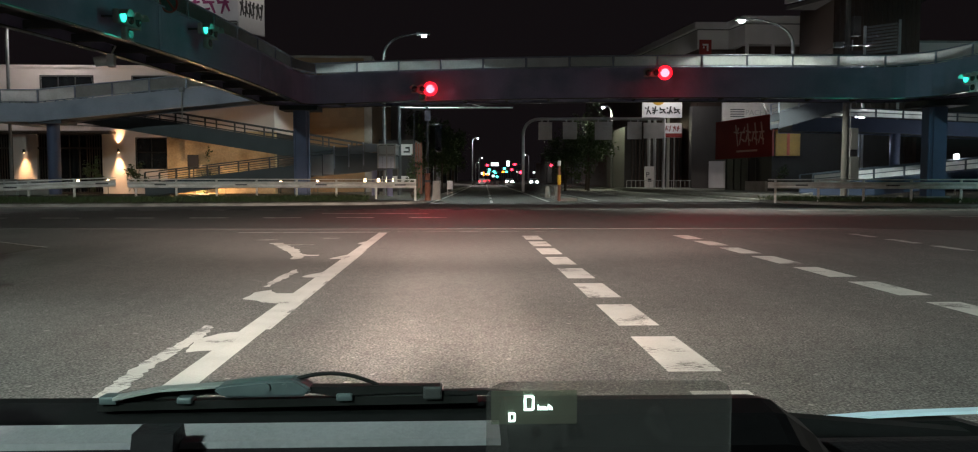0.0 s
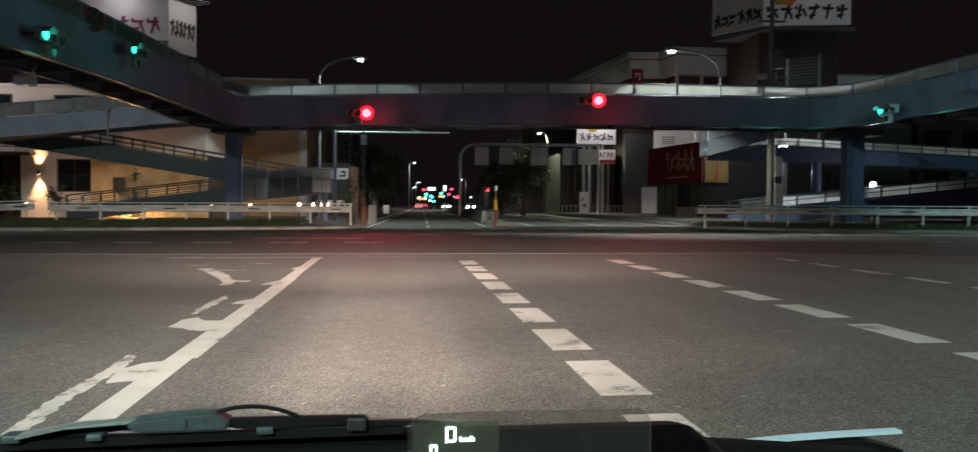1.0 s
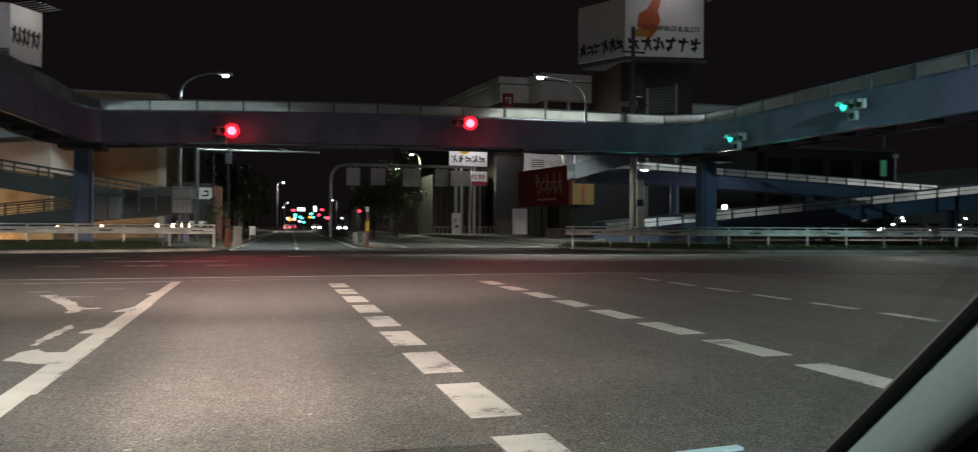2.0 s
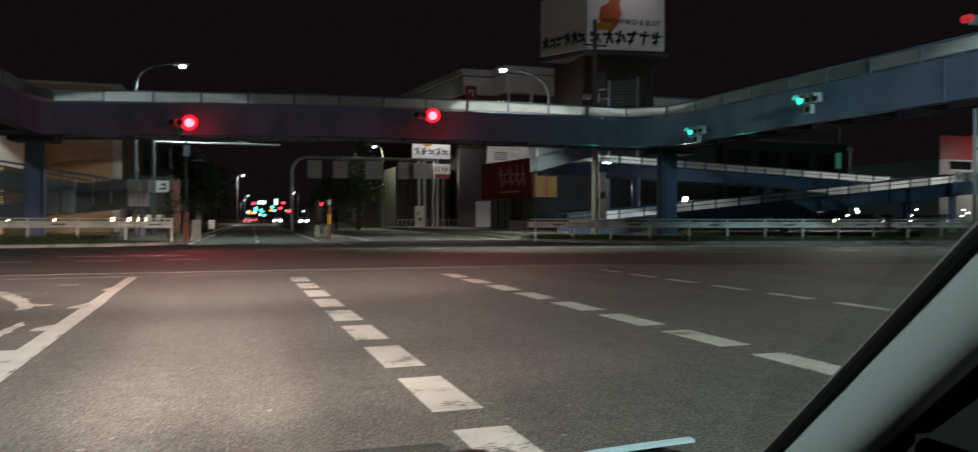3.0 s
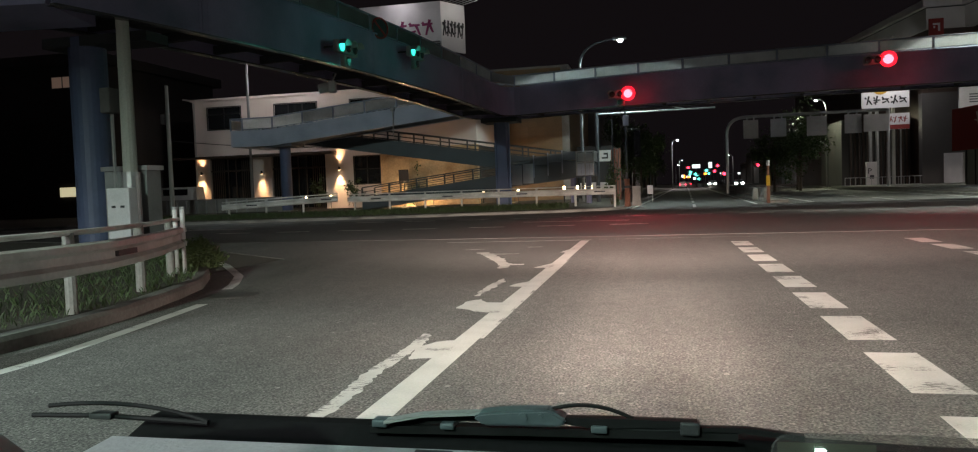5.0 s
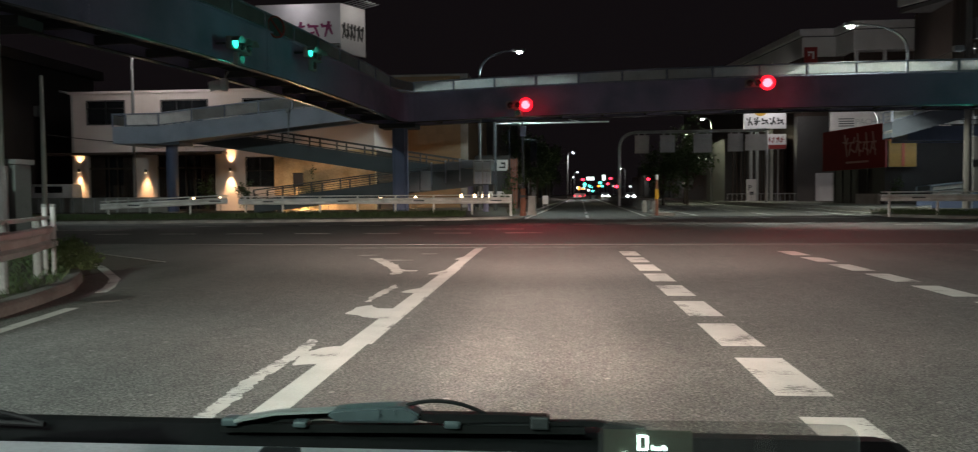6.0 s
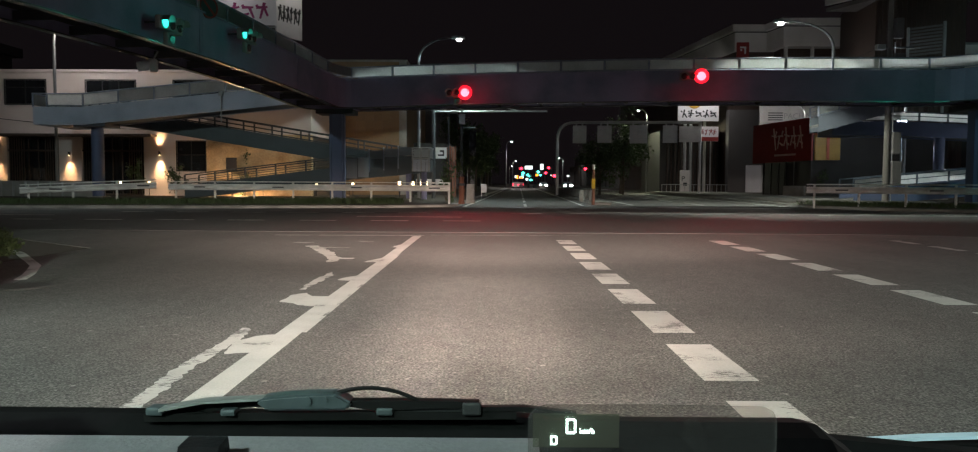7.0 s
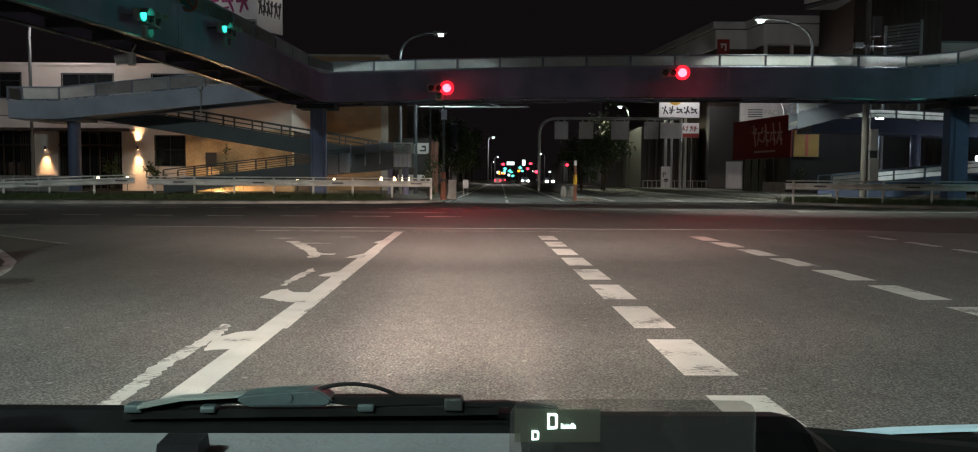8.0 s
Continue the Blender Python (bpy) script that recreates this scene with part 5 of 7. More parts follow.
# billboard tower
tower = thing("billboard_tower", "brown ribbed tower carrying a large two-sided white billboard", "billboard")
part("shaft", prism([(29.4, 60.83), (36.0, 60.2), (37, 68), (30.0, 68.4)], 0.2, 16.0), BROWN_CLAD, tower)
for k in range(18):
    x = 29.5 + 0.36 * k
    y = 61.0 - 0.8 * (x - 27.6) / 8.4 - 0.04
    part("rib", boxes((x, x + 0.1, y - 0.03, y + 0.05, 0.2, 15.9)), BROWN_CLAD, tower)
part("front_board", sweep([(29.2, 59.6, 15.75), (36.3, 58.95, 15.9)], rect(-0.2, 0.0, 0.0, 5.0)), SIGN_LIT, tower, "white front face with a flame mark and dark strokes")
part("side_board", sweep([(27.0, 64.6, 15.9), (29.2, 59.6, 15.75)], rect(-0.2, 0.0, 0.0, 5.0)), SIGN_WHITE, tower, "white side face, coloured duller as if in shade")
part("board_base", prism([(29.3, 59.8), (36.8, 59.1), (37.2, 65), (27.2, 64.8)], 15.45, 15.75), GREY_WALL, tower)
fd = Vector((7.7, -0.7, 0.15)).normalized()


def on_front(u, h, w, t, mat, name="sign_stroke", lift=0.02):
    p0 = Vector((29.2, 59.6 - lift, 15.75)) + fd * u
    p1 = p0 + fd * w
    part(name, sweep([p0, p1], rect(-0.02, 0.02, h, h + t)), mat, tower)


brush(tower, lambda u, h, out: Vector((29.2, 59.6 - out, 15.75)) + fd * u + Vector((0, 0, h)), 0.15, 7.0, 0.45, 1.65, 6, SIGN_BLACK, 9, 0.27, 0.03)
ang = math.atan2(fd.y, fd.x)
lettering("PACHINKO & SLOT", 0.62, SIGN_BLACK, tower, Matrix.Translation(Vector((29.2, 59.55, 18.15)) + fd * 4.1) @ Matrix.Rotation(ang, 4, "Z") @ Matrix.Rotation(radians(90), 4, "X"), label="dark letters", depth=0.02)
bm = bmesh.new()
flame_pts = [(1.5, 1.7), (2.2, 1.5), (2.8, 2.2), (3.1, 3.1), (2.9, 3.9), (3.2, 4.9), (2.4, 4.9), (1.9, 4.0), (1.2, 3.6), (1.05, 2.6)]
bv = [bm.verts.new(Vector((29.2, 59.57, 15.75)) + fd * u + Vector((0, 0, h))) for u, h in flame_pts]
bm.faces.new(bv)
ext = bmesh.ops.extrude_face_region(bm, geom=list(bm.faces))
bmesh.ops.translate(bm, verts=[v for v in ext["geom"] if isinstance(v, bmesh.types.BMVert)], vec=(0, -0.03, 0))
part("flame_mark", bm, FLAME, tower)
on_front(0.9, 1.65, 1.2, 0.6, SIGN_YELLOW, "flame_base", 0.045)
sd = (Vector((29.2, 59.6, 15.75)) - Vector((27.0, 64.6, 15.9))).normalized()
brush(tower, lambda u, h, out: Vector((27.0 - 0.92 * out, 64.6 - 0.4 * out, 15.9)) + sd * u + Vector((0, 0, h)), 0.2, 5.3, 0.5, 1.65, 6, SIGN_BLACK, 12, 0.27, 0.03)
part("lamp_arm", tubes(([(29.0, 60.0, 20.9), (27.5, 58.6, 21.2)], 0.05, 6), ([(36.8, 59.2, 20.9), (37.6, 58.2, 21.1)], 0.05, 6)), GALV, tower)
lamp("billboard_lamp", "AREA", (33, 56.5, 21.8), 28, (1, 0.95, 0.93), (33, 59.3, 18.0), 1.5)
block = thing("plain_block_building", "plain beige block behind the tower", "building")
part("wall", boxes((36.2, 44, 62, 74, 10.2, 12.3)), PLASTER, block)
# lower storeys take the dark cladding colour, to look unlit
part("darkened_lower_wall", boxes((36.3, 43.9, 62.1, 74, 0.2, 10.2)), DARK_WALL, block)
part("roof_edge", boxes((36.1, 44.1, 61.9, 74.1, 12.3, 12.45)), CONCRETE, block)
screen = thing("louvre_screen", "beige slatted screen panel beside the tower", "screen")
for k in range(9):
    part("slat", sweep([(30.2, 57.5, 10.6 + 0.24 * k), (32.3, 56.6, 10.75 + 0.24 * k)], rect(-0.03, 0.03, 0, 0.14)), GREY_WALL, screen)
part("screen_post", boxes((32.25, 32.4, 56.5, 56.65, 0.2, 13.0)), GALV, screen)
part("screen_post", boxes((30.1, 30.25, 57.4, 57.55, 0.2, 12.7)), GALV, screen)

# dark offices behind the right ramps
office = thing("dark_office", "dark low building with shaded bays and one green-lit window", "building")
part("wall", boxes((54, 72, 75, 90, 0.2, 10.3)), DARK_WALL, office)
part("roof_edge", boxes((53.8, 72.2, 74.8, 90.2, 10.3, 10.6)), GREY_WALL, office)
for k in range(4):
    part("bay", boxes((54.6 + 4.2 * k, 57.6 + 4.2 * k, 74.9, 75.02, 0.4, 9.2)), GLASS, office)
part("green_window", boxes((69.9, 70.7, 74.8, 74.9, 7.4, 9.3)), glow("green_window_light", (0.15, 0.6, 0.35), 0.1), office, "green-lit narrow window")
part("roof_mast", tubes(([(71.5, 76, 10.5), (71.5, 76, 13)], 0.12, 8)), GALV, office)
store = thing("roadside_store", "white shop with a red and white sign band", "building")
part("wall", boxes((104, 130, 90, 110, 0.2, 10.5)), WHITE_WALL, store)
part("red_band", boxes((103.8, 110.6, 89.8, 90.0, 10.5, 14.2)), SIGN_RED, store)
part("white_band", boxes((110.6, 130, 89.8, 90.0, 10.5, 14.4)), SIGN_LIT, store)
for k in range(6):
    part("sign_stroke", boxes((111.2 + 2.6 * k, 113.2 + 2.6 * k, 89.7, 89.8, 12.2, 12.6), (112 + 2.6 * k, 112.5 + 2.6 * k, 89.68, 89.8, 11.2, 13.4)), SIGN_BLACK, store)
window(store, 106, 110.6, 9.0, 10.3, 89.95, 1)
# assumed arm for an area lamp added to brighten the store
part("fill_lamp_arm", tubes(([(112, 90, 9.4), (112, 82.3, 10.2)], 0.06, 6)), GALV, store)
lamp("store_fill", "AREA", (112, 82, 10), 450, LED, (112, 90, 8), 4)

# house and van beyond the near-left corner
house = thing("dark_house", "dark two-storey house with one faintly lit window", "building")
part("wall", boxes((-58, -37.5, 46, 60, 0.2, 10.8)), DARK_WALL, house)
part("roof", prism([(-58.6, 45.4), (-37, 45.4), (-37, 60.6), (-58.6, 60.6)], 10.8, 11.5), DARK_WALL, house)
window(house, -41.2, -39.3, 9.2, 10.1, 45.98, 1, lit=glow("dim_window_light", (0.9, 0.6, 0.45), 0.08))
part("shop_light_panel", boxes((-40.9, -38.8, 45.9, 45.98, 1.75, 2.4)), glow("yellow_panel_light", (1, 0.9, 0.55), 0.55), house, "yellow-lit low window")
wall_l = thing("low_block_wall", "low grey block wall along the far pavement", "wall")
part("wall", boxes((-37, -24.5, 46.6, 46.8, 0.2, 1.25)), CONCRETE, wall_l)
for k in range(16):
    part("picket", boxes((-36.8 + 0.75 * k, -36.72 + 0.75 * k, 46.5, 46.6, 0.25, 1.2)), GALV, wall_l)


# ---- vehicles ----


def car(name, at, turn, paint, label, van=False, lights=None, tail=None):
    """A parked or distant car: body with cabin, windows, wheels and lamps. It faces +y before turning."""
    c = thing(name, label, "car", "vehicles", pose(*at, 0, 0, turn))
    L, W, H, hood = (3.4, 1.48, 1.9, 0.35) if van else (4.1, 1.7, 1.5, 1.05)
    prof = [(-L / 2, 0.3), (-L / 2, 0.95), (-L / 2 + 0.08, 1.0), (-L / 2 + (0.12 if van else 0.55), H), (L / 2 - hood - (0.35 if van else 0.75), H), (L / 2 - hood, 1.0), (L / 2 - 0.12, 0.86), (L / 2, 0.6), (L / 2, 0.3)]
    bm = bmesh.new()
    rows = []
    for x, k in ((-W / 2, 0.93), (-W / 2 + 0.07, 1.0), (W / 2 - 0.07, 1.0), (W / 2, 0.93)):
        rows.append([bm.verts.new((x * (1 if z < 1.05 else 0.86), y * (1 if k == 1 else 0.985), z if k == 1 else 0.3 + (z - 0.3) * 0.97)) for y, z in prof])
    for u, v in zip(rows, rows[1:]):
        for q in range(len(prof)):
            bm.faces.new((u[q], u[(q + 1) % len(prof)], v[(q + 1) % len(prof)], v[q]))
    bm.faces.new(rows[0])
    bm.faces.new(rows[-1][::-1])
    part("body", bm, paint, c)
    for s in (-1, 1):
        part("side_window", sweep([(s * W * 0.452, -L / 2 + 0.75, 1.08), (s * W * 0.452, L / 2 - hood - 0.55, 1.08)], rect(-0.03, 0.03, 0, H - 1.22)), GLASS, c)
        for y in (-L / 2 + 0.7, L / 2 - 0.75):
            w = part("wheel", tubes(([(s * (W / 2 - 0.18), y, 0.3), (s * (W / 2 + 0.01), y, 0.3)], 0.3, 18)), RUBBER, c)
            part("rim", tubes(([(s * (W / 2 - 0.05), y, 0.3), (s * (W / 2 + 0.02), y, 0.3)], 0.19, 12)), GALV, w)
        part("headlight", rbox(s * 0.6 - (0.24 if lights else 0.16), s * 0.6 + (0.24 if lights else 0.16), L / 2 - 0.12, L / 2 + 0.02, 0.6, 0.96 if lights else 0.76, 0.03), lights or GALV, c)
        part("tail_light", rbox(s * 0.62 - 0.13, s * 0.62 + 0.13, -L / 2 - 0.02, -L / 2 + 0.1, 0.72, 0.98, 0.03), tail or SIGN_RED, c)
    part("windscreen", sweep([(-W * 0.4, L / 2 - hood - 0.32, 1.12), (W * 0.4, L / 2 - hood - 0.32, 1.12)], rect(-0.02, 0.02, 0, H - 1.25)), GLASS, c)
    return c


car("parked_van", (-33.4, 48.5, 0.25), 100, CAR_WHITE, "white boxy van parked by the low wall", True)
for x, y, turn, lit, tail in ((4.9, 190, -2, None, FAR_RED), (5.4, 204, -2, None, FAR_RED), (6.4, 232, -2, None, FAR_RED), (11.0, 180, 178, FAR_WHITE, None), (11.9, 192, 178, FAR_WHITE, None), (12.5, 203, 178, FAR_WHITE, None), (13.2, 215, 178, FAR_WHITE, None), (14.9, 160, 178, FAR_WHITE, None), (8.6, 260, -2, None, FAR_RED)):
    car("distant_car", (x, y, 0), turn, CAR_SILVER if lit else CAR_WHITE, "distant car with its headlights on" if lit else "distant car with red tail lights glowing", False, lit, tail)
for k, (x, y) in enumerate(((57, 58), (61, 60), (66, 59), (71, 61), (76, 60))):
    car("parked_car", (x, y, 0.3), 30 + 25 * k, CAR_SILVER, "parked car in the lot with lamps glinting", False, FAR_WHITE if k % 2 == 0 else None, None)

# ---- poles, masts, gantry, signs ----
arm = mast("sign_mast", "dark mast with a long horizontal arm over the far road", "mast", "", [(-3.88, 48, 0.25), (-3.86, 48, 5.75)], 0.13, 0.11, STEEL_DARK)
part("arm", tubes(([(-3.9, 48, 5.62), (3.15, 48, 5.66)], 0.06, 8, 0.045)), GALV, arm)
part("brace", tubes(([(1.6, 48, 5.64), (0.2, 48, 5.95)], 0.025, 6)), GALV, arm)
p2 = mast("signal_post", "dark post with a control box and a narrow hanging sign", "mast", "", [(-2.05, 46.2, 0.25), (-2.05, 46.2, 5.6)], 0.08, 0.07, STEEL_DARK)
part("control_box", rbox(-2.2, -1.85, 46.0, 46.2, 4.7, 5.3, 0.02), HOUSING, p2)
part("hanging_sign", boxes((-1.6, -1.2, 46.16, 46.22, 2.85, 4.4)), GLASS, p2)
part("sign_arm", tubes(([(-2.05, 46.2, 4.5), (-1.2, 46.2, 4.5)], 0.025, 6)), STEEL_DARK, p2)
mast("slim_pole", "slim dark pole at the pavement edge", "mast", "", [(-2.75, 44.8, 0.25), (-2.75, 44.8, 5.0)], 0.06, 0.05, STEEL_DARK)

gantry = thing("sign_gantry", "grey pipe gantry over the road with the backs of panels", "gantry")
GY = 72.0
part("frame_pipe", tubes(([(5.7, GY, 0.1), (5.7, GY, 5.2)] + bezier((5.7, GY, 5.3), (5.72, GY, 6.85), (7.4, GY, 6.86), 8) + [(18.9, GY, 6.9)], 0.14, 12)), GALV, gantry)
part("end_post", tubes(([(18.9, GY, 0.2), (18.9, GY, 6.95)], 0.16, 12)), GALV, gantry)
for x0, x1, z0, z1 in ((7.1, 8.35, 4.92, 6.55), (9.37, 10.67, 4.98, 6.55), (12.35, 13.95, 4.93, 6.6), (15.4, 16.75, 4.99, 6.6)):
    part("panel_back", boxes((x0, x1, GY - 0.3, GY - 0.26, z0, z1)), SIGN_BACK, gantry)
    for f in (0.25, 0.5, 0.75):
        part("stiffening_rib", boxes((x0, x1, GY - 0.34, GY - 0.3, z0 + (z1 - z0) * f - 0.04, z0 + (z1 - z0) * f + 0.04)), GALV, gantry)
    for hx in (x0 + 0.34, x1 - 0.34):
        part("hanger", boxes((hx - 0.04, hx + 0.04, GY - 0.26, GY + 0.05, z1 - 0.3, z1 + 0.3)), GALV, gantry)
part("wide_panel_back", boxes((16.87, 18.8, GY - 0.5, GY - 0.45, 5.05, 6.5)), SIGN_BACK, gantry)

pylon = thing("roadside_sign", "white roadside shop sign with dark strokes on two steel posts", "sign")
SY = 86.0
part("upper_board", boxes((20.15, 24.6, SY, SY + 0.3, 8.15, 13.5)), SIGN_LIT, pylon)
part("lower_board", boxes((22.45, 24.6, SY, SY + 0.3, 5.95, 7.55)), SIGN_LIT, pylon)
part("lower_band", boxes((22.45, 24.6, SY - 0.03, SY, 5.95, 6.4)), SIGN_RED, pylon)
part("round_mark", tubes(([(21.9, SY - 0.04, 10.3), (21.9, SY, 10.3)], 0.8, 20)), SIGN_YELLOW, pylon)
brush(pylon, lambda u, h, out: Vector((20.15 + u, SY - out, 8.15 + h)), 0.2, 4.25, 0.35, 1.25, 5, SIGN_BLACK, 31, 0.17, 0.05)
brush(pylon, lambda u, h, out: Vector((22.45 + u, SY - out, 5.95 + h)), 0.15, 2.0, 0.65, 1.3, 4, SIGN_RED, 33, 0.1, 0.035)
for x in (20.95, 21.6):
    part("post", tubes(([(x, SY + 0.15, 0.2), (x, SY + 0.15, 8.2)], 0.17, 10)), GALV, pylon)
part("ticket_box", rbox(20.4, 21.4, SY - 0.5, SY - 0.1, 0.2, 2.7, 0.04), SIGN_WHITE, pylon)
lettering("P", 0.8, STEEL_DARK, pylon, pose(20.68, SY - 0.52, 1.75, 90), label="dark letter on the box")
part("box_mark", boxes((20.7, 21.1, SY - 0.53, SY - 0.5, 1.0, 1.35)), STEEL_DARK, pylon)
# unseen area lamp added to brighten the sign's face
lamp("roadside_sign_fill", "AREA", (22.4, SY - 3, 12.5), 240, (1, 0.97, 0.97), (22.4, SY, 9.0), 1.5)


def utility_pole(x, y, h, label, extras=(), r=0.17, mat=POLE_CONCRETE):
    u = mast("utility_pole", label, "utility pole", "utility poles", [(x, y, 0.1), (x, y, h)], r, r * 0.65, mat, 14)
    for dx0, dx1, z0, z1 in extras:
        part("equipment_box", rbox(x + dx0, x + dx1, y - 0.3, y + 0.05, z0, z1, 0.03), GREY_WALL, u)
    return u


up = utility_pole(21.6, 43.0, 13.5, "concrete utility pole, darkened in colour as shaded, with metal boxes clamped to it", ((0.2, 0.62, 2.9, 4.1), (0.2, 0.7, 1.2, 2.5), (0.18, 0.6, 9.2, 10.3), (0.16, 0.7, 7.6, 8.4)), 0.18, SHADED_POLE)
part("cross_arm", boxes((20.9, 22.9, 42.95, 43.05, 8.7, 8.78)), STEEL_DARK, up)
part("cross_arm", boxes((20.8, 22.4, 42.95, 43.05, 11.9, 12.0)), STEEL_DARK, up)
part("floodlight", rbox(20.7, 21.2, 42.6, 42.9, 8.55, 8.85, 0.05), HOUSING, up)
part("conduit", tubes(([(21.83, 42.9, 0.2), (21.83, 42.9, 9.0)], 0.035, 6)), GALV, up)
up2 = utility_pole(23.4, SY + 1.2, 15.5, "concrete utility pole with cable brackets", ((0.1, 0.5, 8.2, 9.2),), 0.2)
part("cross_arm", boxes((22.6, 24.4, SY + 1.1, SY + 1.2, 9.6, 9.7)), GALV, up2)
part("cross_arm", boxes((22.8, 24.3, SY + 1.1, SY + 1.2, 8.4, 8.5)), GALV, up2)
part("side_pipe", tubes(([(24.1, SY + 1.2, 0.2), (24.1, SY + 1.2, 5.6)] + bezier((24.1, SY + 1.2, 5.7), (24.1, SY + 1.2, 6.5), (23.5, SY + 1.2, 6.5), 5), 0.07, 8)), GALV, up2)
utility_pole(-29.4, 42.0, 8.25, "slim concrete pole with a small meter box", ((-0.32, -0.06, 5.9, 6.5),), 0.15)
near_pole = utility_pole(-11.55, 15.0, 11.5, "stout concrete pole beside grey control cabinets", ((-0.45, -0.2, 3.2, 3.75),), 0.165)
part("conduit", tubes(([(-11.9, 14.95, 0.2), (-11.9, 14.95, 3.3)], 0.04, 6)), GALV, near_pole)
part("lower_sleeve", tubes(([(-11.55, 15.0, 0.15), (-11.55, 15.0, 1.9)], 0.205, 14)), GALV, near_pole)
cab = thing("control_cabinet", "grey roadside control cabinet on a concrete plinth", "cabinet", "control cabinets", (-11.88, 15.5, 0.2))
part("body", rbox(-0.55, 0.55, -0.25, 0.25, 0.12, 1.75, 0.02), HOUSING, cab)
part("lid", boxes((-0.6, 0.6, -0.3, 0.3, 1.75, 1.85)), GALV, cab)
part("plinth", boxes((-0.58, 0.58, -0.28, 0.28, 0, 0.12)), CONCRETE, cab)
cab2 = thing("control_cabinet", "small pale control box clamped low on the pole", "cabinet", "control cabinets", (-11.55, 14.65, 0.2))
part("body", rbox(-0.26, 0.3, -0.14, 0.14, 0.25, 1.35, 0.03), PALE_HOUSING, cab2)
for lx in (-0.08, 0.14):
    part("latch", boxes((lx - 0.04, lx + 0.04, -0.17, -0.14, 0.92, 0.97)), STEEL_DARK, cab2)
for px, py in ((37.4, 30.2), (38.9, 30.6)):
    mast("slim_pole", "slim grey pole beside the aged guard rail", "mast", "slim poles", [(px, py, 0.25), (px, py, 7.6)], 0.11, 0.09, GALV)
sig_r = mast("signal_mast", "signal mast with a hooded lamp box on a curved arm", "mast", "", [(30.9, 23.6, 0.0), (30.9, 23.6, 8.6)] + bezier((30.9, 23.6, 8.7), (30.9, 23.6, 9.4), (30.2, 23.8, 9.5), 5), 0.1, 0.06, GALV)
part("lamp_box", rbox(29.2, 30.4, 23.7, 23.95, 9.3, 9.7, 0.06), HOUSING, sig_r)
part("red_visor", tubes(([(29.15, 23.8, 9.55), (28.75, 23.75, 9.45)], 0.17, 12)), glow("red_visor_light", (1, 0.05, 0.06), 0.3), sig_r)
stump = thing("timber_post", "stout weathered brown post wrapped at the guard rail's end", "post", at=(-1.8, 40.3, 0.12))
part("post", tubes(([(0, 0, 0), (0.02, 0, 0.7), (0, 0, 1.42)], 0.17, 12, 0.15)), BROWN_POST, stump)
part("band", tubes(([(0, 0, 0.95), (0, 0, 1.08)], 0.185, 12)), STEEL_DARK, stump)
wall_end = thing("barrier_block", "low pale concrete barrier block behind the rail's end", "barrier", at=(-1.4, 43.0, 0.1))
part("block", upright([(-0.24, 0), (0.24, 0), (0.2, 0.5), (0.2, 1.05), (-0.2, 1.05), (-0.2, 0.5)], -0.9, 0.9), CONCRETE, wall_end)
small_sign = thing("pavement_sign", "small pale sign plate on two short legs beside the far road", "sign", at=(-0.78, 50.0, 0.1))
part("plate", rbox(-0.18, 0.18, -0.02, 0.02, 0.5, 1.05, 0.01), SIGN_BACK, small_sign)
for lx in (-0.14, 0.14):
    part("leg", tubes(([(lx, 0, 0), (lx, 0, 0.5)], 0.015, 6)), GALV, small_sign)
for mx in (-0.32, 0.32):
    nose = thing("median_bollard", "short rounded concrete bollard on the median's nose", "bollard", "median bollards", (5.4 + 0.6 * (mx > 0) - 0.3, 46.0, 0.14))
    part("body", tubes(([(0, 0, 0), (0, 0, 0.5), (0, 0, 0.62), (0, 0, 0.68)], 0.16, 14, 0.09)), KERB, nose)
yp = thing("marker_post", "yellow reflective marker post on a dark rubber base", "post", at=(5.52, 43.75, 0.0))
part("base", tubes(([(0, 0, 0), (0, 0, 0.3), (0, 0, 0.95)], 0.1, 12, 0.085)), BROWN_POST, yp)
part("sleeve", tubes(([(0, 0, 0.93), (0, 0, 1.48)], 0.105, 12)), YELLOW, yp)
part("upper_pole", tubes(([(0, 0, 1.45), (0, 0, 2.05)], 0.07, 12)), BROWN_POST, yp)
part("cap_lamp", tubes(([(0, 0, 2.0), (0, 0, 2.28)], 0.09, 12)), SIGN_WHITE, yp)
flood = thing("floodlight_post", "bright white floodlight on a short post behind the bridge column", "floodlight", at=(30.0, 46.0, 0.2))
part("post", tubes(([(0, 0, 0), (0, 0, 2.3)], 0.05, 8)), GALV, flood)
part("lamp", rbox(-0.14, 0.14, -0.1, 0.05, 2.3, 2.55, 0.05), WHITE_LIT, flood)
lamp("floodlight_beam", "POINT", (30.0, 45.7, 2.42), 45, LED, None, 0.12)
# floodlights added beyond the right ramps, to light the panels from behind
wall_pack = thing("panel_fill_light", "added floodlight on a short mast turned to the ramp", "floodlight", at=(27.4, 52.6, 0.2))
part("mast", tubes(([(0, 0, 0), (0, 0, 5.2)], 0.06, 8)), GALV, wall_pack)
part("lamp", rbox(-0.25, 0.25, -0.12, 0.1, 5.1, 5.5, 0.05), WHITE_LIT, wall_pack)
lamp("panel_fill_beam", "SPOT", (27.4, 52.4, 5.4), 16000, (0.92, 1, 0.98), (26.8, 47.2, 5.2), 0.12, 66, 0.5)
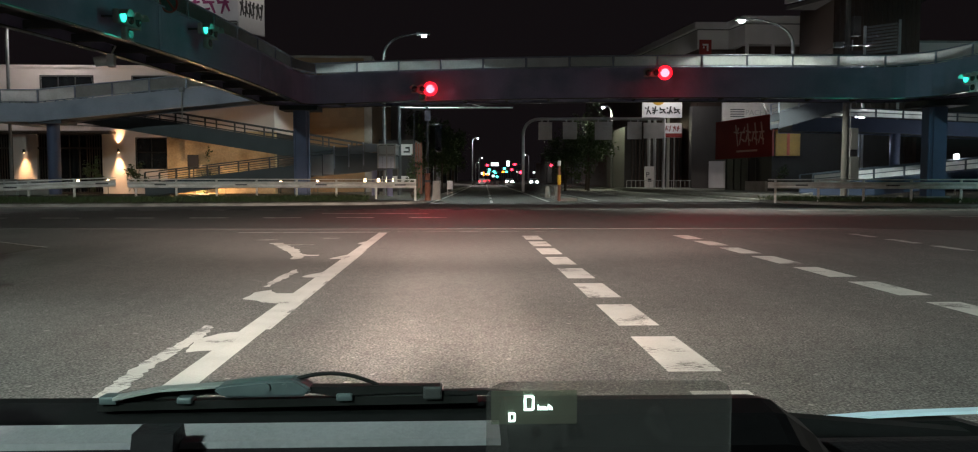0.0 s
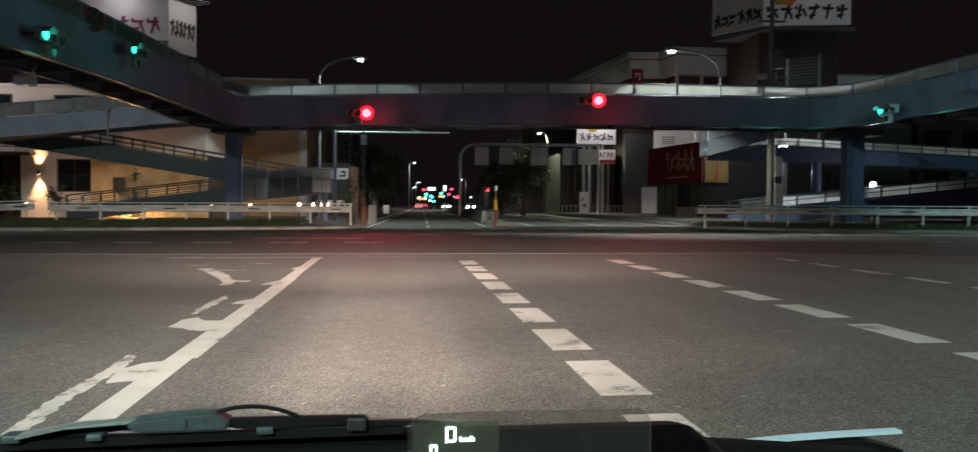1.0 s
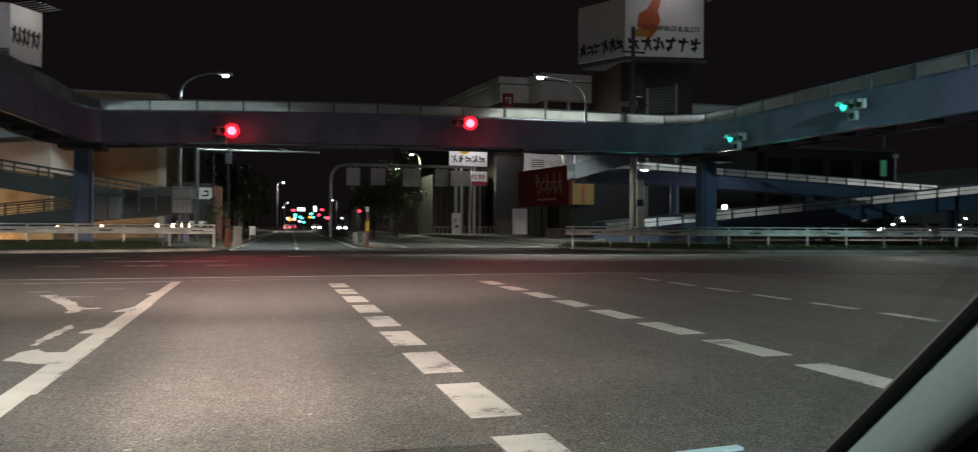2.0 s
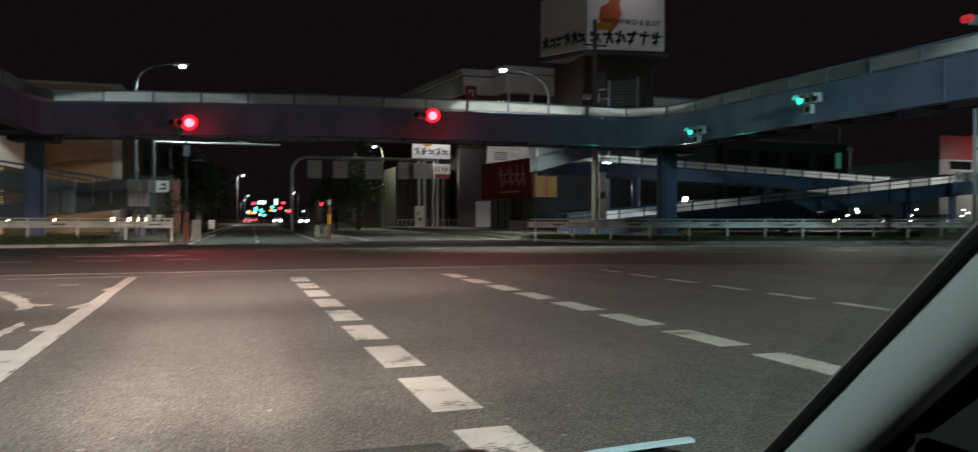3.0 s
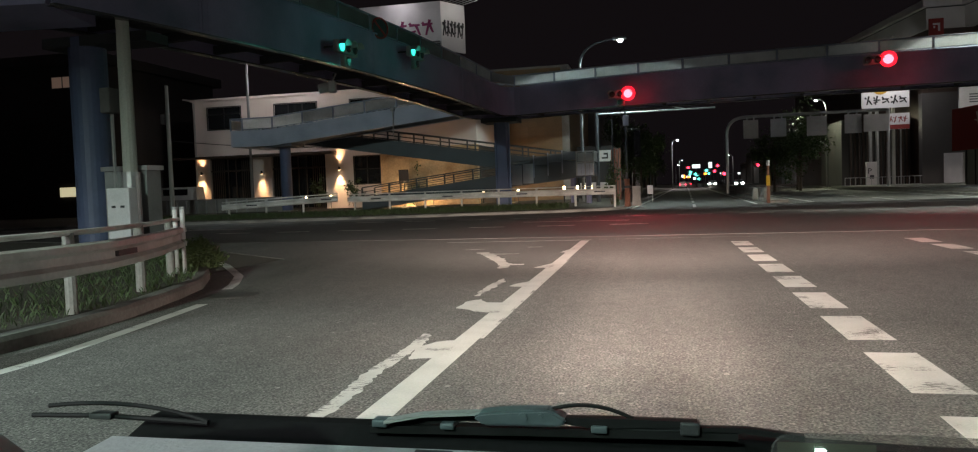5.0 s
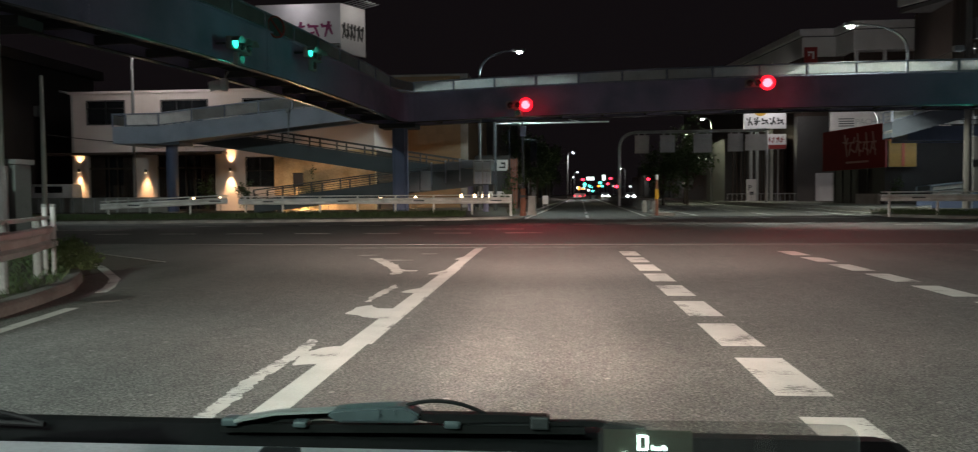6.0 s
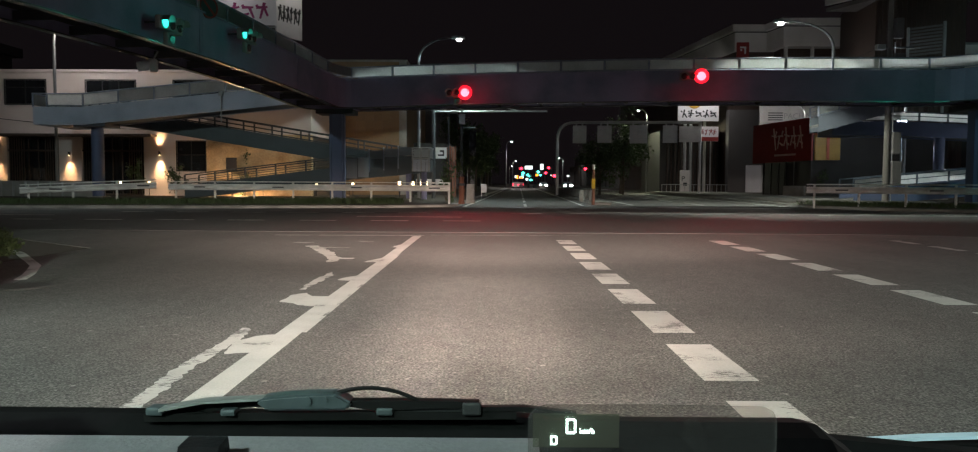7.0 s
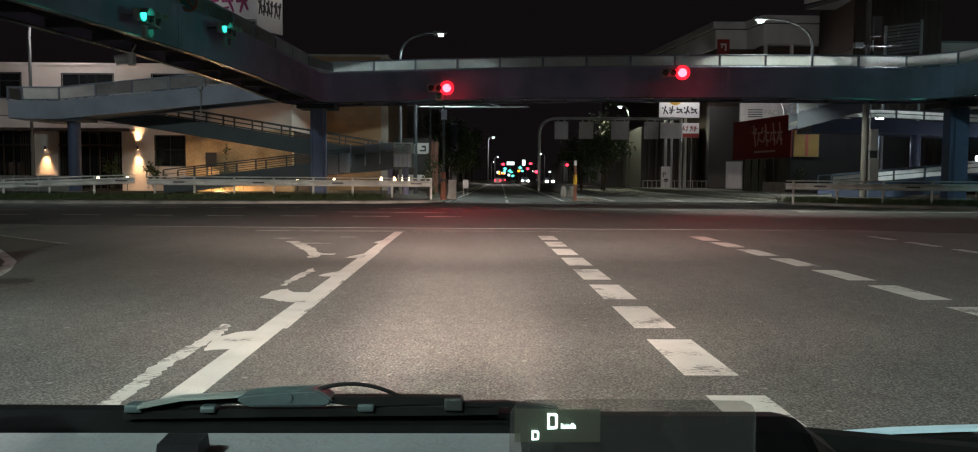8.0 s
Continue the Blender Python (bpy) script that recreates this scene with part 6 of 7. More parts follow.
wall_pack = thing("panel_fill_light", "added floodlight mast, its lamp box dark, turned to the ramps", "floodlight", at=(51.5, 53.5, 0.2))
part("mast", tubes(([(0, 0, 0), (0, 0, 7.0)], 0.07, 8)), GALV, wall_pack)
part("lamp", rbox(-0.25, 0.25, -0.12, 0.1, 7.0, 7.35, 0.05), GALV, wall_pack)
lamp("panel_fill_beam", "SPOT", (51.0, 53.2, 7.1), 7000, (1, 0.98, 0.9), (46.0, 45.0, 4.0), 0.12, 120, 0.6)

for k in range(9):
    lx, ly = 57.5 + 2.5 * k + 0.7 * (k % 2), 60 + 2 * (k % 3)
    b = thing("lot_light", "small white lamp on a low post in the parking lot", "lamp", "lot lights", (lx, ly, 0.3))
    part("post", tubes(([(0, 0, 0), (0, 0, 1.25 + 0.35 * (k % 3))], 0.05, 8)), GALV, b)
    part("lamp", rbox(-0.09, 0.09, -0.06, 0.06, 1.25 + 0.35 * (k % 3), 1.37 + 0.35 * (k % 3), 0.03), FAR_WHITE, b)

# round prohibition sign and pedestrian signal on the left girder
rs = thing("round_road_sign", "round dark road sign with a red edge on the railing", "sign", at=pose(-9.93, 26.8, 7.22, 0, 0, 60))
part("disc", tubes(([(0, 0, 0), (0, -0.03, 0)], 0.4, 24)), STEEL_DARK, rs)
part("red_rim", tubes(*(([(0.36 * math.cos(a), -0.035, 0.36 * math.sin(a)), (0.36 * math.cos(a + 0.27), -0.035, 0.36 * math.sin(a + 0.27))], 0.035, 6) for a in (i * math.pi / 12 for i in range(24)))), SIGN_RED, rs)
part("red_slash", tubes(([(-0.25, -0.04, 0.25), (0.25, -0.04, -0.25)], 0.035, 6)), SIGN_RED, rs)
ps = thing("pedestrian_signal", "pale signal head with a visor hung below the girder", "traffic light", at=pose(-11.85, 26.8, 5.22, 0, 0, -75))
part("housing", rbox(-0.22, 0.22, -0.12, 0.12, -0.2, 0.22, 0.05), PALE_HOUSING, ps)
part("visor", tubes(([(0, -0.1, 0.02), (0, -0.5, -0.06)], 0.17, 14)), PALE_HOUSING, ps)
part("hanger", tubes(([(0, 0, 0.2), (0, 0.15, 0.5)], 0.03, 6)), GALV, ps)

# ---- far street ----


def far_signal(x, y, z, mat):
    s = mast("far_traffic_light", "traffic light far down the road", "traffic light", "far traffic lights", [(x + 1.6, y, 0), (x + 1.6, y, z), (x, y, z)], 0.09, 0.05, STEEL_DARK, 6)
    part("head", boxes((x - 0.7, x + 0.7, y - 0.15, y, z - 0.3, z + 0.3)), HOUSING, s)
    part("lens", tubes(([(x, y - 0.16, z), (x, y - 0.25, z)], 0.3, 12)), mat, s)


for x, y, z, m in ((6.54, 200, 5.0, FAR_RED), (13.65, 200, 5.2, FAR_RED), (13.0, 202, 3.9, FAR_RED), (7.2, 204, 3.9, FAR_GREEN), (10.75, 196, 4.06, FAR_GREEN), (9.1, 210, 3.2, FAR_GREEN), (8.5, 206, 3.4, FAR_GREEN), (12.9, 170, 2.85, FAR_RED), (17.4, 150, 4.05, FAR_RED), (10.9, 240, 2.2, FAR_GREEN), (9.4, 270, 4.0, FAR_GREEN), (14.4, 250, 3.8, FAR_GREEN)):
    far_signal(x, y, z, m)
rnd = random.Random(5)
for x, y, z, w, h, m in ((8.9, 210, 5.0, 2.0, 0.9, SHOP_WHITE), (12.5, 210, 4.9, 0.8, 1.5, SHOP_WHITE), (6.0, 215, 2.4, 0.35, 1.0, FAR_AMBER), (9.6, 290, 3.0, 0.9, 0.5, FAR_AMBER), (11.0, 270, 2.2, 1.0, 0.8, SHOP_WHITE), (16.0, 300, 4.0, 1.0, 0.7, FAR_AMBER), (8.4, 320, 3.4, 1.0, 1.0, SHOP_WHITE), (14.0, 150, 2.5, 0.4, 0.3, SHOP_WHITE), (12.6, 380, 3.6, 2.0, 0.9, SHOP_WHITE), (16.5, 230, 3.4, 0.4, 0.4, SHOP_WHITE)):
    s = thing("far_shop_sign", "small lit shop sign far down the road", "sign", "far shop signs", (x, y, 0))
    part("post", tubes(([(0, 0.3, 0), (0, 0.3, z)], 0.1, 6)), STEEL_DARK, s)
    part("face", boxes((-w / 2, w / 2, -0.15, 0.15, z, z + h)), m, s)
    part("cabinet", boxes((-w / 2 - 0.1, w / 2 + 0.1, 0.15, 0.4, z - 0.1, z + h + 0.1)), STEEL_DARK, s)
for k in range(16):
    side = k % 2
    y = 100 + 26 * (k // 2) + 8 * side
    if side and y < 140:
        continue
    w, d, h = rnd.uniform(9, 16), rnd.uniform(12, 20), rnd.uniform(5, 13)
    x = far_x(-9 - w if not side else 22, y)
    b = thing("street_building", "dark building along the far road", "building", "street buildings")
    part("wall", boxes((x, x + w, y, y + d, 0.1, h)), DARK_WALL if k % 3 else GREY_WALL, b)
    part("roof_edge", boxes((x - 0.15, x + w + 0.15, y - 0.15, y + d, h, h + 0.3)), CONCRETE, b)
    for f in range(int(h // 3.2)):
        for q in range(3):
            window(b, x + 0.8 + q * w / 3, x + 0.8 + q * w / 3 + 1.8, 1.0 + 3.1 * f, 2.5 + 3.1 * f, y - 0.01, 1)

# ---- plants ----


def leaves(count, centre, radius, size, seed, clumps=14, flat=1.0):
    """Many small leaf quads in clumps, with an uneven outline and gaps."""
    r = np.random.default_rng(seed)
    c = r.normal(0, 0.55, (clumps, 3)) * np.array(radius) * np.array([1, 1, flat]) + np.array(centre)
    pick = c[r.integers(0, clumps, count)]
    p = pick + r.normal(0, 0.2, (count, 3)) * np.array(radius)
    a, b = r.normal(0, 1, (count, 3)), r.normal(0, 1, (count, 3))
    a /= np.linalg.norm(a, axis=1)[:, None]
    b -= a * (a * b).sum(1)[:, None]
    b /= np.linalg.norm(b, axis=1)[:, None]
    s = r.uniform(0.5, 1.2, (count, 1)) * size
    v = np.stack([p - a * s, p + b * s * 0.5, p + a * s, p - b * s * 0.5], 1).reshape(-1, 3)
    f = np.arange(count * 4).reshape(-1, 4)
    me = bpy.data.meshes.new("crown")
    me.from_pydata(v.tolist(), [], f.tolist())
    me.materials.append(LEAF)
    return me


def tree(x, y, h, spread, seed, label):
    t = thing("street_tree", label, "tree", "street trees", (x, y, 0.15))
    r = random.Random(seed)
    limbs = []
    for k in range(6):
        a = k * 1.05 + r.random()
        z = h * (0.38 + 0.06 * k)
        limbs.append(([(0, 0, z), (math.cos(a) * spread * 0.4, math.sin(a) * spread * 0.4, z + h * 0.15), (math.cos(a) * spread * 0.75, math.sin(a) * spread * 0.75, z + h * 0.22)], 0.07, 6, 0.02))
    part("trunk", tubes(([(0, 0, -0.2), (0.05, 0, h * 0.4), (0, 0.05, h * 0.85)], 0.16, 8, 0.05), *limbs), BARK, t)
    ob = new("crown", leaves(3200, (0, 0, h * 0.66), (spread, spread, h * 0.3), 0.17, seed, 18))
    ob.parent = t
    return t


for k, (x, y, h, sp) in enumerate(((-2.6, 74, 7.0, 1.5), (-2.3, 88, 7.4, 1.6), (-1.9, 104, 7.2, 1.6), (-1.5, 125, 7.5, 1.7), (11.0, 82, 6.0, 1.7), (13.8, 84, 7.0, 2.0), (14.6, 90.6, 8.8, 1.6))):
    tree(x, y, h, sp, 20 + k, "dark leafy street tree in dim lamp light" if x < 5 else "leafy street tree lit from above by a lamp")


def grass(name, path, back, count, h, seed, label):
    """Tufts of blades on the verge along a kerb."""
    r = np.random.default_rng(seed)
    spots = along(path, 0.25)
    v, f = [], []
    for k in range(count):
        p, d = spots[int(r.integers(0, len(spots)))]
        n = Vector((-d.y, d.x, 0))
        q = p + n * float(r.uniform(*back)) + d * float(r.uniform(-0.2, 0.2))
        hh = h * float(r.uniform(0.4, 1.3))
        a = float(r.uniform(0, 6.28))
        lean = Vector((math.cos(a), math.sin(a), 0)) * hh * 0.5
        w = Vector((-math.sin(a), math.cos(a), 0)) * 0.004 * (1 + hh * 2)
        i = len(v)
        v += [tuple(q - w), tuple(q + w), tuple(q + lean * 0.4 + Vector((0, 0, hh * 0.7)) + w * 0.6), tuple(q + lean + Vector((0, 0, hh)))]
        f.append((i, i + 1, i + 2, i + 3))
    me = bpy.data.meshes.new(name)
    me.from_pydata(v, [], f)
    me.materials.append(GRASS)
    return tagged(new(name, me), label, "grass", kind="stuff")


grass("verge_grass", [(-5.65, 2, 0.12), (-5.75, 7.1, 0.12), (-6.4, 9.5, 0.12), (-7.1, 10.7, 0.12), (-8.2, 12.3, 0.12), (-9.9, 14.6, 0.12)], (0.05, 2.2), 6500, 0.1, 1, "rough green grass on the near corner verge")
weeds = new("weed_tuft", leaves(5000, (-7.35, 10.95, 0.32), (0.22, 0.38, 0.26), 0.04, 8, 26))
weeds.data.materials[0] = GRASS
tagged(weeds, "tangle of low green weeds at the kerb corner", "weeds", kind="stuff")
grass("verge_grass", [(-26, 33.9, 0.12), (-12, 35.9, 0.12), (-4.5, 37.5, 0.14)], (0.1, 3.4), 9000, 0.28, 3, "dark grass below the far guard rail")
grass("verge_grass", [(15.5, 40.2, 0.12), (16.8, 37.2, 0.12), (22, 32.9, 0.12), (28.3, 31.0, 0.12), (36.7, 29.5, 0.12), (50, 28, 0.12)], (0.1, 2.4), 8000, 0.24, 4, "green weeds below the aged guard rail")
for k, (x, y) in enumerate(((-23.6, 50.3), (-20.9, 50.2), (-16.4, 50.3), (-2.6, 40.4), (24.0, 57.0))):
    s = thing("shrub", "thin leafy shrub by the wall", "shrub", "shrubs", (x, y, 0.25))
    part("stems", tubes(([(0, 0, 0), (0.1, 0, 0.9), (0.3, 0, 1.7)], 0.02, 5), ([(0, 0, 0), (-0.2, 0, 0.8), (-0.35, 0, 1.5)], 0.02, 5)), BARK, s)
    ob = new("foliage", leaves(420, (0, 0, 1.1), (0.5, 0.3, 0.9), 0.1, 60 + k, 9))
    ob.parent = s

# ---- fence on the far pavement and a wire ----
mesh_fence = thing("mesh_fence", "low pale mesh fence along the far pavement", "fence")
for k in range(15):
    part("post", boxes((18.2 + 0.5 * k, 18.25 + 0.5 * k, 84.9, 84.95, 0.2, 1.15)), GALV, mesh_fence)
part("rail", boxes((18.2, 25.4, 84.88, 84.97, 1.1, 1.16), (18.2, 25.4, 84.88, 84.97, 0.3, 0.36)), GALV, mesh_fence)
wire = thing("overhead_wire", "thin overhead service wire between poles", "cable", "overhead wires")
part("wire", tubes((bezier((21.6, 43, 9.0), (19, 55, 7.0), (16.5, 80, 9.5), 10), 0.02, 5)), SIGN_BLACK, wire)
wire2 = thing("overhead_wire", "thin overhead service wire to the restaurant", "cable", "overhead wires")
part("wire", tubes((bezier((-29.4, 42, 4.9), (-25, 46, 4.3), (-20.5, 51, 4.6), 10), 0.02, 5)), SIGN_BLACK, wire2)

# ---- the camera's own car ----
own = thing("own_car", "dark car interior behind a windscreen, with parked wipers", "car")


def along_x(profile, x0, x1):
    """A solid of one (y, z) section between two x."""
    bm = bmesh.new()
    a, b = [bm.verts.new((x0, y, z)) for y, z in profile], [bm.verts.new((x1, y, z)) for y, z in profile]
    n = len(profile)
    bm.faces.new(a)
    bm.faces.new(b[::-1])
    for k in range(n):
        bm.faces.new((a[k], a[(k + 1) % n], b[(k + 1) % n], b[k]))
    return bm


def bent_x(profile, drops):
    """A solid of one (y, z) section that sinks by a given depth at each x."""
    bm = bmesh.new()
    rings = [[bm.verts.new((x, y, z - dz)) for y, z in profile] for x, dz in drops]
    n = len(profile)
    for a, b in zip(rings, rings[1:]):
        for k in range(n):
            bm.faces.new((a[k], a[(k + 1) % n], b[(k + 1) % n], b[k]))
    bm.faces.new(rings[0])
    bm.faces.new(rings[-1][::-1])
    return bm


part("dashboard", along_x([(0.40, 0.55), (0.40, 0.84), (0.55, 0.868), (0.80, 0.874), (0.885, 0.889), (0.90, 0.889), (0.90, 0.55)], -0.85, 0.66), DASH_DARK, own, "dark dashboard plastic")
part("dash_ridge", along_x([(0.885, 0.80), (0.885, 0.885), (0.892, 0.8955), (0.95, 0.899), (0.958, 0.895), (0.958, 0.80)], -0.85, 0.16), DASH_GREY, own, "pale grey dash edge")
part("dash_ridge", bent_x([(0.90, 0.76), (0.90, 0.889), (0.95, 0.892), (0.958, 0.76)], ((0.16, 0.0), (0.30, 0.01), (0.45, 0.035), (0.72, 0.06))), FRIT, own)
part("windscreen_base", bent_x([(0.96, 0.68), (0.96, 0.872), (1.05, 0.8965), (1.075, 0.8965), (1.10, 0.83), (1.10, 0.68)], ((-0.86, -0.002), (-0.3, 0.0), (0.03, 0.002), (0.28, 0.012), (0.467, 0.030), (0.58, 0.040), (0.72, 0.053))), FRIT, own, "black band along the windscreen base")
part("defroster_vent", along_x([(0.86, 0.872), (0.872, 0.912), (0.905, 0.914), (0.915, 0.88)], -0.375, -0.328), PLASTIC, own)
part("meter_hood", along_x([(0.74, 0.78), (0.74, 0.938), (0.78, 0.958), (0.82, 0.962), (0.86, 0.955), (0.93, 0.91), (0.93, 0.78)], 0.045, 0.325), FRIT, own, "black meter hood")
part("meter_hood_side", bent_x([(0.74, 0.72), (0.74, 0.938), (0.78, 0.958), (0.82, 0.962), (0.86, 0.955), (0.93, 0.91), (0.93, 0.72)], ((0.325, 0.0), (0.337, 0.002), (0.35, 0.012), (0.368, 0.024), (0.40, 0.06))), FRIT, own)
plate = [(0.022, 0.88), (0.257, 0.88), (0.257, 0.996), (0.2535, 1.004), (0.246, 1.0075), (0.14, 1.009), (0.038, 1.008), (0.029, 1.004), (0.023, 0.996)]
hud = part("combiner_plate", upright(plate, 0.717, 0.723), COMBINER, own, "clear head-up display plate")
hud.visible_shadow = False
part("combiner_image_area", boxes((0.027, 0.108, 0.7135, 0.7145, 0.970, 1.002)), clear_glass("lit_combiner_glass", (0.76, 0.82, 0.74), 0.16, 0.13), own).visible_shadow = False
for name, cx, cz, w, h, t in (("hud_digit", 0.0625, 0.991, 0.0095, 0.0145, 0.0019), ("hud_gear_letter", 0.0465, 0.9775, 0.0066, 0.0085, 0.0015)):
    bm = boxes((cx - w / 2, cx - w / 2 + t, 0.7105, 0.711, cz - h / 2, cz + h / 2), (cx + w / 2 - t, cx + w / 2, 0.7105, 0.711, cz - h / 2 + t * 0.6, cz + h / 2 - t * 0.6))
    box(bm, cx - w / 2 + t, cx + w / 2 - t * 0.7, 0.7105, 0.711, cz - h / 2, cz - h / 2 + t)
    box(bm, cx - w / 2 + t, cx + w / 2 - t * 0.7, 0.7105, 0.711, cz + h / 2 - t, cz + h / 2)
    part(name, bm, HUD_LIT, own, "glowing squared character")
lettering("km/h", 0.007, HUD_LIT, own, pose(0.0775, 0.711, 0.9862, 90), "hud_unit", "glowing small letters", 0.0004)
# right windscreen pillar, leaning back
pil = [(0.72, 0.97, 0.77), (0.72, 0.81, 0.93), (0.72, 0.66, 1.08), (0.72, 0.54, 1.20), (0.70, 0.30, 1.40), (0.66, 0.12, 1.47)]


def pillar(sx, off_y, wide):
    bm = bmesh.new()
    rings = []
    for x, y, z in pil:
        xx = x if sx > 0 else -0.2 - (x - 0.0)
        rings.append([bm.verts.new((xx + a, y + b + off_y, z + c)) for a, b, c in ((0, 0, 0), (0.03 * sx, 0.03, 0.03), (0.06 * sx, 0.0, 0.0), (0.05 * sx, -wide, -wide), (0.036 * sx, -wide, -wide), (0.024 * sx, -wide * 0.96, -wide * 0.96), (0.013 * sx, -wide * 0.84, -wide * 0.84), (0.005 * sx, -wide * 0.64, -wide * 0.64), (0.001 * sx, -wide * 0.36, -wide * 0.36))])
    for u, v in zip(rings, rings[1:]):
        for q in range(len(u)):
            bm.faces.new((u[q], u[(q + 1) % len(u)], v[(q + 1) % len(u)], v[q]))
    bm.faces.new(rings[0])
    bm.faces.new(rings[-1][::-1])
    return bm


part("windscreen_pillar", pillar(1, -0.012, 0.036), PILLAR_TRIM, own, "pale grey pillar trim", smooth=True)
bm = bmesh.new()
edge = [(0.735, 0.828, 0.872), (0.765, 0.763, 0.937), (0.797, 0.692, 1.008), (0.833, 0.628, 1.072), (0.872, 0.555, 1.145)]
rings = [[bm.verts.new((x + a, y + b, z + c)) for a, b, c in ((-0.004, 0.0, 0.0), (0.004, 0.006, 0.006), (0.13, 0.0, 0.0), (0.13, -0.07, -0.07), (0.012, -0.07, -0.07))] for x, y, z in edge]
for u, v in zip(rings, rings[1:]):
    for q in range(5):
        bm.faces.new((u[q], u[(q + 1) % 5], v[(q + 1) % 5], v[q]))
bm.faces.new(rings[0])
bm.faces.new(rings[-1][::-1])
part("lower_pillar_trim", bm, DASH_DARK, own, "dark lower pillar trim")
part("pillar_seal", tubes(([(x + 0.002, y + 0.004, z + 0.004) for x, y, z in pil], 0.009, 8)), RUBBER, own)
# pale film shaped as the pillar's reflection in the windscreen beside it
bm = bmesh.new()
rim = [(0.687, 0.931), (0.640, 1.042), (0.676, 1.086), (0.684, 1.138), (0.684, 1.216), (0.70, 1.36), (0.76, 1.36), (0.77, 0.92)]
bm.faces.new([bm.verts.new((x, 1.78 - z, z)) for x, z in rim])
part("pillar_reflection", bm, clear_glass("reflection_film", (0.97, 0.98, 0.97), 0.07), own, "pale film drawn as the pillar's reflection in the windscreen").visible_shadow = False
part("windscreen_pillar", pillar(-1, -0.012, 0.055), PILLAR_TRIM, own, smooth=True)
part("door_panel", boxes((0.735, 0.80, -1.0, 0.62, 0.35, 1.0)), DASH_DARK, own)
part("door_panel", boxes((-1.02, -0.95, -1.0, 0.62, 0.35, 1.0)), DASH_DARK, own)
bm = bmesh.new()
tri = [(0.735, 0.80, 0.80), (0.735, 0.62, 0.99), (0.735, 0.45, 1.14), (0.735, 0.36, 1.14), (0.735, 0.36, 0.80)]
va, vb = [bm.verts.new(q) for q in tri], [bm.verts.new((x + 0.03, y, z)) for x, y, z in tri]
bm.faces.new(va)
bm.faces.new(vb[::-1])
for k in range(5):
    bm.faces.new((va[k], va[(k + 1) % 5], vb[(k + 1) % 5], vb[k]))
part("pillar_base_cover", bm, DASH_DARK, own)
part("roof_lining", rbox(-0.9, 0.68, -1.3, 0.12, 1.47, 1.53, 0.02), DASH_DARK, own)
part("rear_wall", boxes((-0.95, 0.75, -1.4, -1.3, 0.35, 1.5)), DASH_DARK, own)
part("cabin_floor", boxes((-0.95, 0.75, -1.3, 1.1, 0.3, 0.36)), DASH_DARK, own)
part("bonnet", along_x([(1.12, 0.70), (1.12, 0.76), (1.5, 0.70), (1.85, 0.60), (1.97, 0.52), (1.97, 0.30), (1.12, 0.30)], -0.88, 0.68), CAR_SILVER, own)
part("front_wing_edge", sweep([(0.53, 1.125, 0.838), (0.62, 1.13, 0.8425), (0.70, 1.13, 0.8455), (0.80, 1.13, 0.848)], rect(-0.006, 0.012, 0.0, 0.005)), material("blue_white_paint", (0.55, 0.68, 0.8), 0.3, 0, 3, 0.05, 20, 0), own, "pale blue-white paint edge")
part("wing_cover", sweep([(0.50, 1.14, 0.70), (0.62, 1.145, 0.704), (0.74, 1.145, 0.706), (0.80, 1.145, 0.69)], rect(-0.004, 0.03, 0.0, 0.133)), FRIT, own)
for hx in (-0.72, 0.52):
    part("headlight", rbox(hx - 0.16, hx + 0.16, 1.93, 1.99, 0.40, 0.55, 0.02), GALV, own)
for sx in (-0.93, 0.73):
    for y in (1.35, -1.0):
        w = part("wheel", tubes(([(sx - 0.09, y, 0.29), (sx + 0.09, y, 0.29)], 0.29, 20)), RUBBER, own)
        part("rim", tubes(([(sx - 0.1, y, 0.29), (sx + 0.1, y, 0.29)], 0.18, 14)), GALV, w)


# wipers at rest on the windscreen base
wy = 1.02

head = upright([(-0.327, 0.926), (-0.320, 0.931), (-0.303, 0.9335), (-0.258, 0.937), (-0.222, 0.9385), (-0.213, 0.935), (-0.198, 0.926), (-0.205, 0.916), (-0.312, 0.915)], wy - 0.016, wy + 0.016)
bmesh.ops.bevel(head, geom=list(head.edges), offset=0.003, segments=2, affect="EDGES")
wip = part("wiper", head, WIPER, own, "satin blue-grey wiper arm head")
part("wiper_arm", sweep([(-0.456, wy - 0.008, 0.913), (-0.401, wy, 0.922), (-0.318, wy, 0.927)], rect(-0.010, 0.010, 0, 0.0035)), GALV, wip, "bare metal edge of the wiper arm")
# black piece shaped as the shade below the arm
part("arm_shade", upright([(-0.45, 0.905), (-0.448, 0.9125), (-0.401, 0.9215), (-0.318, 0.9265), (-0.318, 0.915), (-0.34, 0.915), (-0.36, 0.912), (-0.43, 0.907)], wy + 0.002, wy + 0.012), RUBBER, wip)
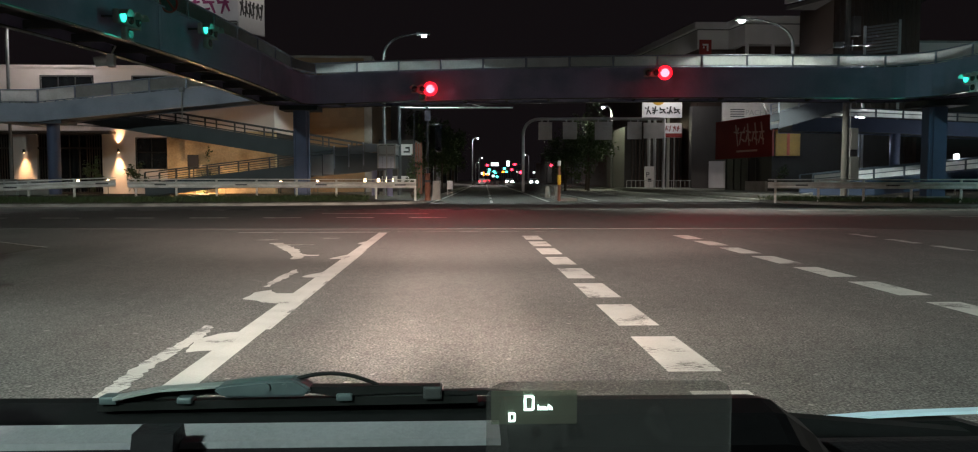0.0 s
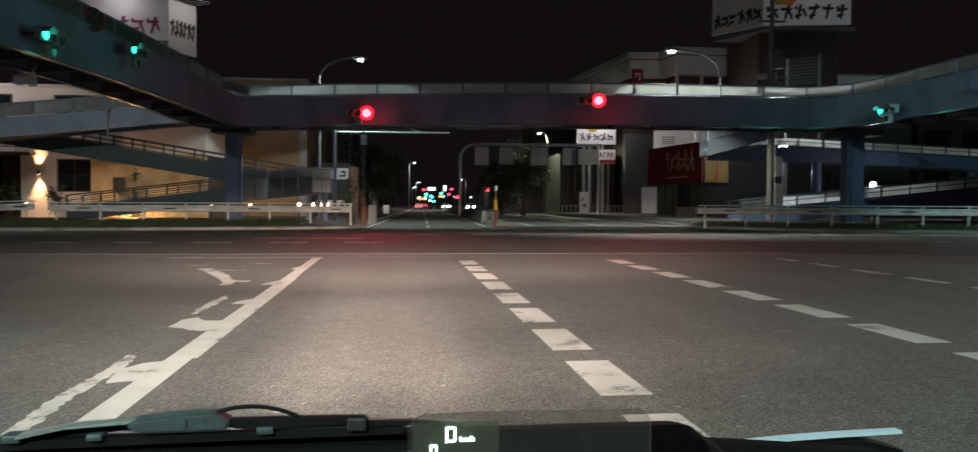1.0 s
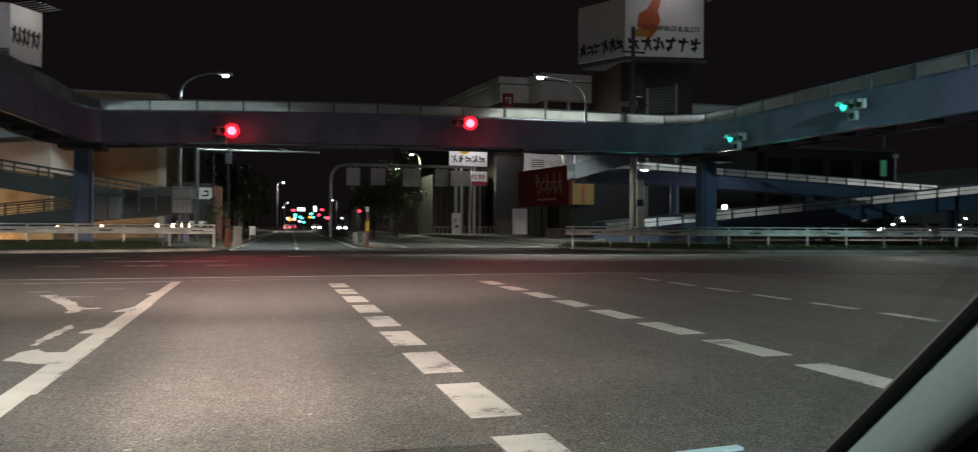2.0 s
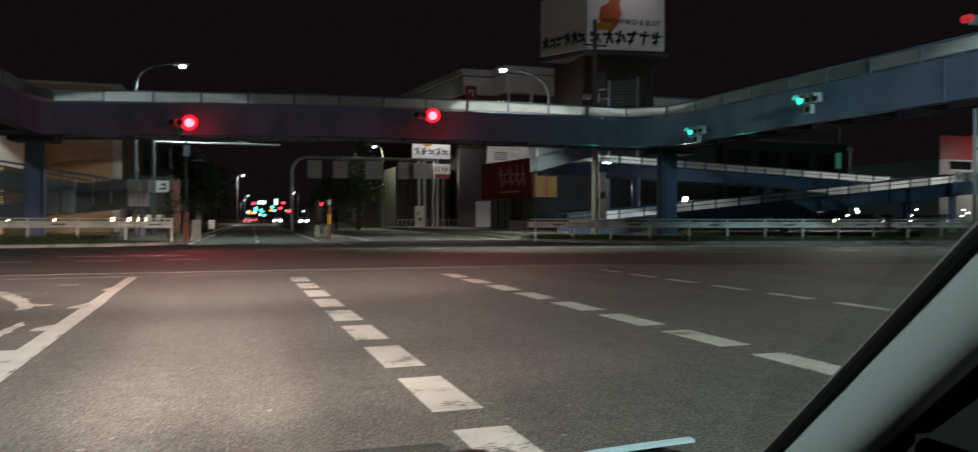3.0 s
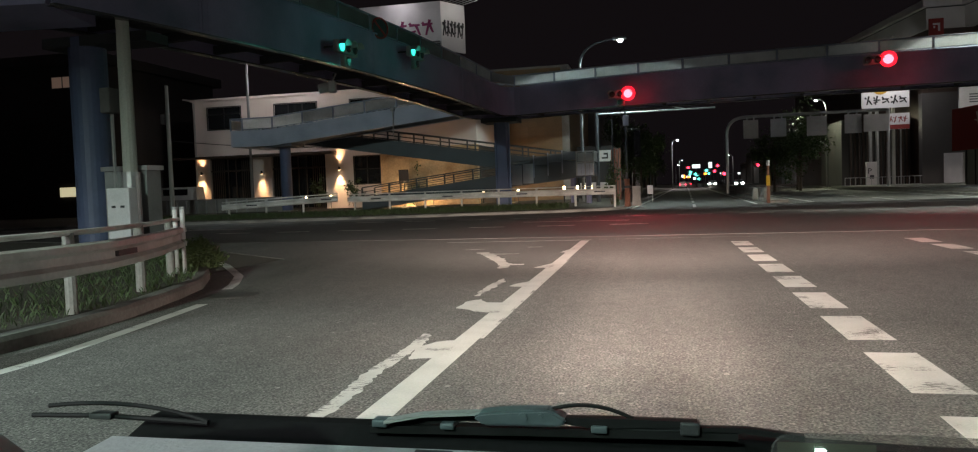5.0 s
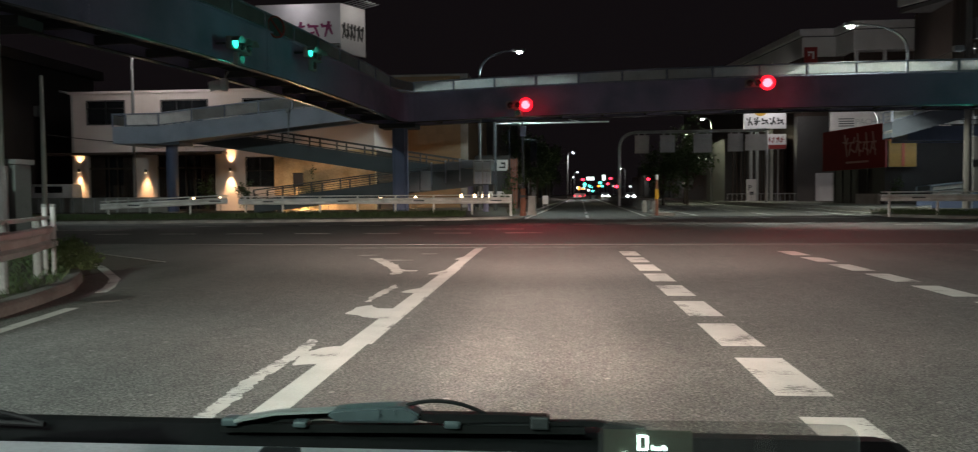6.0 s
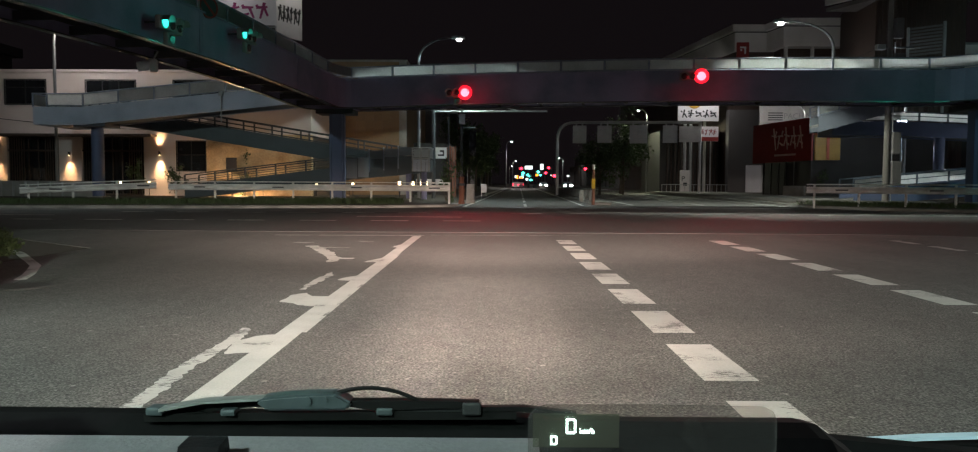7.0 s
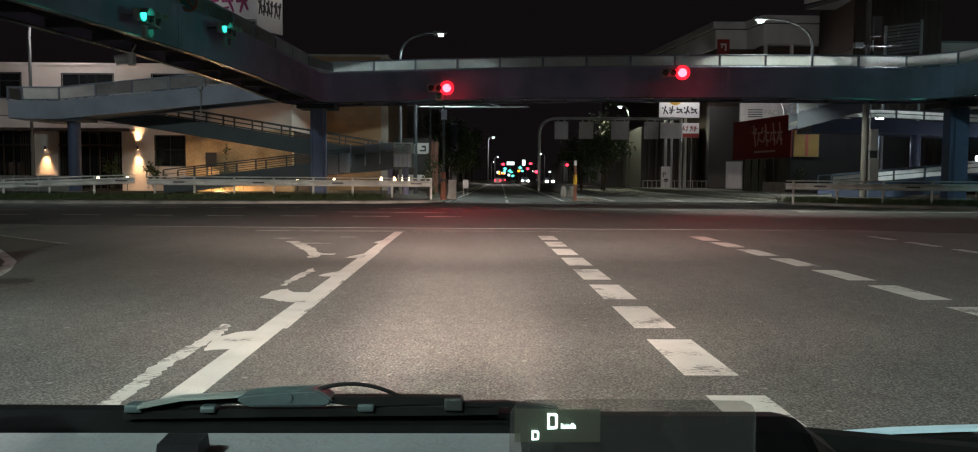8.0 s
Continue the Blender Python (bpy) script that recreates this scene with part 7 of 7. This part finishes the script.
part("wiper_bar", upright([(-0.21, 0.92), (-0.205, 0.927), (-0.1, 0.9275), (-0.03, 0.9265), (-0.028, 0.918), (-0.1, 0.917), (-0.17, 0.914)], wy - 0.008, wy + 0.008), RUBBER, wip)
part("wiper_bar", upright([(-0.17, 0.9135), (-0.1, 0.9165), (-0.03, 0.9175), (-0.05, 0.912), (-0.09, 0.910), (-0.16, 0.9065)], wy - 0.004, wy + 0.004), PLASTIC, wip)
part("washer_hose", tubes(([(-0.222, wy, 0.934)] + bezier((-0.217, wy, 0.937), (-0.163, wy, 0.953), (-0.112, wy, 0.926), 10), 0.0028, 8)), RUBBER, wip)
for x0, x1, z0, z1 in ((-0.167, -0.145, 0.908, 0.918), (-0.375, -0.355, 0.906, 0.915), (-0.475, -0.452, 0.906, 0.917)):
    part("blade_clip", rbox(x0, x1, wy - 0.012, wy + 0.012, z0, z1, 0.003), WIPER, wip)
part("blade_clip", rbox(-0.052, -0.027, wy - 0.012, wy + 0.012, 0.909, 0.9265, 0.003), PLASTIC, wip)
part("rivet", tubes(([(-0.257, wy - 0.019, 0.929), (-0.257, wy - 0.015, 0.929)], 0.006, 12)), WIPER, wip)
part("rivet", tubes(([(-0.233, wy - 0.018, 0.931), (-0.233, wy - 0.015, 0.931)], 0.003, 10)), WIPER, wip)
part("wiper_blade", sweep([(-0.48, wy, 0.896), (-0.3, wy, 0.899), (0.02, wy, 0.903)], rect(-0.006, 0.006, 0, 0.011)), RUBBER, wip)
part("wiper_blade", sweep([(-0.03, wy, 0.912), (0.03, wy, 0.913), (0.1, wy, 0.905)], rect(-0.006, 0.006, 0, 0.007)), RUBBER, wip)
wip2 = part("wiper", tubes((bezier((-1.0, 1.0, 0.925), (-0.86, 1.02, 0.938), (-0.74, 1.02, 0.902), 10), 0.0035, 8)), RUBBER, own, "thin black wiper arm")
part("wiper_blade", tubes(([(-1.05, 1.02, 0.903), (-0.92, 1.02, 0.906), (-0.74, 1.02, 0.9)], 0.004, 8)), RUBBER, wip2)
part("blade_clip", rbox(-0.94, -0.90, 1.01, 1.03, 0.902, 0.912, 0.003), PLASTIC, wip2)
